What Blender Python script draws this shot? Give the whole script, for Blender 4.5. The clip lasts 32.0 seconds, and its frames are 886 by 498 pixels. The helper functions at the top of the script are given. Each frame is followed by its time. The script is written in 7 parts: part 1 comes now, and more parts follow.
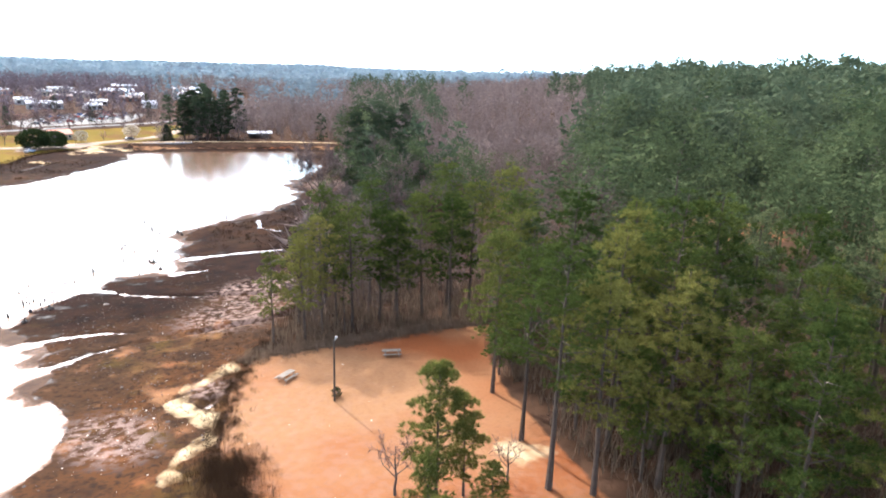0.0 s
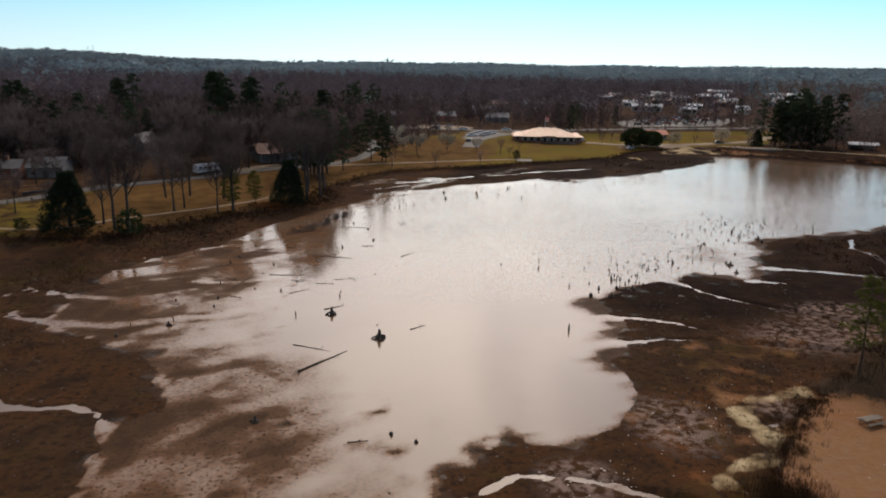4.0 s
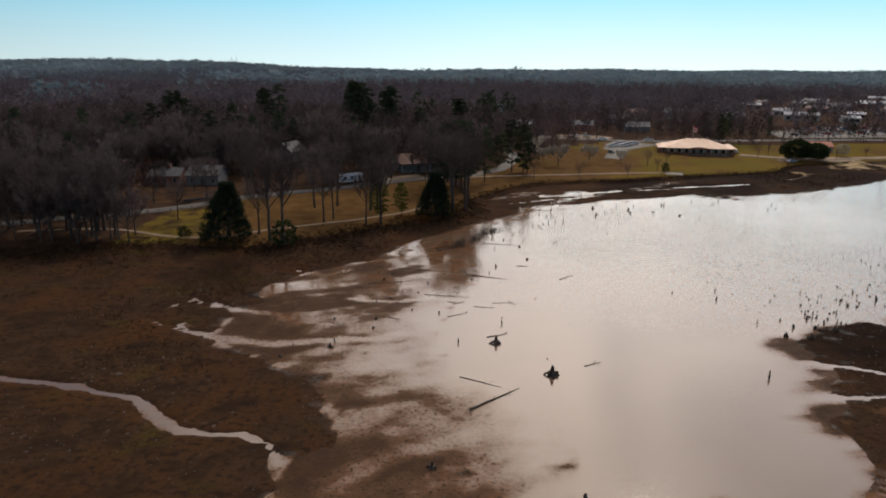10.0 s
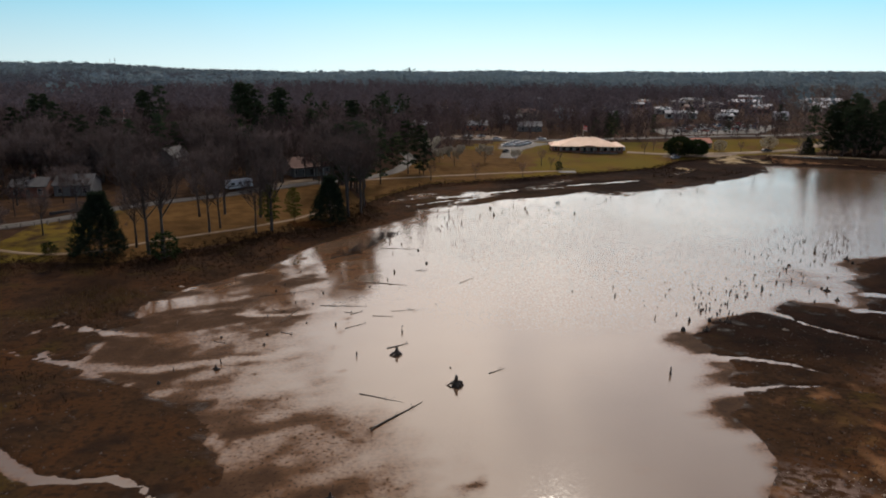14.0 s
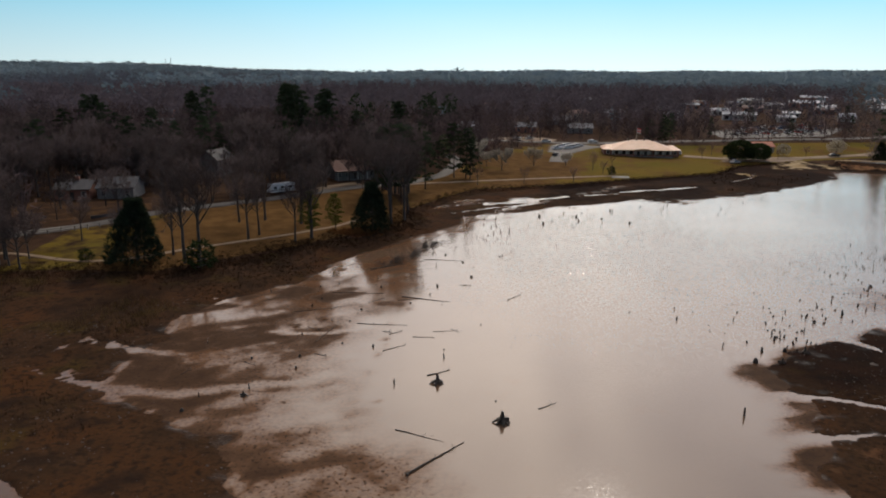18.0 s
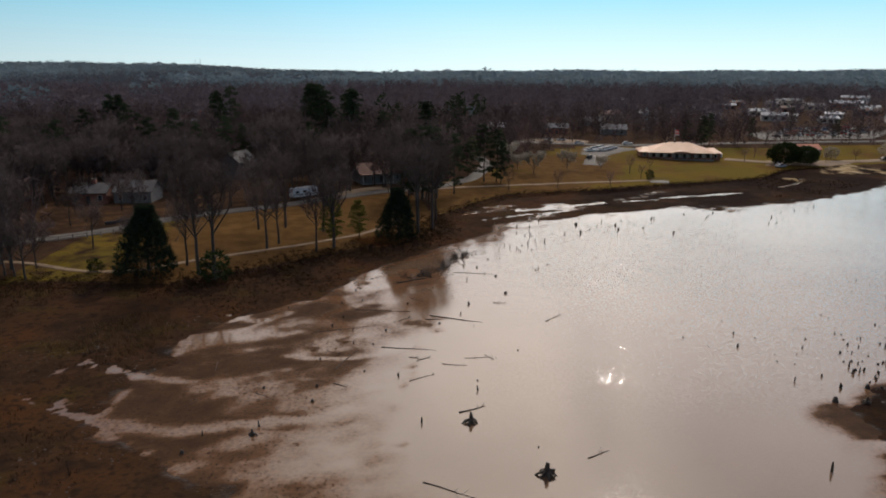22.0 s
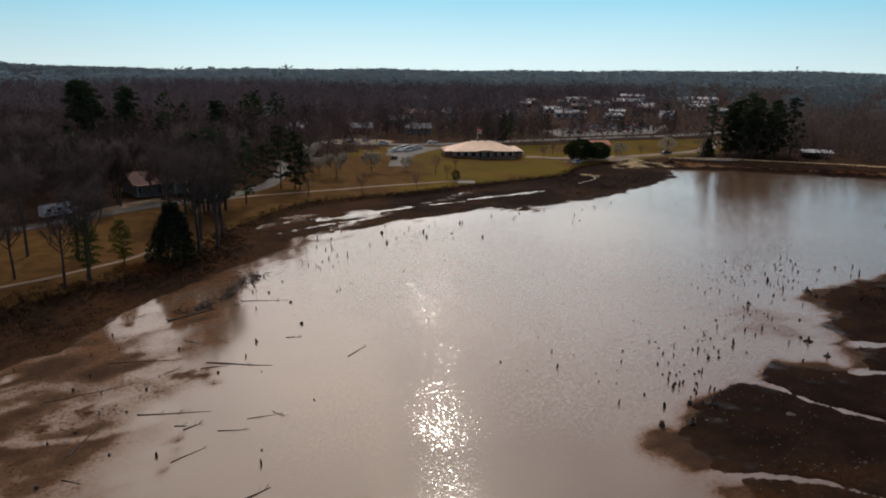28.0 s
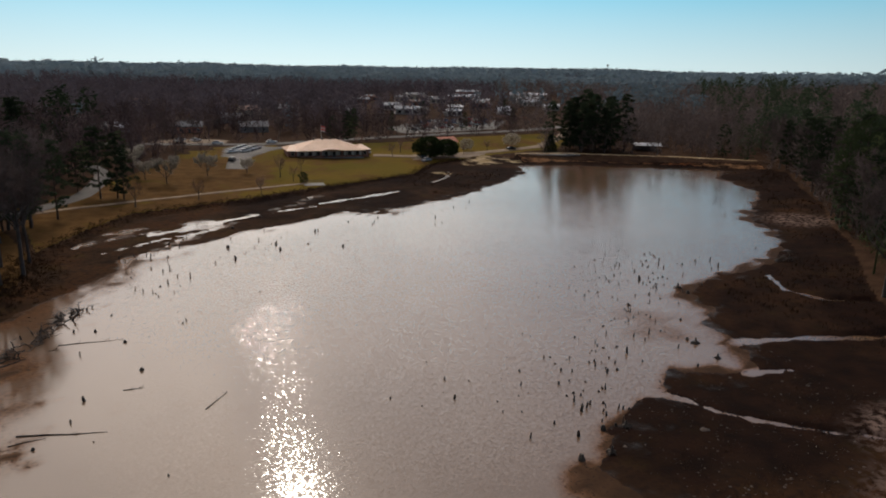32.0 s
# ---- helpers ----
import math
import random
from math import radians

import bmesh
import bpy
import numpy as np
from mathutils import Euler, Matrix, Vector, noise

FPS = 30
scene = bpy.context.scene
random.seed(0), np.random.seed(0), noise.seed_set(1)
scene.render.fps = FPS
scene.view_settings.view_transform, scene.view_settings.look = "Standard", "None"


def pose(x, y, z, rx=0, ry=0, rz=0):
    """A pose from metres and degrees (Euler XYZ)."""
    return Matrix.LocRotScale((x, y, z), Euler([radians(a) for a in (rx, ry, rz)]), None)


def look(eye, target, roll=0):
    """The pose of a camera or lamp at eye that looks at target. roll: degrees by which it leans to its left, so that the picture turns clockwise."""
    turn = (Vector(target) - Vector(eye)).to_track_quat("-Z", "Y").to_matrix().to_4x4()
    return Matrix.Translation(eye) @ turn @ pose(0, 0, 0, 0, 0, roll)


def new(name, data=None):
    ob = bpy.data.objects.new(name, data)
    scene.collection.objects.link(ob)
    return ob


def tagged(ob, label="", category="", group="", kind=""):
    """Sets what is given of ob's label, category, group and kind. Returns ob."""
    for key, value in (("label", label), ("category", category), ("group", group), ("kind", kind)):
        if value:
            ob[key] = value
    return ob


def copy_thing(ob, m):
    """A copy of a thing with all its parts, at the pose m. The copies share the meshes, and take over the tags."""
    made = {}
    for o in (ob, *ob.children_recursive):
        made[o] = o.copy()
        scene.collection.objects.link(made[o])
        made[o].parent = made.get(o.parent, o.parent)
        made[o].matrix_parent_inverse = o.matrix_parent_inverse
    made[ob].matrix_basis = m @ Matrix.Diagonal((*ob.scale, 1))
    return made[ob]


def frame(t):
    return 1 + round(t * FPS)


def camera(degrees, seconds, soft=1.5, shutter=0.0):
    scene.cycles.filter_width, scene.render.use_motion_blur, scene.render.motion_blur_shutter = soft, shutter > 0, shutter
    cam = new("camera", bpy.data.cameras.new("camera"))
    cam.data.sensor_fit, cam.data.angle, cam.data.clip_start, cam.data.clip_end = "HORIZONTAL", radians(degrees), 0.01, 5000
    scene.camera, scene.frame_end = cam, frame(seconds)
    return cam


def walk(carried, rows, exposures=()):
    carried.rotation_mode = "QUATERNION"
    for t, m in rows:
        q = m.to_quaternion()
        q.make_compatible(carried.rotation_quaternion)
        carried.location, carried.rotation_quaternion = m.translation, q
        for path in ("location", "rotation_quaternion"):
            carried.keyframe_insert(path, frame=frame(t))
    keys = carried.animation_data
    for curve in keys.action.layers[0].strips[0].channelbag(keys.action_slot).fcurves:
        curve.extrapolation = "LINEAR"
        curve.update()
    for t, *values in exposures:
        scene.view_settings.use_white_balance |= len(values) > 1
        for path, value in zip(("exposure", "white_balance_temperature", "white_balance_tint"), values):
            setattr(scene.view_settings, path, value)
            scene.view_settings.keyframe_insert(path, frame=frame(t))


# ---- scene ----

# ---- the camera and its way ----
cam = camera(64.8, 32.0, soft=1.9)
PATH = [
    (0, (10.045, -9.239, 37.545), (11.577, -8.053, 37.05), 1.9),
    (0.5, (10.127, -8.736, 37.329), (11.517, -7.387, 36.832), 2.0),
    (1, (9.974, -8.553, 37.262), (11.202, -7.057, 36.762), 1.9),
    (1.5, (9.724, -8.223, 37.065), (10.774, -6.598, 36.561), 1.7),
    (2, (9.506, -7.894, 36.866), (10.36, -6.159, 36.356), 1.6),
    (2.5, (9.092, -7.504, 36.637), (9.738, -5.682, 36.123), 1.4),
    (3, (8.837, -7.334, 36.478), (9.282, -5.453, 35.964), 1.2),
    (3.5, (8.259, -7.027, 36.464), (8.572, -5.119, 35.95), 1.1),
    (5.5, (5.349, -5.618, 36.68), (5.525, -3.695, 36.162), 0.7),
    (6, (4.573, -4.852, 36.646), (4.722, -2.924, 36.135), 0.6),
    (6.5, (3.726, -4.125, 36.783), (3.848, -2.195, 36.272), 0.6),
    (7, (2.973, -3.42, 36.923), (3.062, -1.488, 36.413), 0.5),
    (7.5, (2.186, -2.569, 36.924), (2.244, -0.636, 36.415), 0.6),
    (8, (1.34, -1.669, 36.975), (1.369, 0.265, 36.465), 0.6),
    (8.5, (0.731, -0.83, 37.024), (0.728, 1.104, 36.515), 0.5),
    (9, (0.413, 0.024, 37.041), (0.379, 1.958, 36.533), 0.3),
    (9.5, (0.285, 0.894, 36.893), (0.226, 2.829, 36.39), 0.3),
    (10, (0.321, 1.462, 36.993), (0.23, 3.396, 36.491), 0.4),
    (10.5, (0.407, 1.858, 36.74), (0.311, 3.793, 36.243), 0.3),
    (11, (0.386, 2.152, 36.641), (0.313, 4.087, 36.139), 0.3),
    (11.5, (0.362, 2.456, 36.564), (0.347, 4.392, 36.063), 0.3),
    (12, (0.503, 2.638, 36.499), (0.566, 4.574, 36.001), 0.3),
    (12.5, (0.475, 3.338, 36.391), (0.625, 5.268, 35.888), 0.3),
    (13, (0.558, 4.454, 36.318), (0.775, 6.378, 35.816), 0.3),
    (13.5, (0.716, 5.346, 36.407), (0.93, 7.272, 35.91), 0.3),
    (14, (0.964, 6.298, 36.355), (1.157, 8.226, 35.86), 0.3),
    (14.5, (1.108, 7.111, 36.592), (1.28, 9.04, 36.094), 0.4),
    (16.5, (1.472, 11.197, 36.686), (1.577, 13.132, 36.19), 0.2),
    (17, (1.54, 12.336, 36.728), (1.632, 14.271, 36.231), 0.2),
    (17.5, (1.594, 13.381, 36.715), (1.672, 15.317, 36.219), 0.2),
    (18, (1.595, 14.338, 36.828), (1.658, 16.274, 36.331), 0.2),
    (18.5, (1.509, 15.272, 36.784), (1.56, 17.208, 36.288), 0.3),
    (19, (1.236, 16.354, 36.691), (1.277, 18.29, 36.192), 0.3),
    (19.5, (0.944, 17.618, 36.676), (0.976, 19.553, 36.174), 0.2),
    (20, (0.663, 18.979, 36.706), (0.688, 20.915, 36.204), 0.1),
    (20.5, (0.488, 20.3, 36.679), (0.507, 22.237, 36.18), 0.1),
    (21, (0.491, 21.598, 36.618), (0.5, 23.535, 36.12), 0.0),
    (21.5, (0.601, 23.112, 36.636), (0.601, 25.049, 36.136), 0.1),
    (22, (0.843, 24.665, 36.5), (0.833, 26.602, 36.003), 0.1),
    (22.5, (1.222, 26.12, 36.442), (1.214, 28.058, 35.947), 0.1),
    (23, (1.55, 27.409, 36.434), (1.568, 29.346, 35.938), 0.1),
    (23.5, (1.861, 28.774, 36.415), (1.923, 30.71, 35.917), 0.2),
    (24, (2.236, 30.13, 36.422), (2.344, 32.064, 35.924), 0.2),
    (24.5, (2.547, 31.409, 36.415), (2.704, 33.339, 35.916), 0.2),
    (25, (2.973, 32.739, 36.331), (3.176, 34.665, 35.832), 0.3),
    (25.5, (3.373, 34.163, 36.239), (3.626, 36.084, 35.742), 0.2),
    (27.5, (4.965, 38.671, 35.86), (5.423, 40.553, 35.363), 0.6),
    (28, (5.461, 39.719, 35.843), (5.97, 41.588, 35.346), 0.6),
    (28.5, (5.862, 40.884, 35.75), (6.432, 42.735, 35.253), 0.7),
    (29, (6.239, 42.069, 35.716), (6.876, 43.899, 35.218), 0.8),
    (29.5, (6.405, 43.408, 35.645), (7.11, 45.213, 35.147), 0.9),
    (30, (6.158, 45.063, 35.562), (6.933, 46.838, 35.063), 1.1),
    (30.5, (5.781, 46.781, 35.632), (6.628, 48.521, 35.127), 1.0),
    (31, (5.441, 48.841, 35.564), (6.344, 50.552, 35.057), 1.0),
    (31.5, (5.224, 50.731, 35.564), (6.148, 52.431, 35.06), 1.0),
    (32, (5.054, 52.552, 35.496), (5.987, 54.248, 34.994), 1.1),
]
walk(cam, [(t, look(eye, target, roll)) for t, eye, target, roll in PATH],
     exposures=[(t, stops, kelvin, 10.0) for t, stops, kelvin in ((0, 2.8, 5900), (0.5, 2.31, 6000), (1.0, 1.7, 6200), (1.5, 1.15, 6300), (2.0, 0.81, 6380), (2.5, 0.64, 6450), (3.0, 0.55, 6520),
                                                                  (3.5, 0.45, 6580), (6.0, 0.27, 6720), (12.0, 0.2, 6700), (25.0, 0.12, 6620), (28.0, -0.03, 6640), (32.0, -0.06, 6680))])

# ---- sky and sun ----
SUN_AZ, SUN_EL = radians(16.6), radians(38.0)   # clockwise from +y, and above the horizon
world = bpy.data.worlds.new("sky")
scene.world = world
world.use_nodes = True
wn, wl = world.node_tree.nodes, world.node_tree.links
sky = wn.new("ShaderNodeTexSky")
sky.sky_type, sky.sun_disc = "NISHITA", False
sky.sun_elevation, sky.sun_rotation = SUN_EL, SUN_AZ
sky.air_density, sky.dust_density, sky.ozone_density = 1.0, 0.35, 3.0
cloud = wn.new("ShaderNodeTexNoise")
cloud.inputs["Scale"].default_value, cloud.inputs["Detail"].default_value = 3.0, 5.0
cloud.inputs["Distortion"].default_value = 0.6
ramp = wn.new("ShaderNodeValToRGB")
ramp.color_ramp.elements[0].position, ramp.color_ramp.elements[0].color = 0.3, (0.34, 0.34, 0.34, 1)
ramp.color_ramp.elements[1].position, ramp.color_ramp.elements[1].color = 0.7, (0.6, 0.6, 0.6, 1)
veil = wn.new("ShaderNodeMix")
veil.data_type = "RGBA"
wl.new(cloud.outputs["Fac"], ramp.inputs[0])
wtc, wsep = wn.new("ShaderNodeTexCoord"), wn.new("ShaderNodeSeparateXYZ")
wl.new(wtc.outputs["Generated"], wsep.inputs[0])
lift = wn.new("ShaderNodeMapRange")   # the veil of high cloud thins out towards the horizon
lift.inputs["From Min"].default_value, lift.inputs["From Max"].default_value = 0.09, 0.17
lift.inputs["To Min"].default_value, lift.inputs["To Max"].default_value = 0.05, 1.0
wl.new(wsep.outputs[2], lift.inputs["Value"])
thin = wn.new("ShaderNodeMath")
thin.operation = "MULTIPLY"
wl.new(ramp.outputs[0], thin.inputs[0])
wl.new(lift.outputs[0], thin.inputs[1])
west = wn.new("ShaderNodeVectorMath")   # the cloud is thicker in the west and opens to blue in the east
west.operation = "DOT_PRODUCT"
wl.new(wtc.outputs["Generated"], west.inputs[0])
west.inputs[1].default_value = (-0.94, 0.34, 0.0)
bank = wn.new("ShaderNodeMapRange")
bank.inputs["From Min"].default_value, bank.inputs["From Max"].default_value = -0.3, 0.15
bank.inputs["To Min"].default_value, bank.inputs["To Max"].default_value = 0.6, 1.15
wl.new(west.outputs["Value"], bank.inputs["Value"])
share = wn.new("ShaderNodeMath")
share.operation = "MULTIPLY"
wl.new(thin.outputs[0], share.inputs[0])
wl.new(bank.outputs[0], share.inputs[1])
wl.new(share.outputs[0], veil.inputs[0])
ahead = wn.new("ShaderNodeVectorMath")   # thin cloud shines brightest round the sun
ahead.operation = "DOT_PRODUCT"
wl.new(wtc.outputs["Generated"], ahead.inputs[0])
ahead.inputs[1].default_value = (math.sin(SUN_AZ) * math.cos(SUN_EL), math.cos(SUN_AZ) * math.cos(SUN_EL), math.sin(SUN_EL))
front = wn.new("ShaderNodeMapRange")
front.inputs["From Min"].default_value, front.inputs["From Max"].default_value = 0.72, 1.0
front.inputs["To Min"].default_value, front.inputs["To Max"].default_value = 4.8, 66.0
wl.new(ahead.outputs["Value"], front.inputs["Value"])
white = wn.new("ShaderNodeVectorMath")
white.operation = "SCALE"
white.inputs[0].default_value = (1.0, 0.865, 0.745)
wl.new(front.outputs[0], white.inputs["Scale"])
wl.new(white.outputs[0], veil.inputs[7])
deep = wn.new("ShaderNodeHueSaturation")
deep.inputs["Saturation"].default_value = 1.35
wl.new(sky.outputs[0], deep.inputs["Color"])
haze = wn.new("ShaderNodeValToRGB")   # pale haze along the horizon, clear blue above it
haze.color_ramp.elements[0].position, haze.color_ramp.elements[0].color = 0.0, (0.62, 0.78, 0.815, 1)
haze.color_ramp.elements[1].position, haze.color_ramp.elements[1].color = 0.09, (0.26, 0.58, 0.75, 1)
wl.new(wsep.outputs[2], haze.inputs[0])
hazed = wn.new("ShaderNodeVectorMath")
hazed.operation = "SCALE"
glare = wn.new("ShaderNodeMapRange")   # the haze is paler below the sun
glare.inputs["From Min"].default_value, glare.inputs["From Max"].default_value = 0.5, 0.8
glare.inputs["To Min"].default_value, glare.inputs["To Max"].default_value = 0.86 / 0.085, 1.24 / 0.085
wl.new(ahead.outputs["Value"], glare.inputs["Value"])
wl.new(glare.outputs[0], hazed.inputs["Scale"])
wl.new(haze.outputs[0], hazed.inputs[0])
above = wn.new("ShaderNodeMapRange")
above.inputs["From Min"].default_value, above.inputs["From Max"].default_value = 0.1, 0.3
wl.new(wsep.outputs[2], above.inputs["Value"])
low = wn.new("ShaderNodeMix")
low.data_type = "RGBA"
wl.new(above.outputs[0], low.inputs[0])
wl.new(hazed.outputs[0], low.inputs[6])
wl.new(deep.outputs[0], low.inputs[7])
wl.new(low.outputs[2], veil.inputs[6])
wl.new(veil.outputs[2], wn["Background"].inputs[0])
wn["Background"].inputs[1].default_value = 0.085
sun_data = bpy.data.lights.new("sun", "SUN")
sun_data.energy, sun_data.angle, sun_data.color = 1.3, radians(0.6), (1.0, 0.91, 0.8)
sun = new("sun", sun_data)
sun_way = Vector((math.sin(SUN_AZ) * math.cos(SUN_EL), math.cos(SUN_AZ) * math.cos(SUN_EL), math.sin(SUN_EL)))
sun.matrix_world = look(sun_way * 400, (0, 0, 0))


# ---- materials ----
def links_of(m):
    m.use_nodes = True
    return m.node_tree.nodes, m.node_tree.links


def noise_node(n, l, scale, detail=4.0, space="Object", dims=None):
    tc = n.new("ShaderNodeTexCoord")
    nz = n.new("ShaderNodeTexNoise")
    nz.inputs["Scale"].default_value, nz.inputs["Detail"].default_value = scale, detail
    l.new(tc.outputs[space], nz.inputs["Vector"])
    return nz


def ramp_node(n, l, source, lo, hi, a=(0, 0, 0, 1), b=(1, 1, 1, 1)):
    r = n.new("ShaderNodeValToRGB")
    r.color_ramp.elements[0].position, r.color_ramp.elements[0].color = lo, a
    r.color_ramp.elements[1].position, r.color_ramp.elements[1].color = hi, b
    l.new(source, r.inputs[0])
    return r.outputs[0]


def mix_node(n, l, fac, a, b, blend="MIX"):
    m = n.new("ShaderNodeMix")
    m.data_type, m.blend_type = "RGBA", blend
    for slot, v in ((0, fac), (6, a), (7, b)):
        if isinstance(v, (int, float)):
            m.inputs[slot].default_value = v
        elif isinstance(v, tuple):
            m.inputs[slot].default_value = (*v[:3], 1)
        else:
            l.new(v, m.inputs[slot])
    return m.outputs[2]


def material(name, a, b, scale=2.0, fine=14.0, rough=0.8, metal=0.0, bump=0.2, vary=0.25, island=False):
    """Two colours mixed by coarse and fine noise, with a little difference from piece to piece."""
    m = bpy.data.materials.new(name)
    n, l = links_of(m)
    p = n["Principled BSDF"]
    coarse, grain = noise_node(n, l, scale), noise_node(n, l, fine, 6.0)
    col = mix_node(n, l, ramp_node(n, l, coarse.outputs["Fac"], 0.32, 0.68), a, b)
    dark = tuple(0.62 * c for c in a)
    col = mix_node(n, l, ramp_node(n, l, grain.outputs["Fac"], 0.45, 0.8, b=(0.6, 0.6, 0.6, 1)), col, dark)
    if vary:
        if island:
            geo = n.new("ShaderNodeNewGeometry")
            rnd = geo.outputs["Random Per Island"]
        else:
            rnd = n.new("ShaderNodeObjectInfo").outputs["Random"]
        hsv = n.new("ShaderNodeHueSaturation")
        mr = n.new("ShaderNodeMapRange")
        mr.inputs["To Min"].default_value, mr.inputs["To Max"].default_value = 1 - vary, 1 + vary
        l.new(rnd, mr.inputs["Value"])
        l.new(mr.outputs[0], hsv.inputs["Value"])
        l.new(col, hsv.inputs["Color"])
        col = hsv.outputs[0]
    l.new(col, p.inputs["Base Color"])
    p.inputs["Roughness"].default_value, p.inputs["Metallic"].default_value = rough, metal
    if bump:
        bp = n.new("ShaderNodeBump")
        bp.inputs["Strength"].default_value, bp.inputs["Distance"].default_value = bump, 0.05
        l.new(grain.outputs["Fac"], bp.inputs["Height"])
        l.new(bp.outputs[0], p.inputs["Normal"])
    return m


def leaf_material(name, a, b, glow=0.35, vary=0.35, stands=0.0, tint=0.0):
    """Leaves and needles: diffuse and a share of light let through."""
    m = bpy.data.materials.new(name)
    n, l = links_of(m)
    n.remove(n["Principled BSDF"])
    out = n["Material Output"]
    geo = n.new("ShaderNodeNewGeometry")
    nz = noise_node(n, l, 0.6)
    col = mix_node(n, l, geo.outputs["Random Per Island"], a, b)
    col = mix_node(n, l, ramp_node(n, l, nz.outputs["Fac"], 0.35, 0.75, b=(0.55, 0.55, 0.55, 1)), col, tuple(0.55 * c for c in a))
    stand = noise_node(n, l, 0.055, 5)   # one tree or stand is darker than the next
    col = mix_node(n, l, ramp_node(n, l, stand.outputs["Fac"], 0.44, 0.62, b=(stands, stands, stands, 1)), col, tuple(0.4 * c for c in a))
    hsv = n.new("ShaderNodeHueSaturation")
    mr = n.new("ShaderNodeMapRange")
    mr.inputs["To Min"].default_value, mr.inputs["To Max"].default_value = 1 - vary, 1 + vary
    rnd = n.new("ShaderNodeObjectInfo").outputs["Random"]
    l.new(rnd, mr.inputs["Value"])
    l.new(mr.outputs[0], hsv.inputs["Value"])
    if tint:   # darker trees are bluer, pale ones yellower
        hue = n.new("ShaderNodeMapRange")
        hue.inputs["To Min"].default_value, hue.inputs["To Max"].default_value = 0.5 + tint, 0.5 - tint
        l.new(rnd, hue.inputs["Value"])
        l.new(hue.outputs[0], hsv.inputs["Hue"])
    l.new(col, hsv.inputs["Color"])
    d, t, mx = n.new("ShaderNodeBsdfDiffuse"), n.new("ShaderNodeBsdfTranslucent"), n.new("ShaderNodeMixShader")
    l.new(hsv.outputs[0], d.inputs[0])
    l.new(hsv.outputs[0], t.inputs[0])
    mx.inputs[0].default_value = glow
    l.new(d.outputs[0], mx.inputs[1])
    l.new(t.outputs[0], mx.inputs[2])
    l.new(mx.outputs[0], out.inputs[0])
    return m


M = {}
M["pine_needles"] = leaf_material("pine_needles", (0.05, 0.072, 0.02), (0.15, 0.158, 0.038), 0.34, 0.5, tint=0.045)
M["dark_needles"] = leaf_material("dark_needles", (0.06, 0.082, 0.038), (0.125, 0.142, 0.066), 0.34, 0.45, tint=0.02)
M["cedar_leaves"] = leaf_material("cedar_leaves", (0.026, 0.038, 0.024), (0.05, 0.064, 0.038), 0.25)
M["oak_leaves"] = leaf_material("oak_leaves", (0.03, 0.045, 0.018), (0.055, 0.07, 0.028), 0.2)
M["blossom"] = leaf_material("blossom", (0.34, 0.3, 0.24), (0.5, 0.46, 0.39), 0.3)
M["bud_haze"] = leaf_material("bud_haze", (0.17, 0.1, 0.082), (0.25, 0.165, 0.13), 0.3)
M["twigs"] = leaf_material("twigs", (0.1, 0.076, 0.071), (0.17, 0.128, 0.117), 0.18, 0.5)
M["brush"] = leaf_material("brush", (0.026, 0.016, 0.01), (0.052, 0.031, 0.017), 0.15)
M["thicket"] = leaf_material("thicket", (0.095, 0.07, 0.05), (0.17, 0.124, 0.088), 0.3)
M["dry_grass"] = leaf_material("dry_grass", (0.09, 0.056, 0.026), (0.16, 0.105, 0.05), 0.25)
M["orange_straw"] = leaf_material("orange_straw", (0.19, 0.085, 0.032), (0.28, 0.135, 0.055), 0.25)
M["pine_bark"] = material("pine_bark", (0.045, 0.031, 0.023), (0.08, 0.056, 0.041), 1.5, 9, 0.95, bump=0.5)
M["grey_bark"] = material("grey_bark", (0.05, 0.04, 0.035), (0.09, 0.073, 0.062), 1.5, 9, 0.95, bump=0.5)
M["old_wood"] = material("old_wood", (0.035, 0.026, 0.02), (0.085, 0.065, 0.05), 2.0, 11, 0.85, bump=0.5, vary=0.4)
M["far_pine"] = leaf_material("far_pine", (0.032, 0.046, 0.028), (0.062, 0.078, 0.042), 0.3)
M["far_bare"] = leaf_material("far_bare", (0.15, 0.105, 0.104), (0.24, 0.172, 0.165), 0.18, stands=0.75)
# distance haze put into the twig colour: paler and bluer with each ring
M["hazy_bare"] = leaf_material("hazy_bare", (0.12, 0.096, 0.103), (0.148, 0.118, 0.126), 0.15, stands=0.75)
M["hazed_ridge_bare"] = leaf_material("hazed_ridge_bare", (0.17, 0.182, 0.212), (0.195, 0.205, 0.235), 0.15)
# brighter copy of the far pine colour, for woods on the lit side
M["lit_hill_pine"] = leaf_material("lit_hill_pine", (0.06, 0.085, 0.05), (0.12, 0.145, 0.085), 0.35)
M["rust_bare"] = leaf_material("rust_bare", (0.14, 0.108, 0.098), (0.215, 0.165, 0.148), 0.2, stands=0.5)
M["tan_roof"] = material("tan_roof", (0.56, 0.32, 0.19), (0.64, 0.385, 0.245), 0.3, 4, 0.6, bump=0.05, vary=0.03)
M["white_wall"] = material("white_wall", (0.46, 0.44, 0.41), (0.58, 0.555, 0.52), 0.6, 5, 0.7, bump=0.08, vary=0.08)
M["brick_wall"] = material("brick_wall", (0.25, 0.1, 0.07), (0.33, 0.16, 0.11), 0.8, 16, 0.85, bump=0.2)
M["grey_siding"] = material("grey_siding", (0.17, 0.165, 0.16), (0.24, 0.23, 0.225), 0.6, 5, 0.75, bump=0.1)
M["slate_roof"] = material("slate_roof", (0.07, 0.068, 0.07), (0.11, 0.105, 0.105), 0.5, 7, 0.85, bump=0.2)
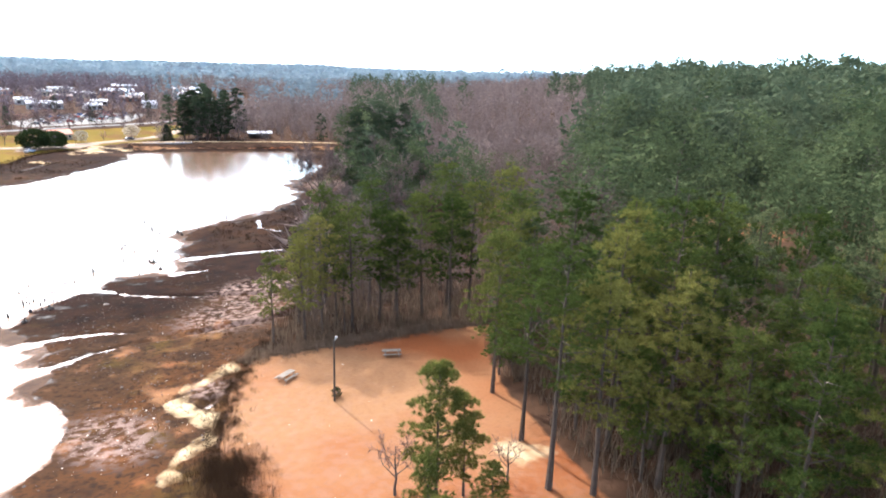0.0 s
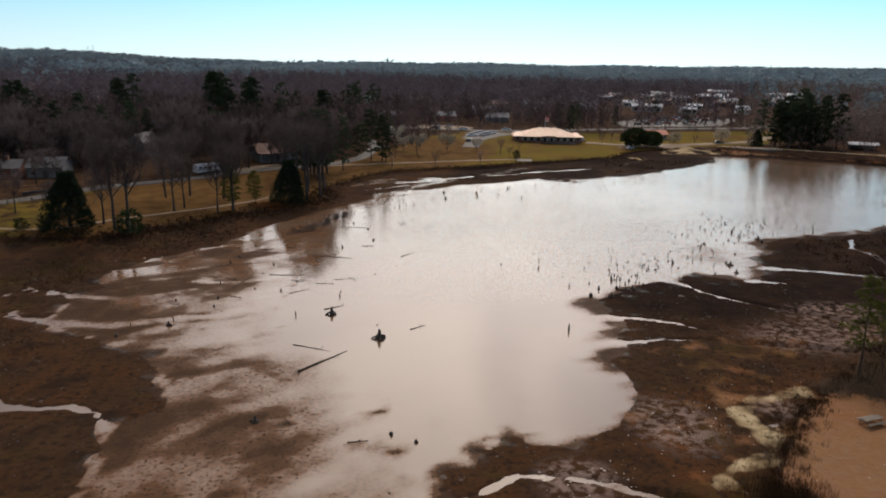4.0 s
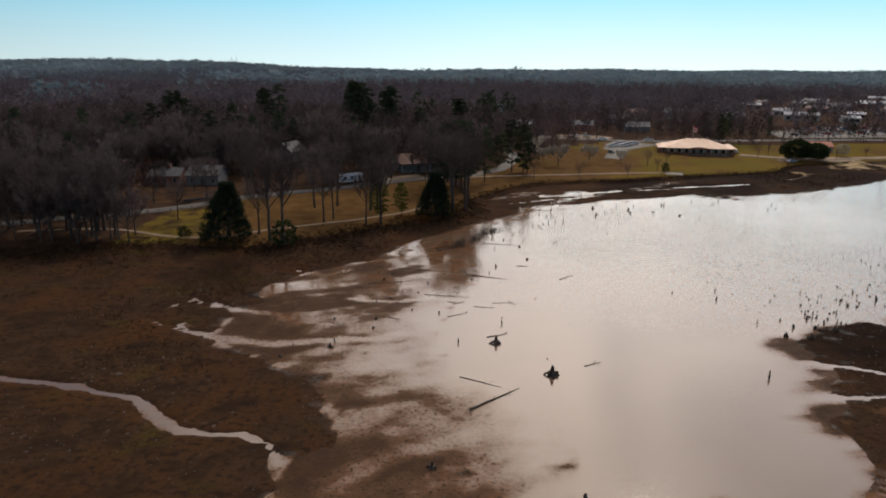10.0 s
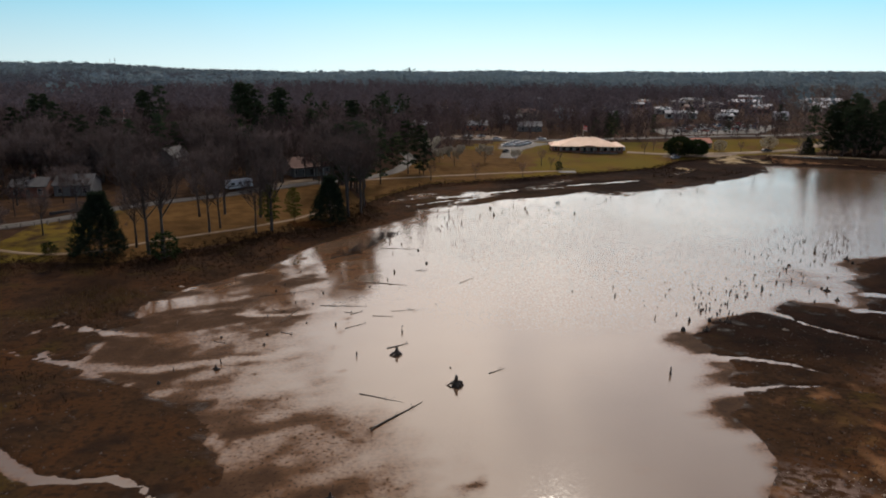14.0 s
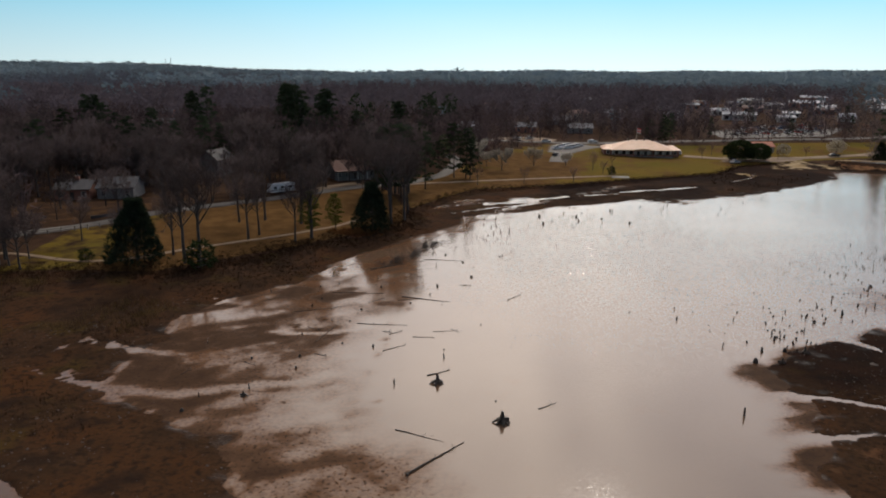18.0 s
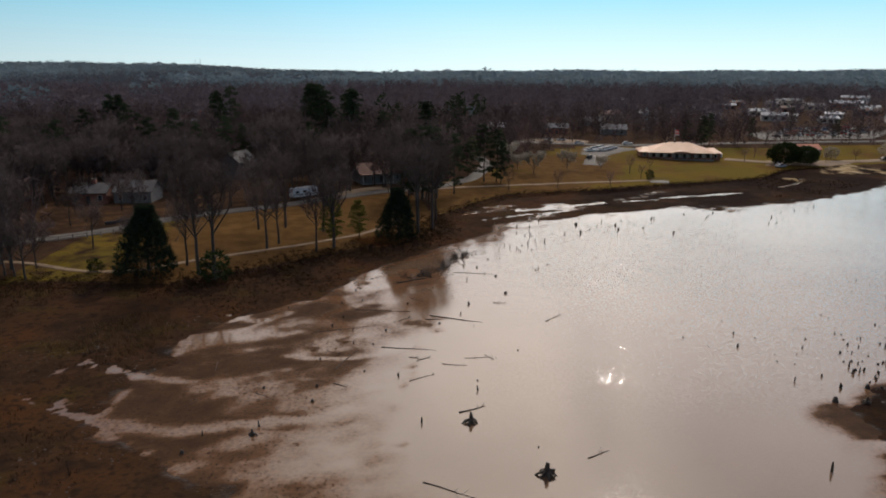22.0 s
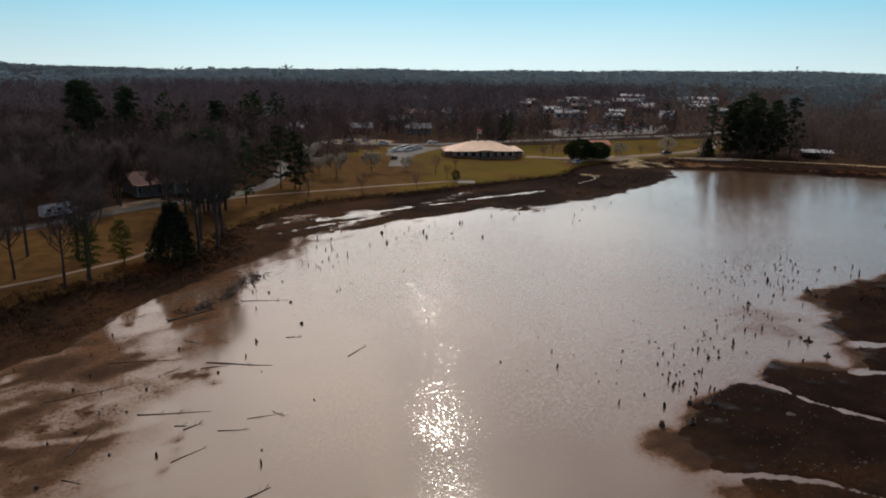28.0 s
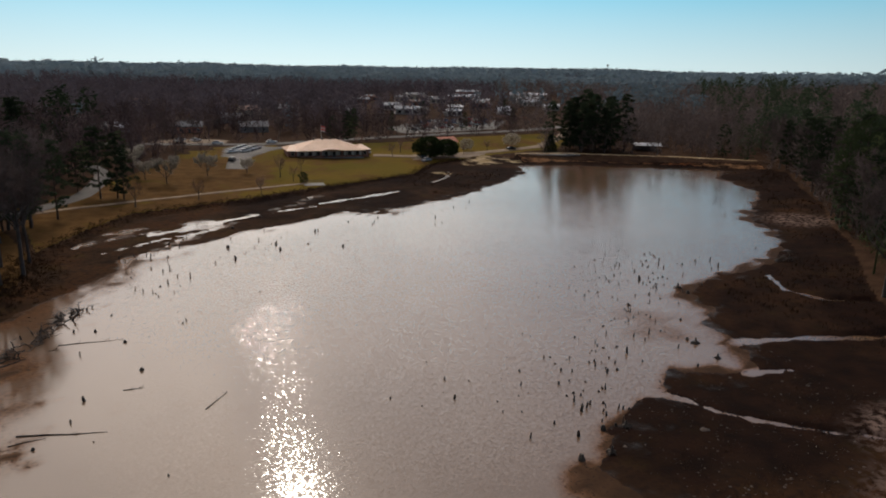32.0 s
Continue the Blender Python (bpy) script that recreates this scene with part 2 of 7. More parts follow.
# pine needles with the blue haze of distance put into their colour
M["hazed_ridge_pine"] = leaf_material("hazed_ridge_pine", (0.155, 0.2, 0.226), (0.185, 0.235, 0.26), 0.3)
M["grey_roof"] = material("grey_roof", (0.15, 0.145, 0.15), (0.23, 0.225, 0.23), 0.5, 7, 0.85, bump=0.2)
M["white_roof"] = material("white_roof", (0.4, 0.41, 0.43), (0.56, 0.56, 0.57), 0.2, 4, 0.85, bump=0.05)
M["red_roof"] = material("red_roof", (0.5, 0.14, 0.06), (0.6, 0.2, 0.1), 0.5, 7, 0.6, bump=0.1, vary=0.1)
M["brown_roof"] = material("brown_roof", (0.12, 0.06, 0.045), (0.17, 0.09, 0.07), 0.5, 7, 0.85, bump=0.15)
M["dark_trim"] = material("dark_trim", (0.05, 0.04, 0.035), (0.08, 0.065, 0.06), 0.8, 8, 0.6, bump=0.1)
M["tan_wall"] = material("tan_wall", (0.42, 0.34, 0.25), (0.52, 0.44, 0.34), 0.6, 5, 0.8, bump=0.1)
M["asphalt"] = material("asphalt", (0.075, 0.067, 0.058), (0.115, 0.102, 0.09), 0.12, 3, 0.9, bump=0.15, vary=0)
M["track_earth"] = material("track_earth", (0.16, 0.105, 0.06), (0.22, 0.155, 0.095), 0.25, 3, 0.95, bump=0.2, vary=0)
M["concrete"] = material("concrete", (0.17, 0.165, 0.16), (0.25, 0.24, 0.23), 0.5, 6, 0.9, bump=0.15, vary=0.1)
M["weathered_boards"] = material("weathered_boards", (0.13, 0.112, 0.09), (0.2, 0.175, 0.14), 1.5, 18, 0.9, bump=0.3)
M["pole_wood"] = material("pole_wood", (0.13, 0.09, 0.06), (0.19, 0.14, 0.1), 1.0, 12, 0.9, bump=0.3)
M["steel"] = material("steel", (0.45, 0.46, 0.47), (0.55, 0.56, 0.57), 2, 20, 0.4, 0.8, bump=0.05)
M["tyre"] = material("tyre", (0.02, 0.02, 0.02), (0.035, 0.035, 0.035), 3, 20, 0.9, bump=0.1)
M["flag_red"] = material("flag_red", (0.6, 0.06, 0.06), (0.7, 0.1, 0.09), 2, 20, 0.8, bump=0.05)
M["pale_stone"] = material("pale_stone", (0.32, 0.28, 0.23), (0.46, 0.42, 0.36), 2, 12, 0.85, bump=0.3, vary=0.25)
M["clod"] = material("clod", (0.026, 0.016, 0.011), (0.05, 0.029, 0.018), 2, 12, 0.8, bump=0.4, vary=0.3, island=True)
for tone, c in (("white", (0.75, 0.75, 0.74)), ("silver", (0.45, 0.46, 0.48)), ("black", (0.02, 0.02, 0.022)), ("red", (0.4, 0.04, 0.03)), ("blue", (0.05, 0.09, 0.2))):
    M["paint_" + tone] = material("paint_" + tone, c, tuple(0.92 * v for v in c), 1, 30, 0.25, bump=0.0, vary=0.05)
glass = bpy.data.materials.new("window_glass")
gn, gl = links_of(glass)
gn["Principled BSDF"].inputs["Base Color"].default_value = (0.025, 0.03, 0.035, 1)
gn["Principled BSDF"].inputs["Roughness"].default_value = 0.06
M["glass"] = glass

# water: cloudy with silt, smooth, with a little ripple; over the flats it thins to a film on the mud
water_mat = bpy.data.materials.new("silty_water")
n, l = links_of(water_mat)
p = n["Principled BSDF"]


def math_node(op, a, b, c=None):
    m = n.new("ShaderNodeMath")
    m.operation = op
    for slot, v in enumerate((a, b, c)):
        if isinstance(v, (int, float)):
            m.inputs[slot].default_value = v
        elif v is not None:
            l.new(v, m.inputs[slot])
    return m.outputs[0]


big, small = noise_node(n, l, 0.025, 3), noise_node(n, l, 0.22, 5)
mid, fine, speck = noise_node(n, l, 0.5, 6), noise_node(n, l, 1.7, 6), noise_node(n, l, 2.6, 3)
silt = mix_node(n, l, ramp_node(n, l, big.outputs["Fac"], 0.35, 0.65), (0.108, 0.067, 0.042), (0.138, 0.088, 0.057))
shoal = n.new("ShaderNodeVertexColor")
shoal.layer_name = "shoal"
shoal_mask = math_node("MULTIPLY_ADD", math_node("SUBTRACT", small.outputs["Fac"], 0.5), 0.55, shoal.outputs[0])
shoal_mask = math_node("MULTIPLY_ADD", math_node("SUBTRACT", mid.outputs["Fac"], 0.5), 0.4, shoal_mask)
bed = ramp_node(n, l, mid.outputs["Fac"], 0.35, 0.65, (0.04, 0.0225, 0.0135, 1), (0.062, 0.034, 0.019, 1))
tan = ramp_node(n, l, fine.outputs["Fac"], 0.4, 0.66, (0.145, 0.076, 0.04, 1), (0.102, 0.053, 0.028, 1))
silt = mix_node(n, l, ramp_node(n, l, shoal_mask, 0.06, 0.55), silt, tan)
silt = mix_node(n, l, ramp_node(n, l, shoal_mask, 0.68, 1.15), silt, bed)
grit = math_node("MULTIPLY", ramp_node(n, l, speck.outputs["Fac"], 0.56, 0.66), ramp_node(n, l, shoal_mask, 0.22, 0.75))
silt = mix_node(n, l, grit, silt, (0.034, 0.021, 0.014))
l.new(silt, p.inputs["Base Color"])
l.new(ramp_node(n, l, math_node("MULTIPLY_ADD", grit, 0.4, shoal_mask), 0.78, 1.2, (0.075, 0.075, 0.075, 1), (0.55, 0.55, 0.55, 1)), p.inputs["Roughness"])
p.inputs["IOR"].default_value = 1.5
l.new(ramp_node(n, l, math_node("MULTIPLY_ADD", grit, 0.5, shoal_mask), 0.05, 0.8, (0.5, 0.5, 0.5, 1), (0.008, 0.008, 0.008, 1)), p.inputs["Specular IOR Level"])
breeze = n.new("ShaderNodeVertexColor")   # where the breeze ruffles the water
breeze.layer_name = "breeze"
ripple, swell = noise_node(n, l, 6.5, 1), noise_node(n, l, 3.8, 1)
tilt = n.new("ShaderNodeVectorMath")
tilt.operation = "ADD"
l.new(ripple.outputs["Color"], tilt.inputs[0])
l.new(swell.outputs["Color"], tilt.inputs[1])
level = n.new("ShaderNodeVectorMath")
level.operation = "SUBTRACT"
l.new(tilt.outputs[0], level.inputs[0])
level.inputs[1].default_value = (1.0, 1.0, 1.0)
slope = n.new("ShaderNodeVectorMath")
slope.operation = "SCALE"
l.new(level.outputs[0], slope.inputs[0])
l.new(math_node("MULTIPLY", breeze.outputs[0], 0.39), slope.inputs["Scale"])
flat = n.new("ShaderNodeVectorMath")
flat.operation = "MULTIPLY_ADD"
l.new(slope.outputs[0], flat.inputs[0])
flat.inputs[1].default_value, flat.inputs[2].default_value = (0.42, 1.15, 0.0), (0.0, 0.0, 1.0)
unit = n.new("ShaderNodeVectorMath")
unit.operation = "NORMALIZE"
l.new(flat.outputs[0], unit.inputs[0])
l.new(unit.outputs[0], p.inputs["Normal"])

# ground: mud, and over it grass, clay, sand and leaf litter where the masks lie
ground_mat = bpy.data.materials.new("ground")
n, l = links_of(ground_mat)
p = n["Principled BSDF"]
cover, cover2 = n.new("ShaderNodeVertexColor"), n.new("ShaderNodeVertexColor")
cover.layer_name, cover2.layer_name = "cover", "cover2"
s1, s2 = n.new("ShaderNodeSeparateColor"), n.new("ShaderNodeSeparateColor")
l.new(cover.outputs[0], s1.inputs[0])
l.new(cover2.outputs[0], s2.inputs[0])
n_big, n_mid, n_fine, n_speck = (noise_node(n, l, s, d) for s, d in ((0.035, 4), (0.3, 5), (2.2, 6), (1.1, 8)))


def masked(mask, soft=0.5):
    """A mask whose rim is broken up by noise."""
    a = n.new("ShaderNodeMath")
    a.operation = "MULTIPLY_ADD"
    l.new(n_mid.outputs["Fac"], a.inputs[0])
    a.inputs[1].default_value = soft
    l.new(mask, a.inputs[2])
    return ramp_node(n, l, a.outputs[0], 0.5 + soft * 0.35, 0.5 + soft * 0.65)


mud = mix_node(n, l, ramp_node(n, l, n_mid.outputs["Fac"], 0.35, 0.65), (0.03, 0.0172, 0.0105), (0.05, 0.0268, 0.0145))
n_patch, n_moss = noise_node(n, l, 0.09, 5), noise_node(n, l, 0.13, 6)
mud = mix_node(n, l, ramp_node(n, l, n_patch.outputs["Fac"], 0.46, 0.68), mud, (0.06, 0.027, 0.012))
mud = mix_node(n, l, ramp_node(n, l, n_moss.outputs["Fac"], 0.58, 0.7, b=(0.75, 0.75, 0.75, 1)), mud, (0.052, 0.034, 0.0105))
mud = mix_node(n, l, ramp_node(n, l, n_moss.outputs["Fac"], 0.28, 0.42, (0.8, 0.8, 0.8, 1), (0, 0, 0, 1)), mud, (0.0125, 0.0095, 0.009))
mud = mix_node(n, l, ramp_node(n, l, n_speck.outputs["Fac"], 0.5, 0.7), mud, (0.019, 0.012, 0.009))
mud = mix_node(n, l, ramp_node(n, l, n_fine.outputs["Fac"], 0.5, 0.7, b=(0.7, 0.7, 0.7, 1)), mud, (0.028, 0.018, 0.0125))
mud = mix_node(n, l, cover2.outputs["Alpha"], mud, ramp_node(n, l, n_mid.outputs["Fac"], 0.35, 0.65, (0.009, 0.006, 0.0055, 1), (0.017, 0.009, 0.007, 1)))
litter = mix_node(n, l, ramp_node(n, l, n_mid.outputs["Fac"], 0.35, 0.65), (0.034, 0.02, 0.013), (0.06, 0.034, 0.021))
grass = mix_node(n, l, ramp_node(n, l, n_big.outputs["Fac"], 0.35, 0.65), (0.098, 0.078, 0.013), (0.145, 0.092, 0.017))
grass = mix_node(n, l, ramp_node(n, l, n_fine.outputs["Fac"], 0.45, 0.75, b=(0.5, 0.5, 0.5, 1)), grass, (0.07, 0.06, 0.013))
straw = mix_node(n, l, ramp_node(n, l, n_mid.outputs["Fac"], 0.35, 0.65), (0.074, 0.04, 0.014), (0.115, 0.063, 0.023))
clay = mix_node(n, l, ramp_node(n, l, n_big.outputs["Fac"], 0.36, 0.56), (0.165, 0.058, 0.022), (0.2, 0.11, 0.055))
clay = mix_node(n, l, ramp_node(n, l, n_fine.outputs["Fac"], 0.45, 0.8, b=(0.4, 0.4, 0.4, 1)), clay, (0.12, 0.05, 0.022))
sand = mix_node(n, l, ramp_node(n, l, n_mid.outputs["Fac"], 0.35, 0.65), (0.22, 0.15, 0.07), (0.38, 0.3, 0.185))
col = mix_node(n, l, masked(s2.outputs[0]), mud, litter)
col = mix_node(n, l, masked(s1.outputs[0]), col, grass)
col = mix_node(n, l, masked(s2.outputs[1]), col, straw)
col = mix_node(n, l, masked(s1.outputs[1], 0.3), col, clay)
col = mix_node(n, l, masked(s1.outputs[2], 0.8), col, sand)
# pale debris flecks and wet sheen, both as one flat pale colour
pale = n.new("ShaderNodeMath")
pale.operation = "MULTIPLY"
l.new(ramp_node(n, l, n_speck.outputs["Fac"], 0.43, 0.62), pale.inputs[0])
l.new(s2.outputs[2], pale.inputs[1])
col = mix_node(n, l, pale.outputs[0], col, (0.24, 0.17, 0.14))
l.new(col, p.inputs["Base Color"])
pos = n.new("ShaderNodeNewGeometry")
xyz = n.new("ShaderNodeSeparateXYZ")
l.new(pos.outputs["Position"], xyz.inputs[0])
damp = n.new("ShaderNodeMath")
damp.operation = "MULTIPLY_ADD"
l.new(n_mid.outputs["Fac"], damp.inputs[0])
damp.inputs[1].default_value = 0.5
l.new(xyz.outputs[2], damp.inputs[2])
rough = ramp_node(n, l, damp.outputs[0], 0.16, 0.3, (0.32, 0.32, 0.32, 1), (0.95, 0.95, 0.95, 1))
sheen = ramp_node(n, l, damp.outputs[0], 0.16, 0.28, (0.08, 0.08, 0.08, 1), (0.01, 0.01, 0.01, 1))
l.new(rough, p.inputs["Roughness"])
bp = n.new("ShaderNodeBump")
bp.inputs["Strength"].default_value, bp.inputs["Distance"].default_value = 0.7, 0.15
l.new(sheen, p.inputs["Specular IOR Level"])
l.new(n_fine.outputs["Fac"], bp.inputs["Height"])
l.new(bp.outputs[0], p.inputs["Normal"])


# ---- the plan: shorelines and zones, in metres ----
RIGHT_SHORE = [(2, 15), (12, 38), (16.6, 48.3), (19.2, 51.5), (20.4, 53.7), (22.7, 55.5), (25.2, 53.9), (28.3, 52.6), (31.5, 54.9), (36, 58.4),
               (38.7, 62.4), (39.6, 67.5), (39.8, 72.9), (42.7, 76.4), (43.5, 79.5), (46.7, 87), (45.5, 93), (48.8, 97.5), (54.8, 102.8), (60, 105.2),
               (64, 104.6), (68.5, 107.5), (72.9, 104.7), (78, 103.3), (80, 106), (82, 110.3), (92, 108.6), (84.2, 112.4), (85.9, 117.7), (92.4, 122.8),
               (94.3, 129.7), (103.4, 134.2), (114.7, 134.9), (123, 135.3), (136.7, 143.4), (150, 154.6), (155.4, 165.9), (174, 178), (195, 194), (201.5, 209),
               (206.5, 220), (224, 230.7)]
LEFT_SHORE = [(210.9, 242.5), (192, 253), (176, 266), (157, 272), (149, 255), (114.4, 229.5), (100, 221), (83, 212.5), (74, 209.5), (60, 212),
              (47, 207), (36, 202), (24, 196.5), (15, 188), (8, 178), (-3, 165), (-13, 150), (-20, 134), (-30, 124), (-36, 115),
              (-34, 108), (-37, 102), (-36, 96), (-37, 92), (-33, 89), (-27, 85), (-21, 80), (-17, 75), (-13.5, 69.5), (-13.5, 64), (-17.5, 61.2), (-17, 56), (-16, 50), (-17, 40), (-10, 20)]
# where the film of water over the western flats gives way to open water
OPEN_EDGE = [(16, 20), (14, 40), (12, 56), (11, 64), (6, 74), (1, 81), (-3, 88), (-4, 100), (0, 117), (4, 141), (9, 163), (17, 180), (30, 192)]
# the rim of the drained lake bed: bank, lawn edge, dam, woods, beach
RIM = [(-130, 122), (-88, 130), (-71, 139), (-47, 138.5), (-36, 144), (-26, 155), (-14, 163.5), (-3, 176), (-1, 196), (8, 214), (18, 228), (29, 232), (47, 237),
       (62, 243), (71, 247), (90, 255), (108, 261), (125, 281), (143, 290), (160, 292), (168, 281), (183, 272), (199, 259.5), (222, 246), (241, 230),
       (236, 214), (214, 194), (190, 170), (166, 152), (152, 138), (122, 116), (100, 95), (85, 78), (72, 66), (60.8, 60.5), (53.3, 54.5), (49, 49),
       (45.2, 44.8), (41, 36), (36, 20), (30, 0), (18, -40), (-60, -70), (-140, -40)]
BEACH = [(60.8, 60), (67, 57), (73, 53.5), (83, 49), (91, 43), (84, 40), (79, 36), (73, 29), (67, 20), (62, 12), (52, 3), (38, 0), (36, 20), (41, 35), (45, 44.8), (53, 54)]
LAWN = [(-1, 198), (8, 215), (18, 229), (47, 238), (71, 248), (108, 262), (125, 282), (145, 291), (165, 296), (200, 300), (232, 330), (225, 352), (150, 345), (95, 335), (60, 338), (45, 325), (30, 292), (13, 264), (-5, 240)]
BANK_GRASS = [(-76, 136), (-71, 139.5), (-47, 139), (-26, 155.5), (-3, 177), (-2, 196), (-8, 222), (-19, 229), (-35, 214), (-52, 198), (-76, 174)]
YARDS = [(-105, 170), (-74, 178), (-52, 200), (-35, 216), (-10, 232), (-8, 252), (-30, 256), (-58, 240), (-80, 222), (-105, 212)]
TOWN = [(140, 362), (235, 358), (310, 400), (440, 540), (480, 700), (300, 690), (200, 580), (170, 450)]
SAND_SPIT = [(58.2, 61), (54, 59.6), (50.8, 58.5), (48.2, 56.5), (47.6, 54.5), (48.6, 51.5), (48, 49.5), (45.3, 47.5), (41.5, 46.6), (39.3, 43.8)]
FILMS = [([(-47, 97), (-40, 93.3), (-33, 91), (-27, 90), (-19, 92), (-12, 93), (-7, 98)], 1.3), ([(-32, 125), (-27, 123), (-23.6, 127)], 0.9),
         ([(-47.5, 104.5), (-45, 107.5), (-38, 103.5), (-30, 102)], 0.8), ([(-36, 116), (-29, 119), (-24, 126)], 0.6), ([(-20, 110), (-13, 109), (-6, 111)], 0.6)]
STREAM = [(-75, 80), (-54.4, 76.7), (-50, 76.2), (-45.1, 74.8), (-38.2, 73), (-33.6, 68.4), (-30, 65.8), (-26.9, 65.5), (-23.4, 65.7), (-20.2, 64), (-18.4, 60.8), (-17, 57.5), (-14, 55.6), (-10, 56.6), (-5, 58.2), (0.5, 57)]
CHANNELS = [([(42, 78), (48.4, 78.7), (53.8, 78.2), (58, 76), (64, 74.5), (72, 71.5), (80, 72)], 0.55),
            ([(45, 88), (49, 87), (53.2, 85.1), (56.8, 81.5)], 0.45),
            ([(61, 106), (63.5, 102), (64.5, 98.5), (67.4, 94.6), (70.8, 90.5), (75, 87), (80, 82), (86, 80)], 0.5),
            ([(76, 103.5), (82, 102)], 0.6),
            ([(84, 111), (92, 108.6), (97.3, 106.1), (104, 103), (112, 101)], 0.85),
            ([(16, 45), (22, 48.5), (28, 47), (33, 44), (38, 41)], 0.5),
            ([(116, 131), (111, 124), (112, 117), (118, 113)], 0.7),
            ([(64, 228), (76, 232), (90, 237)], 0.95), ([(20, 208), (32, 214), (46, 220)], 0.8), ([(10, 196), (21, 203), (31, 207)], 0.75), ([(50, 222), (62, 225)], 0.65), ([(50.3, 54.7), (51.8, 55.1)], 0.6),
            ([(108, 248), (118, 256), (124, 266)], 0.8)]
ROAD = [(-130, 140), (-100, 157), (-83.2, 166), (-73.8, 173.5), (-63.4, 185.7), (-51.9, 195.1), (-40.6, 203.5), (-35, 210.8), (-19.2, 226), (-2, 236.5), (9, 252), (13, 268), (16, 284), (13, 302)]
PATH_BANK = [(-100, 146), (-84, 150.5), (-76.3, 150), (-65.8, 144.8), (-55.8, 144.4), (-46.1, 152.6), (-37.3, 159), (-27.8, 165.6), (-16, 176), (-9, 192)]
PATH_LAWN = [(-6, 231), (0, 235.1), (18.8, 241.5), (39.2, 246.5), (60.8, 252), (70, 254)]
DRIVE = [(55, 284), (59, 300), (66, 318), (74, 330), (90, 334)]
STREET = [(8, 370), (42.3, 356), (65.5, 349), (85, 346), (132, 357), (180, 364), (222.6, 367), (266, 380), (330, 420)]
FRONT_ROAD = [(112, 305), (130, 297), (150, 301), (176, 304), (194, 307), (222, 330), (250, 357), (270, 384)]
DAM_LINE = [(165, 286), (186, 280.5), (203, 267.5), (222, 255), (243, 234)]


def poly_distance(points, X, Y, closed=True):
    """Least distance of each place to the line, and how far along it that is."""
    best, along, so_far = np.full(X.shape, 1e9), np.zeros(X.shape), 0.0
    ends = points[1:] + points[:1] if closed else points[1:]
    for (ax, ay), (bx, by) in zip(points, ends):
        dx, dy = bx - ax, by - ay
        size = math.hypot(dx, dy)
        u = np.clip(((X - ax) * dx + (Y - ay) * dy) / size**2, 0, 1)
        d = np.hypot(X - ax - u * dx, Y - ay - u * dy)
        along = np.where(d < best, so_far + u * size, along)
        best = np.minimum(best, d)
        so_far += size
    return best, along


def inside(points, X, Y):
    res = np.zeros(X.shape, bool)
    for (ax, ay), (bx, by) in zip(points, points[1:] + points[:1]):
        if ay != by:
            res ^= ((ay > Y) != (by > Y)) & (X < (bx - ax) * (Y - ay) / (by - ay) + ax)
    return res


def smooth(a, b, v):
    u = np.clip((v - a) / (b - a), 0, 1)
    return u * u * (3 - 2 * u)


def value_noise(X, Y, seed=0):
    ix, iy = np.floor(X).astype(np.int64), np.floor(Y).astype(np.int64)
    fx, fy = X - ix, Y - iy
    fx, fy = fx * fx * (3 - 2 * fx), fy * fy * (3 - 2 * fy)

    def lattice(a, b):
        h = (a * 374761393 + b * 668265263 + seed * 974711) & 0x7FFFFFFF
        h = ((h ^ (h >> 13)) * 1274126177) & 0x7FFFFFFF
        return ((h ^ (h >> 16)) & 0xFFFF) / 65535.0

    top = lattice(ix, iy) * (1 - fx) + lattice(ix + 1, iy) * fx
    low = lattice(ix, iy + 1) * (1 - fx) + lattice(ix + 1, iy + 1) * fx
    return top * (1 - fy) + low * fy - 0.5


def fractal(X, Y, size, seed=0, octaves=4):
    total, amp = 0, 1.0
    for k in range(octaves):
        total = total + amp * value_noise(X / size, Y / size, seed + k)
        size, amp = size / 2.1, amp * 0.55
    return total


WATER_LINE = RIGHT_SHORE + LEFT_SHORE
SHOAL_ZONE = OPEN_EDGE + LEFT_SHORE[13:]


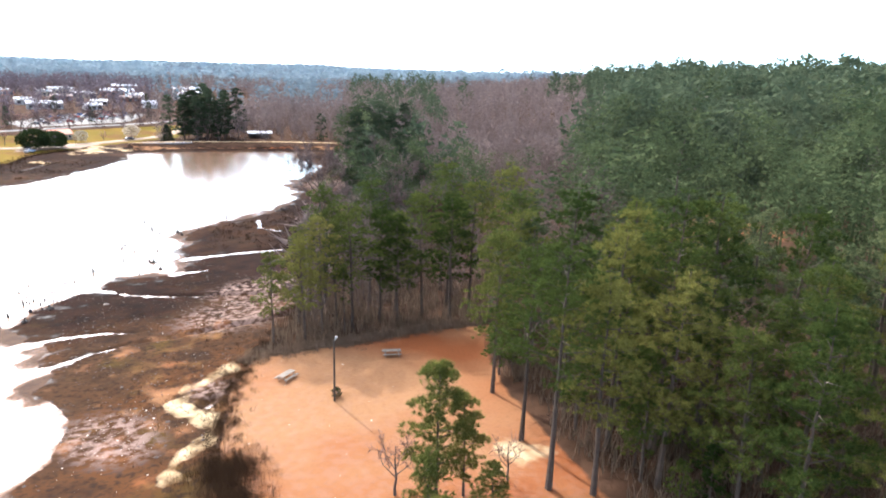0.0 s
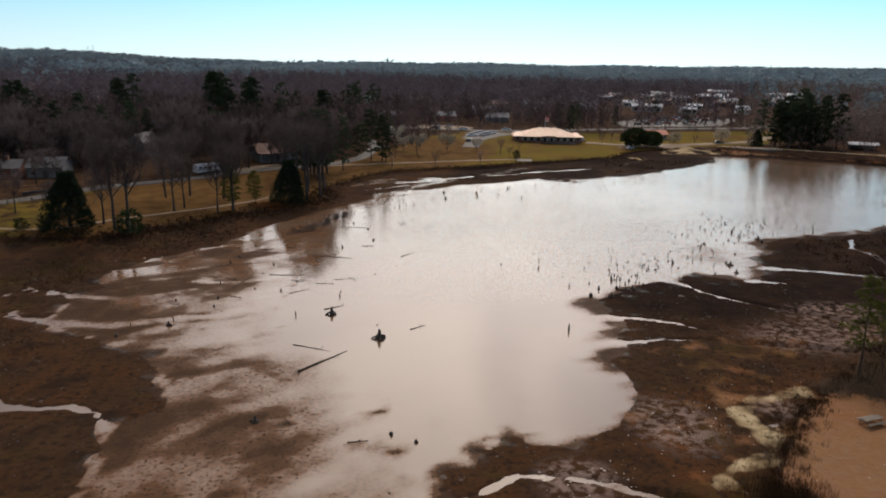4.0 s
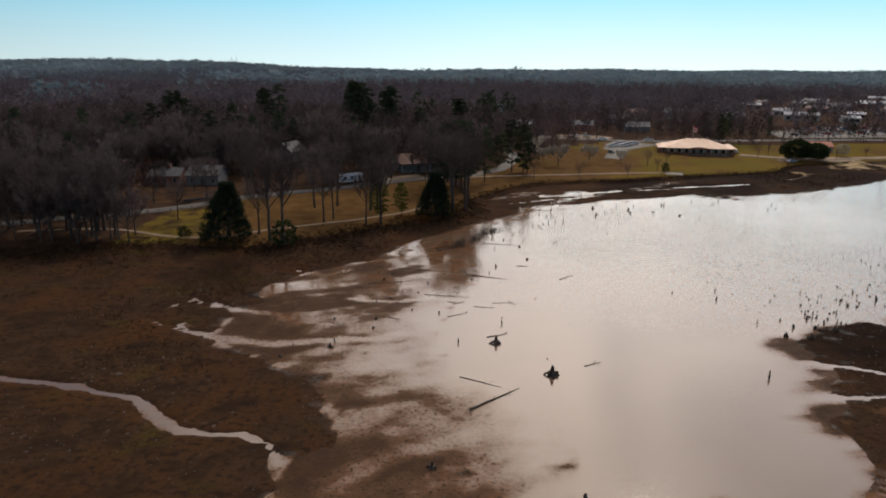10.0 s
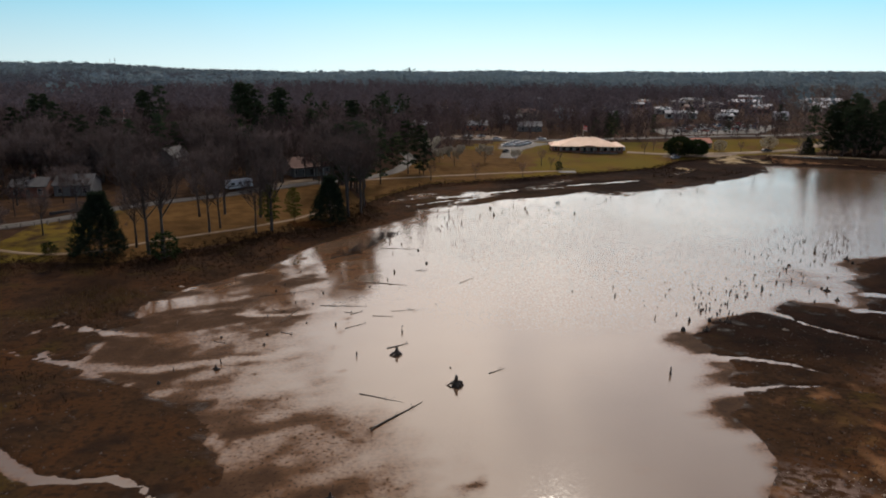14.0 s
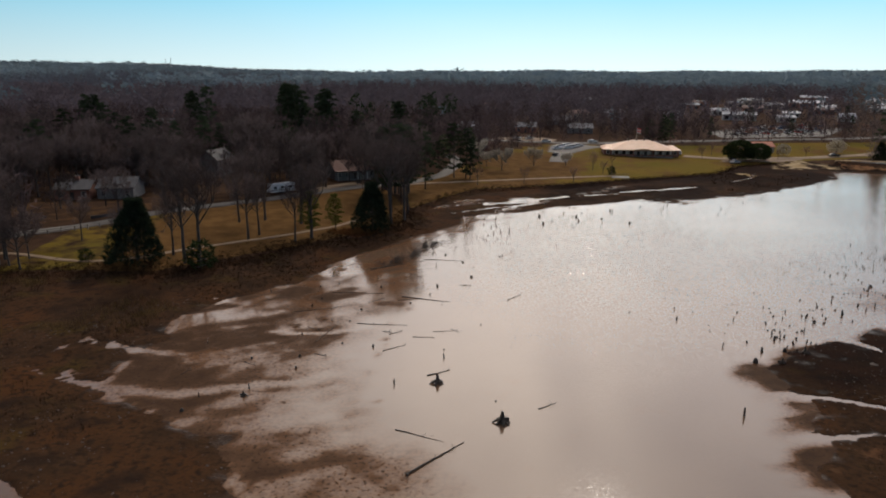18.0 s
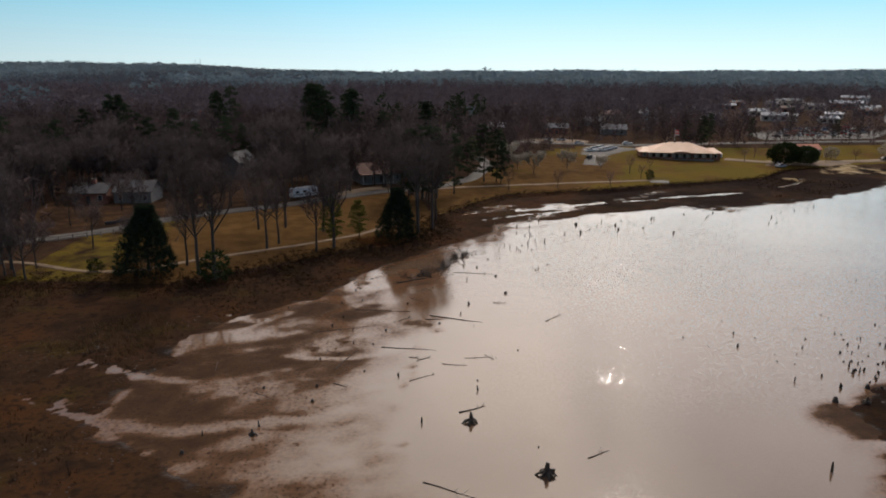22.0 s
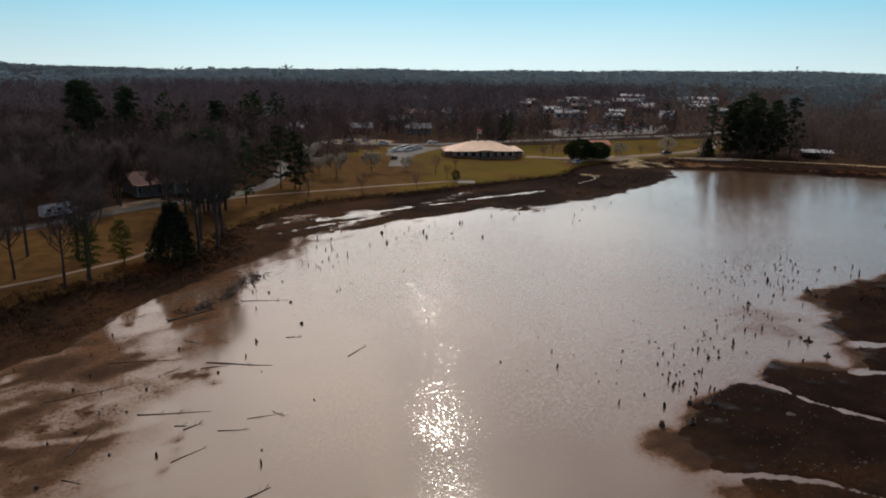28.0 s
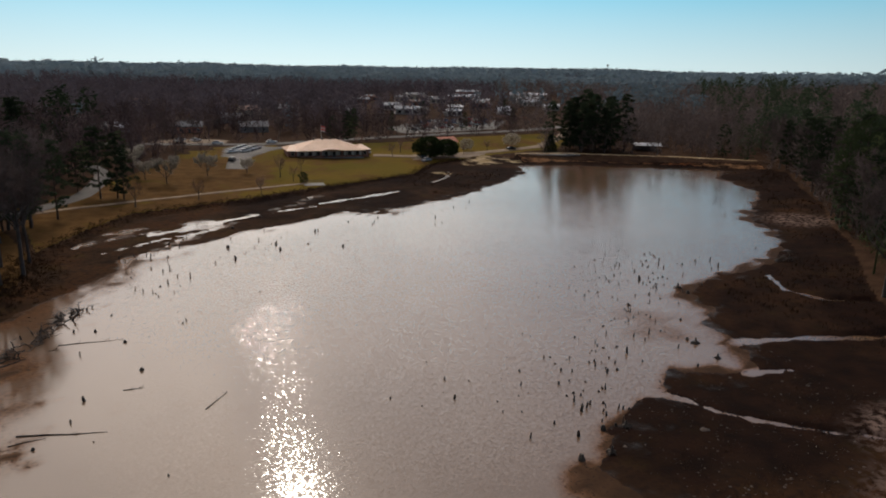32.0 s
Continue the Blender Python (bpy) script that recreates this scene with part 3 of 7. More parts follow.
def ground_height(X, Y):
    X, Y = np.asarray(X, float), np.asarray(Y, float)
    d, _ = poly_distance(WATER_LINE, X, Y)
    e, _ = poly_distance(RIM, X, Y)
    wet, bed = inside(WATER_LINE, X, Y), inside(RIM, X, Y)
    shallow = smooth(30, -6, X) * smooth(200, 170, Y)
    lumps = fractal(X, Y, 7.0, 3)
    rough = fractal(X, Y, 3.4, 37)
    crumbs = fractal(X, Y, 1.7, 41, 3)
    streaks = fractal((X * 0.86 + Y * 0.5) / 3.2, Y * 0.86 - X * 0.5, 4.2, 31)
    band = smooth(115, 60, X) * smooth(178, 195, Y)
    share = d / (d + e + 0.01)
    flats = 0.78 * share**1.15 * (1 - 0.8 * band) + lumps * 0.14 * share + streaks * (0.11 * shallow + 0.34 * band) + 0.03 * smooth(0, 0.5, d) * (1 - shallow) + rough * 0.1 * np.exp(-d / 4) + 0.08 * shallow * smooth(0, 2.5, d)
    film = inside(SHOAL_ZONE, X, Y)
    fall = -np.minimum(d * (0.022 - 0.018 * shallow), 1.2) + (lumps * 0.05 + streaks * (0.07 * shallow + 0.22 * band)) * np.exp(-d / (5 + 13 * shallow)) + rough * 0.1 * np.exp(-d / 3)
    fall = np.where(film, -0.035 + rough * 0.07 + streaks * 0.035 - 0.02 * np.minimum(d / 8, 1), fall)
    right = smooth(-10, 70, (X - 100) * 0.72 - (Y - 150) * 0.69)
    far = np.hypot(X, Y)
    bear = np.degrees(np.arctan2(X, Y))
    land = 0.85 + np.minimum(e, 1.6) * 0.14
    rise = 0.3 + 0.7 * smooth(46, 68, bear)
    land = land + right * (0.028 * np.minimum(e, 45) + 0.064 * rise * np.clip(e - 45, 0, 330)) + (1 - right) * (0.03 * np.minimum(e, 60) + 0.009 * np.clip(e - 60, 0, 500))
    ridge = 17 + 27 * smooth(-7, -31, bear) + 5 * np.sin(bear * 0.21) + 2.5 * np.sin(bear * 0.63 + 1) - 11 * np.exp(-((bear - 4) / 13) ** 2)
    hills = smooth(800, 3600, far)
    land = land * (1 - hills) + (ridge + 2) * hills + fractal(X, Y, 420.0, 11, 3) * 7 * smooth(250, 900, far)
    land = land + lumps * 0.12 * smooth(0, 6, e)
    h = np.where(bed, np.where(wet, fall, flats), land)
    h = np.where(bed & ~wet, h + (0.85 - h) * smooth(2.5, 0, e) * 0.9, h)
    for line, width, drop in [(STREAM, 0.87, 0.11)] + [(c, w * 0.85, 0.05) for c, w in FILMS] + [(c, w, 0.1) for c, w in CHANNELS]:
        s, _ = poly_distance(line, X, Y, False)
        ragged = lumps * 1.2 + crumbs * 2.8 if drop == 0.05 else (lumps * 0.5 + crumbs * 0.7 if width < 0.88 else lumps * 2.6 * width)
        s = np.maximum(s + ragged, 0)
        h = np.where(bed, np.minimum(h, np.maximum(-drop + 0.16 * (s / width) ** 2, -drop)), h)
    s, along = poly_distance(DAM_LINE, X, Y, False)
    on = (along > 0.5) & (along < 100)
    dam = np.where(s < 2.2, 2.7, 2.7 - (s - 2.2) * 0.27)
    return np.where(on & (s < 13), np.maximum(h, dam), h)


def height_at(x, y):
    return float(ground_height(np.array([x]), np.array([y]))[0])


def stretch(*spans):
    """Coordinates of a grid from (start, end, step) spans, with wide steps outside."""
    inner = np.concatenate([np.arange(a, b, s) for a, b, s in spans])
    steps = np.cumsum(14 * 1.42 ** np.arange(14))
    steps = steps[steps < 4300]
    return np.concatenate([(inner[0] - steps)[::-1], inner, inner[-1] + steps])


def mesh_of(name, verts, faces, mat, smooth_shade=False):
    me = bpy.data.meshes.new(name)
    verts, faces = np.asarray(verts, np.float32), np.asarray(faces, np.int32)
    k = faces.shape[1]
    me.vertices.add(len(verts))
    me.vertices.foreach_set("co", verts.ravel())
    me.loops.add(faces.size)
    me.loops.foreach_set("vertex_index", faces.ravel())
    me.polygons.add(len(faces))
    me.polygons.foreach_set("loop_start", np.arange(0, faces.size, k, dtype=np.int32))
    me.update(calc_edges=True)
    if smooth_shade:
        me.polygons.foreach_set("use_smooth", np.ones(len(faces), bool))
    if mat:
        me.materials.append(mat)
    return me


gx = stretch((-400, -130, 9), (-130, -60, 2), (-60, 90, 0.42), (90, 130, 0.8), (130, 250, 1.25), (250, 700, 9))
gy = stretch((-120, 20, 4), (20, 34, 1.5), (34, 135, 0.42), (135, 170, 0.7), (170, 300, 1.25), (300, 800, 9))
GX, GY = np.meshgrid(gx, gy)
GZ = ground_height(GX, GY)
rows_n, cols_n = GX.shape
quad = (np.arange(rows_n - 1)[:, None] * cols_n + np.arange(cols_n - 1)[None]).ravel()
faces = np.stack([quad, quad + 1, quad + 1 + cols_n, quad + cols_n], 1)
me = mesh_of("ground", np.stack([GX.ravel(), GY.ravel(), GZ.ravel()], 1), faces, ground_mat, True)
bed_m, beach_m = inside(RIM, GX, GY), inside(BEACH, GX, GY)
lawn_m = inside(LAWN, GX, GY)
rim_d, _ = poly_distance(RIM, GX, GY)
beach_d, _ = poly_distance(BEACH, GX, GY)
spit_d, _ = poly_distance(SAND_SPIT, GX, GY, False)
spit_d = np.maximum(spit_d + fractal(GX, GY, 3.2, 29) * 2.2, 0)
dam_d, dam_a = poly_distance(DAM_LINE, GX, GY, False)
soft_in = lambda mask, dist, w: np.where(mask, 0.5 + np.minimum(dist / w, 1) * 0.5, 0.5 - np.minimum(dist / w, 1) * 0.5)  # noqa: E731
bank_m = inside(BANK_GRASS, GX, GY)
grass_v = np.clip(np.maximum.reduce([lawn_m * 1.0,
                                     bank_m * (0.22 + 0.3 * smooth(-48, -62, GX)), inside(TOWN, GX, GY) * 0.3]), 0, 1)
straw_v = np.clip(np.maximum.reduce([bank_m * smooth(-72, -50, GX) * 0.9, inside(YARDS, GX, GY) * 0.42,
                                     lawn_m * (0.42 + 0.2 * smooth(85, 30, GX) + 0.35 * fractal(GX, GY, 16.0, 28)), bed_m * smooth(100, 72, GY) * smooth(26, 38, GX) * (0.33 + 0.3 * fractal(GX, GY, 9.0, 27))]), 0, 1)
red_bank = smooth(9, 2, np.hypot(GX + 11, (GY - 169) * 1.2)) * 0.9
clay_v = np.maximum.reduce([soft_in(beach_m, beach_d, 2.5), smooth(12.5, 10.5, dam_d) * (dam_a > 0.5) * bed_m * 0.5,
                            smooth(24, 8, np.hypot(GX - 168, (GY - 40) * 0.8)) * 0.8, red_bank])
clay_v = np.where(bed_m & (dam_d > 14), np.minimum(clay_v, 0.3), clay_v)
near_beach = bed_m * smooth(92, 74, GY) * smooth(26, 36, GX) * smooth(95, 80, GX)   # red silt washed off the beach
clay_v = np.maximum(clay_v, near_beach * (0.435 + 0.12 * fractal(GX, GY, 6.0, 36)))
sand_v = np.maximum.reduce([0.5 * smooth(2.4, 0.3, spit_d), smooth(22, 4, np.hypot(GX - 150, (GY - 284) * 1.6)) * 0.55,
                            smooth(6, 2, np.hypot(GX - 120, (GY - 262) * 1.5)) * 0.8, smooth(9, 1, np.hypot(GX - 62, (GY - 22) * 1.4)) * 0.52,
                            smooth(2.2, 1.2, dam_d) * (dam_a > 0.5) * 0.8])
sand_v = sand_v + fractal(GX, GY, 6.0, 23) * 0.6 * (sand_v > 0.02) * (spit_d > 3)
litter_v = np.where(bed_m, 0.0, 0.9)
# pale debris on the mud, and the sheen of wet mud put into colour
pale_v = np.clip(np.maximum.reduce([smooth(6, 2, np.hypot(GX - 40, (GY - 56) * 0.7)), smooth(5, 2, np.hypot(GX - 27, GY - 47)),
                                    smooth(9, 3, np.hypot((GX - 72) * 0.6, GY - 77)), smooth(8, 3, np.hypot((GX - 80) * 0.7, GY - 85)),
                                    smooth(12, 4, np.hypot(GX - 165, GY - 160)), smooth(4, 1, np.hypot(GX - 53, GY - 57)), 0.25 * beach_m * smooth(75, 50, GX)]), 0, 1) * 0.7
# a darker mud tone on the fingers of mud further from the beach
dark_mud_v = np.clip(bed_m * smooth(74, 92, GY) * smooth(36, 46, GX) * (0.78 + 0.9 * fractal(GX, GY, 11.0, 33)), 0, 0.9)
for layer, chans in (("cover", (grass_v, clay_v, sand_v, 0 * GX)), ("cover2", (litter_v, straw_v, pale_v, dark_mud_v))):
    attr = me.color_attributes.new(layer, "FLOAT_COLOR", "POINT")
    attr.data.foreach_set("color", np.stack(chans, -1).astype(np.float32).ravel())
tagged(new("ground", me), "brown lake mud, grass, red clay and leaf litter", "ground", kind="structure")

# the lake's water, level at zero
wx = np.concatenate([np.arange(-95, -60, 2.5), np.arange(-60, 24, 0.9), np.arange(24, 252, 2.5)])
wy = np.concatenate([np.arange(-60, 40, 4.0), np.arange(40, 165, 0.9), np.arange(165, 288, 2.5)])
WX, WY = np.meshgrid(wx, wy)
k = len(wx)
quad = (np.arange(len(wy) - 1)[:, None] * k + np.arange(k - 1)[None]).ravel()
me = mesh_of("lake_water", np.stack([WX.ravel(), WY.ravel(), 0 * WX.ravel()], 1), np.stack([quad, quad + 1, quad + k + 1, quad + k], 1), water_mat)
# how far the muddy bottom shows: along the shore, and out over the western flats
depth_v = smooth(0.04, 0.0, -ground_height(WX, WY))
streak_w = fractal((WX * 0.86 + WY * 0.5) / 2.8, WY * 0.86 - WX * 0.5, 5.0, 75, 5)
in_d = poly_distance(LEFT_SHORE[13:], WX, WY, False)[0]
out_d = poly_distance(OPEN_EDGE, WX, WY, False)[0]
flat_v = np.where(inside(SHOAL_ZONE, WX, WY), out_d / (in_d + out_d + 0.01), 0.0)
flat_v = np.clip(flat_v ** 0.85 * (1.2 - 0.28 * smooth(88, 120, WY)) + (streak_w * 0.8 + 0.5 * fractal(WX, WY, 14.0, 71, 4)) * smooth(0, 0.25, flat_v), 0, 1)
depth_v = np.maximum(depth_v, np.where(inside(WATER_LINE, WX, WY), flat_v, 0.5))
ragged_w = fractal(WX, WY, 7.0, 72)
depth_v = np.maximum(depth_v, 0.62 * smooth(15, 2, np.hypot(WX - 84, WY - 121) + 14 * ragged_w))
depth_v = np.maximum(depth_v, 1.15 * smooth(3.6, 0, poly_distance(RIGHT_SHORE[12:], WX, WY, False)[0] + 5 * ragged_w))
for line, width in [(STREAM[:11], 1.1)] + FILMS + [(c, 1.8) for c, _ in CHANNELS]:
    least = 0.5 if (line, width) in FILMS else 0.0
    depth_v *= least + (1 - least) * smooth(0.4, 1.3, poly_distance(line, WX, WY, False)[0] / width + 0.7 * fractal(WX, WY, 3.0, 73))
breeze_v = (0.13 + 0.87 * smooth(0, 22, WX + 0.1 * (130 - WY)) * smooth(86, 112, WY + 10 * fractal(WX, WY, 12.0, 62))) * np.clip(0.88 + 0.6 * fractal(WX, WY, 30.0, 61), 0.62, 1.1) * (1 - 0.8 * np.clip(flat_v, 0, 1)) * (0.5 + 0.5 * smooth(235, 140, WY))
attr = me.color_attributes.new("breeze", "FLOAT_COLOR", "POINT")
attr.data.foreach_set("color", np.stack([breeze_v] * 3 + [np.ones_like(WX)], -1).astype(np.float32).ravel())
attr = me.color_attributes.new("shoal", "FLOAT_COLOR", "POINT")
attr.data.foreach_set("color", np.stack([depth_v] * 3 + [np.ones_like(WX)], -1).astype(np.float32).ravel())
tagged(new("lake_water", me), "still silty lake water, drawn down low", "water", kind="structure")


def strip(name, line, width, mat, label, category, lift=0.05):
    """A road or path that lies on the ground, with skirts at its edges."""
    pts, out = [], []
    for (ax, ay), (bx, by) in zip(line, line[1:]):
        k = max(2, int(math.hypot(bx - ax, by - ay) / 2.5))
        pts += [(ax + (bx - ax) * i / k, ay + (by - ay) * i / k) for i in range(k)]
    pts.append(line[-1])
    for _ in range(4):
        pts = [pts[0]] + [tuple((a + 2 * b + c) / 4 for a, b, c in zip(pts[i - 1], pts[i], pts[i + 1])) for i in range(1, len(pts) - 1)] + [pts[-1]]
    for i, (x, y) in enumerate(pts):
        (ax, ay), (bx, by) = pts[max(i - 1, 0)], pts[min(i + 1, len(pts) - 1)]
        size = math.hypot(bx - ax, by - ay)
        nx, ny = -(by - ay) / size, (bx - ax) / size
        for side, drop in ((-1.04, -0.45), (-1, 0), (-0.5, 0), (0, 0), (0.5, 0), (1, 0), (1.04, -0.45)):
            out.append((x + nx * side * width / 2, y + ny * side * width / 2, drop))
    out = np.array(out)
    out[:, 2] += np.maximum.reduce([ground_height(out[:, 0] + dx, out[:, 1] + dy) for dx, dy in ((0, 0), (0.6, 0), (-0.6, 0), (0, 0.6), (0, -0.6))]) + lift
    q = (np.arange(len(pts) - 1)[:, None] * 7 + np.arange(6)[None]).ravel()
    return tagged(new(name, mesh_of(name, out, np.stack([q, q + 1, q + 8, q + 7], 1), mat, True)), label, category, kind="structure")


strip("road", ROAD, 4.6, M["asphalt"], "pale grey asphalt lane along the lake", "road")
strip("street", STREET, 7.5, M["asphalt"], "grey asphalt street at the edge of town", "road")
strip("front_road", FRONT_ROAD, 6.0, M["track_earth"], "pale gravel road behind the shore", "road")
strip("driveway", DRIVE, 7.0, M["asphalt"], "grey asphalt drive to the car park", "road")
strip("lawn_path", PATH_LAWN, 1.9, M["track_earth"], "narrow pale footpath on the lawn", "path")
strip("bank_path", PATH_BANK, 1.25, M["track_earth"], "narrow pale footpath on the grassy bank", "path")
strip("house_drive", [(-35, 211), (-29, 221), (-24, 229), (-18, 233)], 4.5, M["track_earth"], "pale earth driveway to a house", "path")


# ---- mesh building helpers ----
class Build:
    """Gathers vertices and faces of one mesh."""

    def __init__(self):
        self.v, self.f = [], []

    def add(self, verts, faces):
        k = len(self.v)
        self.v += [tuple(p) for p in verts]
        self.f += [tuple(i + k for i in f) for f in faces]
        return self

    def box(self, x0, y0, z0, x1, y1, z1, m=None, taper=0.0):
        t = taper
        vs = [(x0, y0, z0), (x1, y0, z0), (x1, y1, z0), (x0, y1, z0), (x0 + t, y0 + t, z1), (x1 - t, y0 + t, z1), (x1 - t, y1 - t, z1), (x0 + t, y1 - t, z1)]
        if m:
            vs = [m @ Vector(p) for p in vs]
        return self.add(vs, [(3, 2, 1, 0), (4, 5, 6, 7), (0, 1, 5, 4), (1, 2, 6, 5), (2, 3, 7, 6), (3, 0, 4, 7)])

    def tube(self, p, q, r0, r1, k=5, cap=True):
        p, q = Vector(p), Vector(q)
        d = (q - p).normalized() if (q - p).length > 1e-6 else Vector((0, 0, 1))
        a = d.orthogonal().normalized()
        b = d.cross(a)
        ring = [a * math.cos(2 * math.pi * i / k) + b * math.sin(2 * math.pi * i / k) for i in range(k)]
        vs = [p + o * r0 for o in ring] + [q + o * r1 for o in ring]
        fs = [(i, (i + 1) % k, k + (i + 1) % k, k + i) for i in range(k)]
        if cap:
            fs += [tuple(range(k))[::-1], tuple(range(k, 2 * k))]
        return self.add(vs, fs)

    def line(self, pts, radii, k=5):
        """A tube through several points, in one piece."""
        pts = [Vector(p) for p in pts]
        base, a = len(self.v), None
        for i, (p, r) in enumerate(zip(pts, radii)):
            d = (pts[min(i + 1, len(pts) - 1)] - pts[max(i - 1, 0)]).normalized()
            a = d.orthogonal().normalized() if a is None else (a - d * a.dot(d)).normalized()
            b = d.cross(a)
            self.v += [tuple(p + (a * math.cos(2 * math.pi * j / k) + b * math.sin(2 * math.pi * j / k)) * r) for j in range(k)]
            if i:
                o = base + (i - 1) * k
                self.f += [(o + j, o + (j + 1) % k, o + k + (j + 1) % k, o + k + j) for j in range(k)]
        self.f += [tuple(range(base, base + k))[::-1], tuple(range(len(self.v) - k, len(self.v)))]
        return self

    def mesh(self, name, mat):
        me = bpy.data.meshes.new(name)
        me.from_pydata(self.v, [], self.f)
        me.materials.append(mat)
        me.update()
        return me


def part(name, build, mat, parent, label=""):
    ob = new(name, build if isinstance(build, bpy.types.Mesh) else build.mesh(name, mat))
    ob.parent = parent
    return tagged(ob, label) if label else ob


def thing(name, x, y, z, turn, label, category, group=""):
    ob = new(name)
    ob.empty_display_size = 0.3
    ob.matrix_world = pose(x, y, z, 0, 0, turn)
    return tagged(ob, label, category, group)


RND = random.Random(7)


def rand_dir(up=0.0):
    a, z = RND.uniform(0, 2 * math.pi), RND.uniform(-1, 1)
    s = math.sqrt(1 - z * z)
    return Vector((math.cos(a) * s, math.sin(a) * s, z + up)).normalized()


def blades(build, at, count, size, width, up=0.4, flat=1.0):
    """A tuft of narrow leaves that spread from one spot."""
    for _ in range(count):
        d = rand_dir(up)
        d.z *= flat
        d.normalize()
        s = d.cross(rand_dir()).normalized() * width * RND.uniform(0.6, 1.2)
        tip = at + d * size * RND.uniform(0.6, 1.25)
        build.add([at - s * 0.7, at + s * 0.7, tip], [(0, 1, 2)])


# ---- trees: each kind is built once or a few times, then copied ----
def pine_meshes(height, crown_from, spread, pads, tufts, count, size, width, lean=0.02, cone=False):
    """A pine: a straight trunk, short limbs, and a domed crown of flattish foliage pads."""
    trunk, crown = Build(), Build()
    pts = [Vector((math.sin(k * 1.3) * lean * k, math.cos(k * 1.7) * lean * k, height * k / 7)) for k in range(8)]
    r0 = 0.011 * height + 0.03
    trunk.line(pts, [r0 * (1.25 if k == 0 else 1 - 0.86 * k / 7) for k in range(8)], 6)
    for _ in range(5):
        z = RND.uniform(0.2, crown_from) * height
        a = RND.uniform(0, 6.28)
        trunk.tube((0, 0, z), (math.cos(a) * 0.9, math.sin(a) * 0.9, z + 0.25), 0.035, 0.012, 3)
    for w in range(pads):
        u = (w + RND.uniform(0, 0.8)) / pads
        z = height * (crown_from + (0.96 - crown_from) * u)
        reach = spread * min(1.0, 0.45 + 2.2 * u) * (1.02 - u) ** 0.5 * RND.uniform(0.5, 1.0)
        if cone:
            reach = spread * ((1 - u) ** 0.75 + 0.06) * RND.uniform(0.5, 1.1)
        a = 2.4 * w + RND.uniform(-0.6, 0.6)
        root = Vector((pts[5].x, pts[5].y, z - 0.12 * reach))
        mid = root + Vector((math.cos(a) * reach, math.sin(a) * reach, (0.12 + 0.3 * u) * reach))
        trunk.tube(root, mid, 0.06 * (1 - 0.5 * u) + 0.01, 0.015, 3, False)
        big = spread * RND.uniform(0.24, 0.38) * (1.0 if u < 0.85 else 0.8)
        for t in range(tufts):   # a dome of tufts over each limb, bare below
            d = rand_dir(0.3) * RND.uniform(0.35, 1.0) ** 0.5
            at = mid if cone or t % 4 else root.lerp(mid, RND.uniform(0.5, 0.8))
            blades(crown, at + Vector((d.x * big, d.y * big, abs(d.z) * big * 0.62 - 0.1 * big)), count, size, width, 0.75, 0.9)
    for t in range(tufts // 2):
        blades(crown, pts[-1] + rand_dir() * spread * 0.2 - Vector((0, 0, spread * 0.15)), count, size, width, 0.7)
    return trunk, crown


def bare_meshes(height, limbs, boughs, twigs, spread=0.34, twig=1.3, wide=0.03, lean=0.3, low=0.22):
    trunk, crown = Build(), Build()
    fork = height * RND.uniform(low, low + 0.12)
    r0 = 0.013 * height + 0.05
    trunk.line([(0, 0, 0), (0.1, 0.05, fork * 0.5), (0, 0.1, fork), (0.25, 0.1, height * 0.6), (0.3, 0.2, height * 0.86)], [r0 * 1.3, r0, r0 * 0.85, r0 * 0.5, 0.03], 6)
    for i in range(limbs):
        a = 2.4 * i + RND.uniform(-0.5, 0.5)
        u = i / max(limbs - 1, 1)
        root = Vector((0.1 * u, 0.1, fork + (height * 0.72 - fork) * u * 0.8))
        tip = root + Vector((math.cos(a) * spread * height * (1 - 0.45 * u), math.sin(a) * spread * height * (1 - 0.45 * u), (height - root.z) * RND.uniform(0.55, 0.9)))
        mid = (root + tip) / 2 + Vector((math.cos(a), math.sin(a), -lean)) * 0.06 * height
        r = r0 * (0.5 - 0.25 * u)
        trunk.line([root, mid, tip], [r, r * 0.6, 0.02], 4)
        for j in range(boughs):
            s = RND.uniform(0.25, 1.0)
            b = root.lerp(mid, s * 2) if s < 0.5 else mid.lerp(tip, s * 2 - 1)
            d = (rand_dir(0.6) + (tip - root).normalized() * 0.6).normalized()
            e = b + d * height * RND.uniform(0.1, 0.2)
            trunk.tube(b, e, r * 0.28 + 0.008, 0.008, 3, False)
            for k in range(twigs):
                at = b.lerp(e, RND.uniform(0.25, 1))
                dd = (rand_dir(0.35) + d * 0.7).normalized()
                side = dd.cross(rand_dir()).normalized() * wide
                crown.add([at - side, at + side, at + dd * twig * RND.uniform(0.6, 1.4)], [(0, 1, 2)])
    return trunk, crown


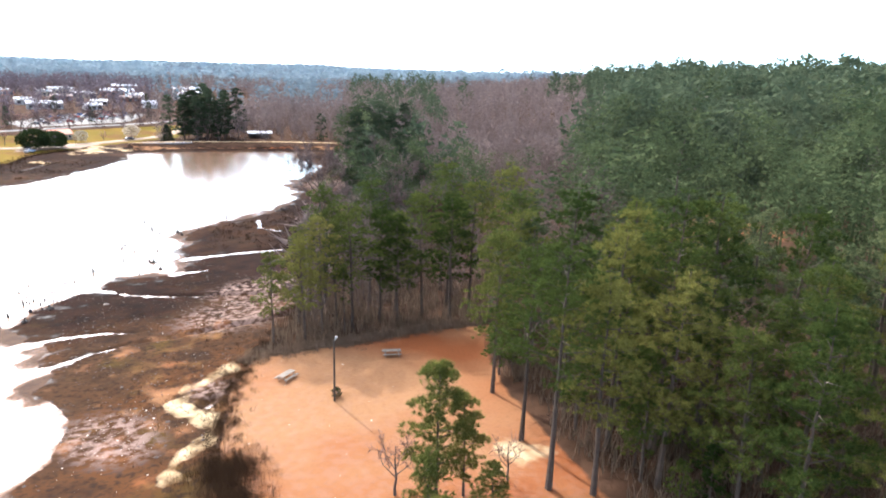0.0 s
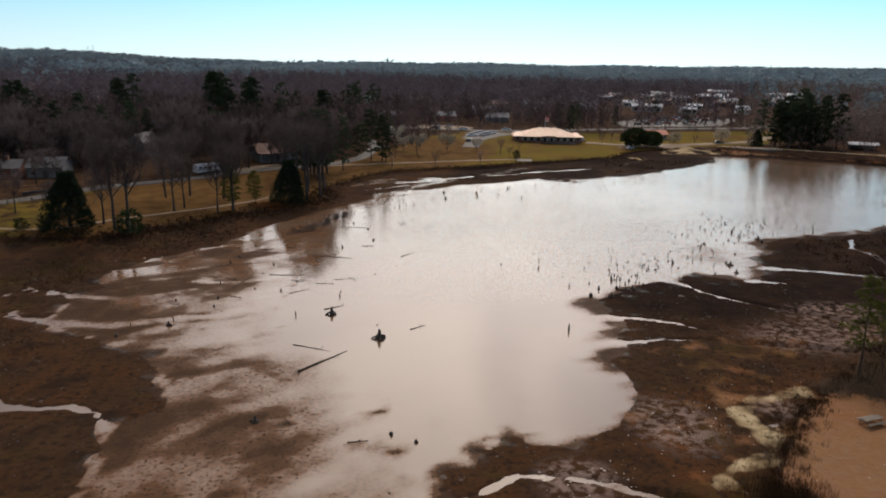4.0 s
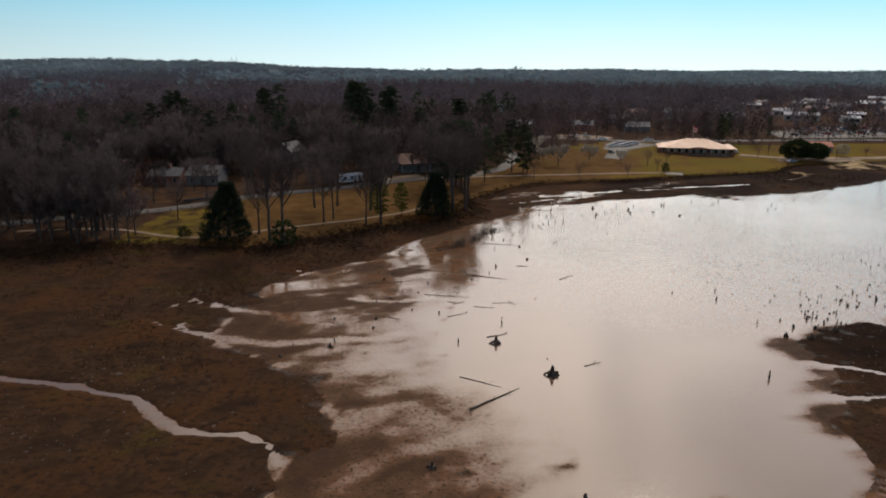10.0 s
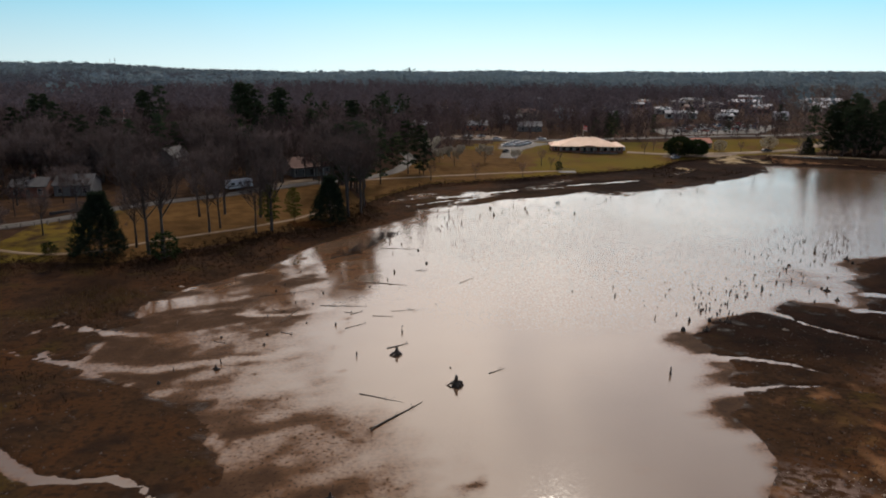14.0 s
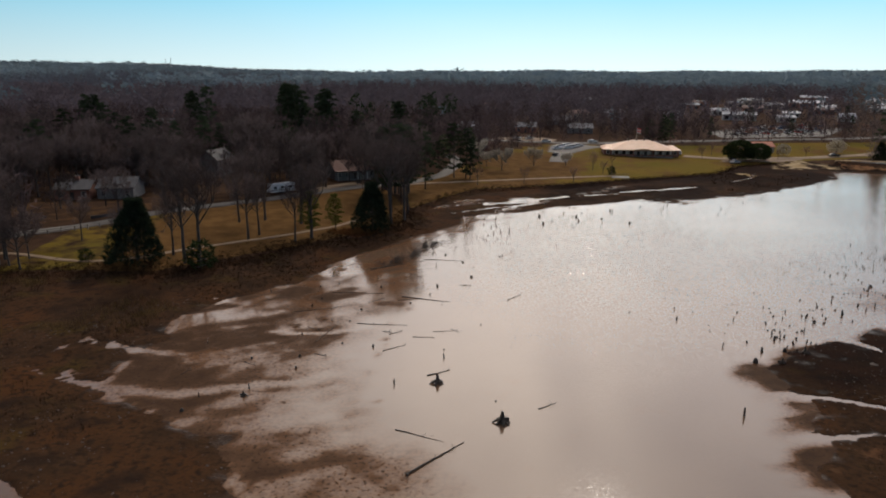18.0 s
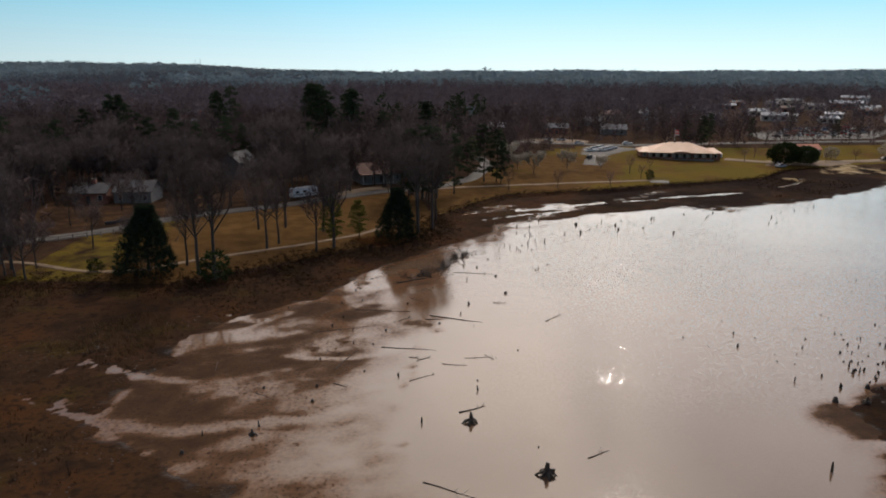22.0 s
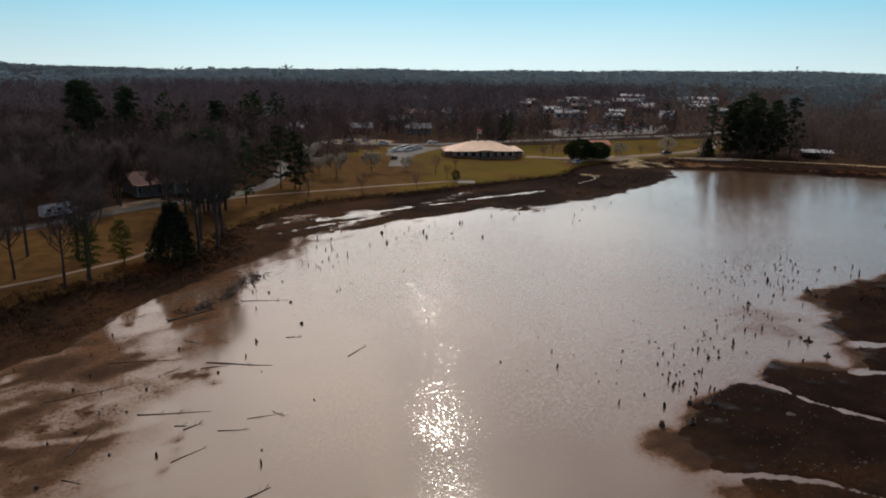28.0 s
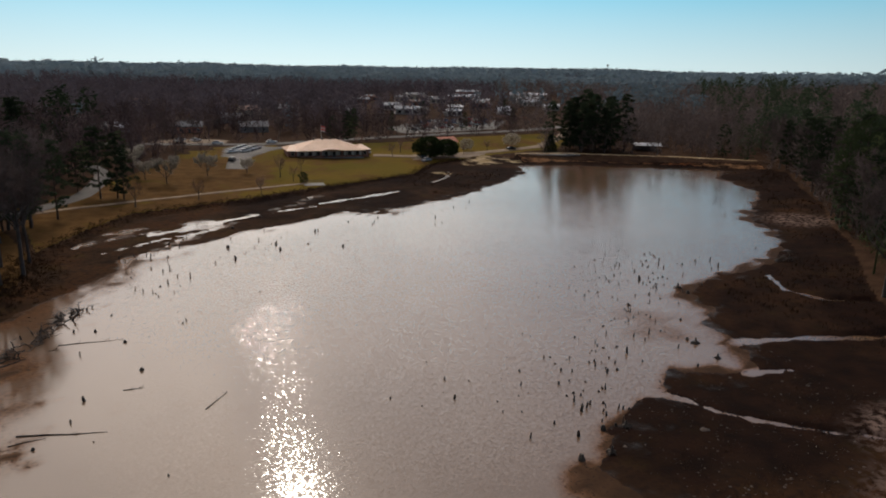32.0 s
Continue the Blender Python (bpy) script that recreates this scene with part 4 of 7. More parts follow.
def leafy_meshes(height, radius, base, tufts, count, size, width, cone=0.0):
    """Dense evergreen: a short trunk and a crown of many tufts on an uneven outline."""
    trunk, crown = Build(), Build()
    trunk.line([(0, 0, 0), (0.05, 0, base + height * 0.3), (0, 0.05, height * 0.9)], [0.03 * height, 0.022 * height, 0.03], 6)
    lobes = [(rand_dir(0.2), RND.uniform(0.7, 1.15)) for _ in range(9)]
    for _ in range(tufts):
        u = RND.uniform(0, 1) ** 0.9
        z = base + (height - base) * u
        wide = radius * (max(0.1, 1 - u) ** cone if cone else math.sqrt(max(0.02, 1 - (2 * u - 0.85) ** 2 / 1.4)))
        a = RND.uniform(0, 6.28)
        d = Vector((math.cos(a), math.sin(a), u - 0.5))
        bulge = max(s * max(0.0, d.normalized().dot(q)) for q, s in lobes)
        r = wide * (0.55 + 0.5 * bulge) * RND.uniform(0.5, 1.0)
        at = Vector((math.cos(a) * r, math.sin(a) * r, z))
        if RND.random() < 0.12:
            trunk.tube((0, 0, z * 0.85), at, 0.05, 0.015, 3, False)
        blades(crown, at, count, size, width, 0.25)
    return trunk, crown


def tree_kind(name, meshes, bark, leaf, label, category, group):
    trunk, crown = meshes
    root = tagged(new(name), label, category, group)
    root.empty_display_size = 0.3
    part("trunk", trunk, bark, root)
    part("crown", crown, leaf, root)
    return root


GROUPS = {"pine": "pines round the lake", "bare": "bare trees round the lake", "blossom": "blossoming trees on the lawn"}
PINES_NEAR = [tree_kind("pine_tree", pine_meshes(h, c, s, w, 20, 24, 0.48, 0.055), M["pine_bark"], M["pine_needles"],
                        "tall loblolly pine with a bare trunk and green crown", "tree", GROUPS["pine"])
              for h, c, s, w in ((20, 0.4, 5.0, 24), (23, 0.44, 5.4, 24), (18.5, 0.36, 4.8, 23), (21, 0.42, 5.2, 23))]
PINES_EDGE = [tree_kind("pine_tree", pine_meshes(h, c, s, w, 26, 32, 0.42, 0.042), M["pine_bark"], M["pine_needles"],
                        "tall loblolly pine at the edge of the beach", "tree", GROUPS["pine"]) for h, c, s, w in ((20, 0.36, 5.2, 26), (23, 0.42, 5.7, 27), (18.5, 0.32, 5.0, 25))]
PINE_BEACH = tree_kind("pine_tree", pine_meshes(12, 0.2, 3.3, 28, 26, 34, 0.46, 0.032), M["pine_bark"], M["pine_needles"], "young bushy pine on the red clay beach", "tree", GROUPS["pine"])
PINE_YOUNG = tree_kind("pine_tree", pine_meshes(12, 0.18, 3.4, 18, 11, 11, 0.56, 0.17), M["pine_bark"], M["pine_needles"], "young slender pine on the red clay beach", "tree", GROUPS["pine"])
PINE_THIN = tree_kind("pine_tree", pine_meshes(15, 0.42, 2.6, 13, 7, 8, 0.55, 0.08), M["pine_bark"], M["pine_needles"], "thin shoreline pine with a sparse crown", "tree", GROUPS["pine"])
PINES_MID = [tree_kind("pine_tree", pine_meshes(h, c, s, 21, 18, 18, 0.5, 0.085), M["pine_bark"], M["dark_needles"],
                       "tall loblolly pine in the woods", "tree", GROUPS["pine"]) for h, c, s in ((22, 0.34, 5.4), (24, 0.4, 5.6), (19, 0.3, 5.2))]
PINES_DARK = [tree_kind("pine_tree", pine_meshes(h, c, s, 22, 16, 14, 0.8, 0.17), M["pine_bark"], M["far_pine"],
                        "dark broad evergreen pine among bare trees", "tree", GROUPS["pine"]) for h, c, s in ((22, 0.14, 5.4), (19, 0.1, 5.2))]
BARES = [tree_kind("bare_tree", bare_meshes(h, m, b, t * 3, s, 1.25, 0.04), M["grey_bark"], M["twigs"],
                   "leafless hardwood tree with grey-brown twigs", "tree", GROUPS["bare"]) for h, m, b, t, s in ((15, 10, 8, 11, 0.38), (17, 11, 8, 11, 0.34), (13, 9, 8, 11, 0.43))]
BARES_TALL = [tree_kind("bare_tree", bare_meshes(h, 12, 8, 20, s, 1.3, 0.032, 0.3, 0.34), M["grey_bark"], M["twigs"],
                        "tall leafless tree with a straight bare trunk", "tree", GROUPS["bare"]) for h, s in ((18, 0.2), (16, 0.24))]
BUDS = [tree_kind("bare_tree", bare_meshes(h, 10, 9, 30, 0.36, 0.9, 0.04), M["grey_bark"], M["bud_haze"],
                  "leafless hardwood tree flushed with reddish buds", "tree", GROUPS["bare"]) for h in (12, 14)]
CEDAR = tree_kind("cedar_tree", leafy_meshes(12.0, 6.4, 0.4, 1700, 10, 0.8, 0.1, 0.62), M["grey_bark"], M["cedar_leaves"], "dark ragged evergreen cedar on the bank", "tree", "cedars")
OAK = tree_kind("live_oak", leafy_meshes(8.0, 6.4, 1.0, 900, 8, 0.85, 0.26), M["grey_bark"], M["oak_leaves"], "broad dark evergreen oak beside the gravel road", "tree", "oaks")
SHRUB = tree_kind("shrub", leafy_meshes(2.6, 1.7, 0.1, 120, 7, 0.45, 0.1), M["grey_bark"], M["oak_leaves"], "dark round evergreen shrub on the bank", "shrub", "shrubs")
BLOSSOMS = [tree_kind("blossom_tree", bare_meshes(h, 10, 9, 30, s, 0.75, 0.07, low=0.14), M["grey_bark"], M["blossom"],
                      "spreading pear tree in pale blossom", "tree", GROUPS["blossom"]) for h, s in ((7.0, 0.5), (6.2, 0.46))]
PEAR = tree_kind("blossom_tree", leafy_meshes(5.6, 4.3, 0.8, 420, 7, 0.45, 0.11), M["grey_bark"], M["blossom"], "round pear tree in full white blossom by the dam road", "tree", GROUPS["blossom"])
SMALL_BARE = tree_kind("bare_tree", bare_meshes(6.5, 7, 6, 7, 0.3, 0.8, 0.03), M["grey_bark"], M["bud_haze"], "small leafless lawn tree", "tree", GROUPS["bare"])
USED = set()


def plant(kind, x, y, scale=1.0, sink=0.1, label=""):
    m = pose(x, y, height_at(x, y) - sink, RND.uniform(-2, 2), RND.uniform(-2, 2), RND.uniform(0, 360))
    if kind not in USED:
        USED.add(kind)
        ob = kind
        ob.matrix_basis = m
    else:
        ob = copy_thing(kind, m)
    ob.scale = (scale * RND.uniform(0.92, 1.08), scale * RND.uniform(0.92, 1.08), scale)
    if label:
        tagged(ob, label)
    return ob


# pines and hardwoods that stand singly
for x, y, k, s in ((72.2, 31, 0, 0.95), (65.3, 22.8, 1, 0.9), (59.8, 16.5, 1, 1.0), (61.5, 13, 3, 1.0), (69.6, 15.5, 0, 1.08), (76, 24, 1, 1.05), (66, 9, 2, 1.1),
                   (80, 33, 3, 1.0), (87, 38, 0, 1.05), (74, 8, 1, 1.1), (83, 20, 2, 1.2), (94, 44, 1, 1.0), (88, 49.5, 2, 1.0), (93, 54, 0, 0.9), (81, 57, 3, 0.85), (99, 60, 1, 0.95)):
    plant(PINES_EDGE[k % 3], x, y, s)
plant(PINE_BEACH, 52.6, 23.6, 1.08)
plant(PINE_BEACH, 54.2, 21.8, 0.8)
plant(PINE_BEACH, 47.5, 20.5, 0.68)
plant(PINE_BEACH, 45.5, 17.5, 0.55)
plant(PINE_BEACH, 50.5, 16.5, 0.6)
plant(PINE_YOUNG, 62.5, 6, 0.5)
plant(PINES_EDGE[2], 69, 59.5, 0.82, label="lone pine at the edge of the mud flats")
plant(PINES_EDGE[0], 78, 63, 0.85)
plant(PINES_EDGE[1], 84, 62, 0.9)
for x, y, k, s in ((66, 62.5, 2, 0.7), (72.5, 60, 0, 0.85), (76, 57.5, 1, 0.8), (82, 54.5, 2, 0.9), (87, 54, 0, 0.95), (79.5, 67, 1, 0.85), (73, 65.5, 2, 0.8), (86, 58.5, 2, 0.85), (92, 49, 1, 0.9)):
    plant(PINES_EDGE[k], x, y, s, label="pine in the dark edge of the woods behind the beach")
plant(PINE_THIN, 74.9, 58, 0.66)
plant(PINE_THIN, 78.5, 60, 0.8)
plant(SMALL_BARE, 50.5, 26.5, 0.9)
plant(SMALL_BARE, 58.5, 20, 0.7)
plant(SHRUB, 60.3, 44.2, 0.45, label="small green shrub at the foot of a lamp post")
plant(CEDAR, -52.8, 145.5, 1.0)
plant(CEDAR, -9.5, 172.5, 0.9)
plant(SHRUB, -39.5, 141.0, 2.0)
plant(SHRUB, -62.4, 145, 0.95)
plant(SHRUB, -57, 143, 0.8)
for x, y, s in ((-43.1, 143.5, 0.85), (-40.8, 144.5, 0.9), (-47.2, 149, 0.62), (-35.5, 161.5, 0.72), (-34, 165.5, 0.6), (-41.2, 177, 0.75), (-35.7, 179.5, 0.8),
                (-25.2, 160, 0.6), (-26.6, 176, 0.85), (-24.8, 176.8, 0.9), (-22.2, 163, 0.8), (-5.5, 177.5, 0.95), (-2.5, 183, 0.9), (-6, 189, 0.95), (-1.8, 191, 0.85),
                (-3, 212, 0.9), (-6, 218, 1.0), (-9, 224, 0.95), (-2, 221, 0.9), (-11, 214, 0.9), (-7, 207, 0.85), (-14, 209, 0.8), (-78, 146, 0.8), (-82, 149, 0.9), (-86, 143, 0.85), (-90, 148, 0.9), (-57.5, 150, 0.45), (-70, 160, 0.5)):
    plant(BARES_TALL[RND.randrange(2)], x, y, s * 1.2)
for x, y, s in ((-72, 140, 0.8), (-75, 142, 0.85), (-74, 147, 0.8), (-79, 140, 0.9), (-83, 141, 0.85), (-88, 139, 0.9), (-81, 145, 0.75), (-93, 142, 0.9)):
    plant(BARES[RND.randrange(3)], x, y, s * 0.85, label="leafless shoreline tree with a low brown crown")
for x, y, s in ((-89, 190, 0.7), (-79, 193, 0.75), (-84, 178, 0.6), (-73, 186, 0.7)):
    plant(BARES[RND.randrange(3)], x, y, s, label="leafless yard tree in front of a low house")
plant(PINE_BEACH, -22.5, 164.5, 0.85, label="small open pine on the straw-coloured bank")
plant(PINE_BEACH, -17.8, 170.3, 0.72, label="small bushy pine on the bank above the mud")
for x, y, s in ((30.9, 264, 1.1), (26, 272, 0.8), (43.9, 274, 0.95), (56.1, 275, 0.8), (24, 283, 1.2)):
    plant(BLOSSOMS[RND.randrange(2)], x, y, s)
plant(PEAR, 181.5, 312, 1.05)
plant(PEAR, 156, 308, 0.9)
for x, y, s in ((64.2, 266, 1.0), (19.7, 235, 0.95), (35.2, 239, 0.8), (51.7, 240, 0.8), (66, 258, 0.7), (74, 276, 0.6), (118, 300, 0.8), (126, 310, 0.8), (137, 303, 0.7),
                (150, 300, 0.6), (165, 306, 0.7), (48, 300, 0.9), (40, 310, 1.0), (103, 318, 0.8), (113, 322, 0.9)):
    plant(SMALL_BARE, x, y, s)
for k in range(22):
    plant(BUDS[k % 2] if k % 3 else BARES[k % 3], 150 + 4.4 * k + RND.uniform(-2, 2), 366 + 0.45 * k * (k > 8) * 2 + RND.uniform(-2, 3), RND.uniform(0.4, 0.62), label="small leafless tree beside the street")
for k in range(9):
    plant(BARES[k % 3], 44 + 6.5 * k + RND.uniform(-2, 2), 382 + RND.uniform(-4, 4), RND.uniform(0.5, 0.75), label="leafless tree in front of the street houses")
plant(SHRUB, 68.5, 256, 1.15, label="small dark evergreen beside the lakeside deck")
plant(OAK, 131.5, 295, 1.0)
plant(OAK, 139.5, 296, 0.85)
for x, y, s in ((116, 343, 0.72), (121, 347, 0.66), (112, 350, 0.6), (150, 372, 0.5), (192, 372, 0.45), (236, 392, 0.55), (205, 445, 0.6), (262, 440, 0.55)):
    plant(PINES_DARK[RND.randrange(2)], x, y, s, label="dark evergreen between the lawn and the town")
plant(CEDAR, 187, 291, 0.62)
for x, y, s in ((195, 289, 1.0), (199, 285, 1.05), (201, 295, 1.1), (206, 299, 1.1), (214, 299, 1.1), (219, 281, 1.05), (197, 293, 1.05), (209, 291, 1.15), (203, 291, 1.15), (208, 287, 1.2), (212, 282, 1.1), (216, 286, 1.15), (206, 279, 0.95), (220, 293, 1.1), (193, 297, 0.9), (211, 295, 1.2)):
    plant(PINES_DARK[RND.randrange(2)], x, y, s * 1.05, label="tall dark pine in a clump below the dam")
for x, y in ((118, 345), (17, 283), (22, 296), (10, 271)):
    plant(PINES_MID[2], x, y, 0.62)
for x, y, s in ((-4, 211, 0.95), (-7, 217, 1.0), (-2, 219, 0.9), (-10, 222, 1.0), (3, 226, 0.8)):
    plant(PINES_DARK[RND.randrange(2)], x, y, s, label="dark pine on the bank above the mud flats")
for x, y, s in ((162, 147, 1.15), (164.5, 145.5, 1.2), (160, 139, 1.1), (167, 151, 1.1)):
    plant(PINES_MID[RND.randrange(3)], x, y, s)

for x, y, s, k in ((-62, 366, 1.0, 5), (-50, 372, 0.9, 3), (-96, 334, 1.0, 2), (-4, 262, 0.62, 2), (-66, 268, 0.72, 2), (-128, 412, 0.9, 3), (-120, 300, 0.8, 2), (-52, 322, 1.05, 4), (-40, 330, 0.95, 3),
                   (2, 292, 0.7, 2), (15, 248, 0.85, 2), (18, 245, 0.7, 1), (8, 258, 0.6, 1), (-10, 350, 0.8, 3), (-150, 345, 0.9, 4), (-24, 300, 0.75, 2)):
    for j in range(k):
        plant(PINES_DARK[RND.randrange(2)], x + RND.uniform(-4, 4) * (k > 1), y + RND.uniform(-3, 3) * (k > 1), s * RND.uniform(0.95, 1.25), label="dark broad evergreen pine among bare trees")


def scatter(x0, y0, x1, y1, step, seed):
    """Places on a jittered grid that lie clear of the lake, lawns, beach, roads and houses."""
    r = np.random.RandomState(seed)
    X, Y = np.meshgrid(np.arange(x0, x1, step), np.arange(y0, y1, step))
    X, Y = X.ravel() + r.uniform(-0.42, 0.42, X.size) * step, Y.ravel() + r.uniform(-0.42, 0.42, Y.size) * step
    ok = ~(inside(RIM, X, Y) | inside(BEACH, X, Y) | inside(LAWN, X, Y) | inside(BANK_GRASS, X, Y) | inside(YARDS, X, Y))
    ok &= poly_distance(BEACH, X, Y)[0] > 2.5
    for line, gap in ((ROAD, 5), (STREET, 7), (FRONT_ROAD, 6), (DAM_LINE, 9), (DRIVE, 7)):
        ok &= poly_distance(line, X, Y, False)[0] > gap
    ok &= ~(inside(TOWN, X, Y) & (r.uniform(0, 1, X.size) < 0.68))
    ok &= (poly_distance(RIM, X, Y)[0] > 8) | ((X - 100) * 0.72 - (Y - 150) * 0.69 > 0)
    for hx, hy, gap in CLEAR:
        ok &= np.hypot(X - hx, Y - hy) > gap
    return X[ok], Y[ok], r


CLEAR = [(-83, 207, 13), (-66, 247, 9), (-22, 245, 11), (168, 40, 13), (230, 279, 9)]
# woods beside the beach, seen from near
X, Y, r = scatter(64, -45, 150, 95, 7.0, 3)
near_wood = 0
for x, y in zip(X, Y):
    if near_wood < 150 and math.hypot(x - 10, y + 9) < 92 and x * 0.5 - y * 0.3 > 8:
        u = r.uniform()
        hard = 0.04 + 0.2 * (math.hypot(x - 10, y + 9) > 72) * (math.degrees(math.atan2(x - 10, y + 9)) < 60) + 0.04 * (math.hypot(x - 10, y + 9) > 80) + 0.6 * (abs(math.degrees(math.atan2(x - 10, y + 9)) - 54) < 9) * (x > 86)
        plant(BUDS[r.randint(2)] if u < hard * 0.8 else BARES[r.randint(3)] if u < hard else (PINES_EDGE[r.randint(3)] if math.hypot(x - 10, y + 9) < 68 else PINES_NEAR[r.randint(4)] if math.hypot(x - 10, y + 9) < 80 else PINES_MID[r.randint(3)]), x, y, r.uniform(0.6, 1.2))
        near_wood += 1
# younger pines below them
for _ in range(26):
    x, y = r.uniform(66, 122), r.uniform(-42, 40)
    if x * 0.7 - y * 0.3 > 42 and not inside(BEACH, np.array([x]), np.array([y]))[0]:
        plant(PINE_YOUNG, x, y, r.uniform(0.5, 0.9), label="young pine in the shade of taller pines")
for x, y, s in ((64.5, 4, 0.6), (67, -2, 0.75), (70, 6, 0.7), (63, -6, 0.6), (72, -4, 0.8), (68, 12, 0.65), (74, 13, 0.7), (75, 2, 0.8), (69, -10, 0.8), (78, 9, 0.8), (66, -15, 0.7), (79, 18, 0.7)):
    plant(PINE_YOUNG, x, y, s, label="young pine at the foot of taller pines")
# woods behind the bank road
X, Y, r = scatter(-150, 150, 30, 330, 9.5, 5)
for k, (x, y) in enumerate(zip(X, Y)):
    if k < 140 and abs(x) < 0.95 * y:
        plant(PINES_DARK[r.randint(2)] if r.uniform() < 0.12 else BARES[r.randint(3)], x, y, r.uniform(0.75, 1.05))
# bare trees about the houses
X, Y = r.uniform(-105, 0, 420), r.uniform(138, 262, 420)
ok = (inside(YARDS, X, Y) | (X < -76)) & ~((X > -98) & (X < -66) & (Y > 156) & (Y < 204)) & ~((X > -66) & (X < -52) & (Y > 205) & (Y < 245)) & ~inside(RIM, X, Y) & (poly_distance(ROAD, X, Y, False)[0] > 4.5)
for hx, hy, gap in CLEAR[:3]:
    ok &= np.hypot(X - hx, Y - hy) > gap * 0.75
for x, y in list(zip(X[ok], Y[ok]))[:165]:
    plant(BARES[r.randint(3)], x, y, r.uniform(0.6, 1.0))
# woods on the far right shore
X, Y, r = scatter(120, 80, 262, 240, 7.5, 9)
edge = poly_distance(RIM, X, Y)[0]
for k in [i for i in np.argsort(edge) if edge[i] < 42][:72]:
    x, y = X[k], Y[k]
    if x > 100:
        plant(PINES_DARK[r.randint(2)] if r.uniform() < 0.5 else BARES[r.randint(3)], x, y, r.uniform(0.85, 1.12))

for kind in PINES_NEAR + PINES_EDGE + PINES_MID + PINES_DARK + BARES + BARES_TALL + BUDS + BLOSSOMS + [PINE_YOUNG, PINE_THIN, PINE_BEACH, PEAR, SMALL_BARE, OAK, SHRUB, CEDAR]:
    if kind not in USED:   # a kind that no place asked for joins the woods beside the beach
        plant(kind, 96 + 7 * len(USED) % 20, 20 + 3 * len(USED) % 17)


# ---- the woods further off, as single meshes ----
def far_template(kind, seed, count):
    r = np.random.RandomState(seed)
    vs, fs = [], []

    def tri(c, size, tall=1.0):
        k = len(vs)
        a = r.normal(size=(3, 3)) * size
        a[:, 2] *= tall
        vs.extend((c + a).tolist())
        fs.append((k, k + 1, k + 2))

    for lean in (0, 0, 0.5, 0.8, 0.9, 0.7, 0.6)[:7 if kind == "bare" else 2]:
        k = len(vs)
        a = r.uniform(0, 6.28)
        z0 = 0.3 * (lean > 0)
        stem = 0.014 if lean == 0 or count < 200 else 0.004
        vs.extend([(math.cos(a) * stem, math.sin(a) * stem, z0), (-math.cos(a) * stem, -math.sin(a) * stem, z0), (math.sin(a * 3) * lean * 0.3, math.cos(a * 3) * lean * 0.3, 0.88)])
        fs.append((k, k + 1, k + 2))
    for i in range(count):
        u = (i + r.uniform()) / count
        if kind == "pine":
            z = 0.05 + 0.93 * u
            wide = 0.25 * math.sin(math.pi * (0.22 + 0.68 * u))
            size = 0.055
        else:
            z = 0.1 + 0.86 * u
            wide = 0.27 * math.sin(math.pi * (0.12 + 0.8 * u))
            size = 0.05
        a, q = r.uniform(0, 6.28), math.sqrt(r.uniform(0.05, 1)) * wide
        if kind == "bare":
            k, d = len(vs), r.normal(size=3) + np.array([math.cos(a), math.sin(a), 0.9])
            d /= np.linalg.norm(d)
            side = np.cross(d, r.normal(size=3))
            side *= 0.0075 * (150 / count) ** 0.9 / np.linalg.norm(side)
            at = np.array([math.cos(a) * q * 0.8, math.sin(a) * q * 0.8, z - 0.05])
            vs.extend([(at - side).tolist(), (at + side).tolist(), (at + d * r.uniform(0.1, 0.2)).tolist()])
            fs.append((k, k + 1, k + 2))
        else:
            if count > 300:   # foliage gathered in pads, where the trees stand nearer
                if i % 42 == 0:
                    pad = np.array([math.cos(i * 2.4) * wide * r.uniform(0.4, 0.95), math.sin(i * 2.4) * wide * r.uniform(0.4, 0.95), 0.16 + 0.8 * u])
                tri(pad + r.normal(size=3) * np.array([0.05, 0.05, 0.024]), 0.0098, 0.75)
            else:
                tri(np.array([math.cos(a) * q, math.sin(a) * q, z]), size * math.sqrt(70 / count), 0.8)
    return np.array(vs), np.array(fs)


def far_woods(name, X, Y, tall, kind, count, mat, label, seed, broad=1.0):
    r = np.random.RandomState(seed)
    Z = ground_height(X, Y)
    allv, allf, k = [], [], 0
    temps = [far_template(kind, seed * 10 + i, count) for i in range(5)]
    pick = r.randint(0, 5, X.size)
    for i, (tv, tf) in enumerate(temps):
        w = np.flatnonzero(pick == i)
        if not len(w):
            continue
        a = r.uniform(0, 6.28, len(w))
        h = tall[w] * r.uniform(0.58, 1.22, len(w))
        wide = h * r.uniform(0.85, 1.25, len(w)) * broad
        c, s = np.cos(a) * wide, np.sin(a) * wide
        v = np.stack([tv[None, :, 0] * c[:, None] - tv[None, :, 1] * s[:, None] + X[w, None],
                      tv[None, :, 0] * s[:, None] + tv[None, :, 1] * c[:, None] + Y[w, None],
                      tv[None, :, 2] * h[:, None] + Z[w, None] - 0.2], -1)
        f = tf[None] + (np.arange(len(w)) * len(tv))[:, None, None] + k
        allv.append(v.reshape(-1, 3))
        allf.append(f.reshape(-1, 3))
        k += len(w) * len(tv)
    return tagged(new(name, mesh_of(name, np.concatenate(allv), np.concatenate(allf), mat)), label, "woods", kind="stuff")


def wedge(X, Y, near, far, lo=-47, hi=98):
    R, B = np.hypot(X, Y), np.degrees(np.arctan2(X, Y))
    return (R > near) & (R < far) & (B > lo) & (B < hi)


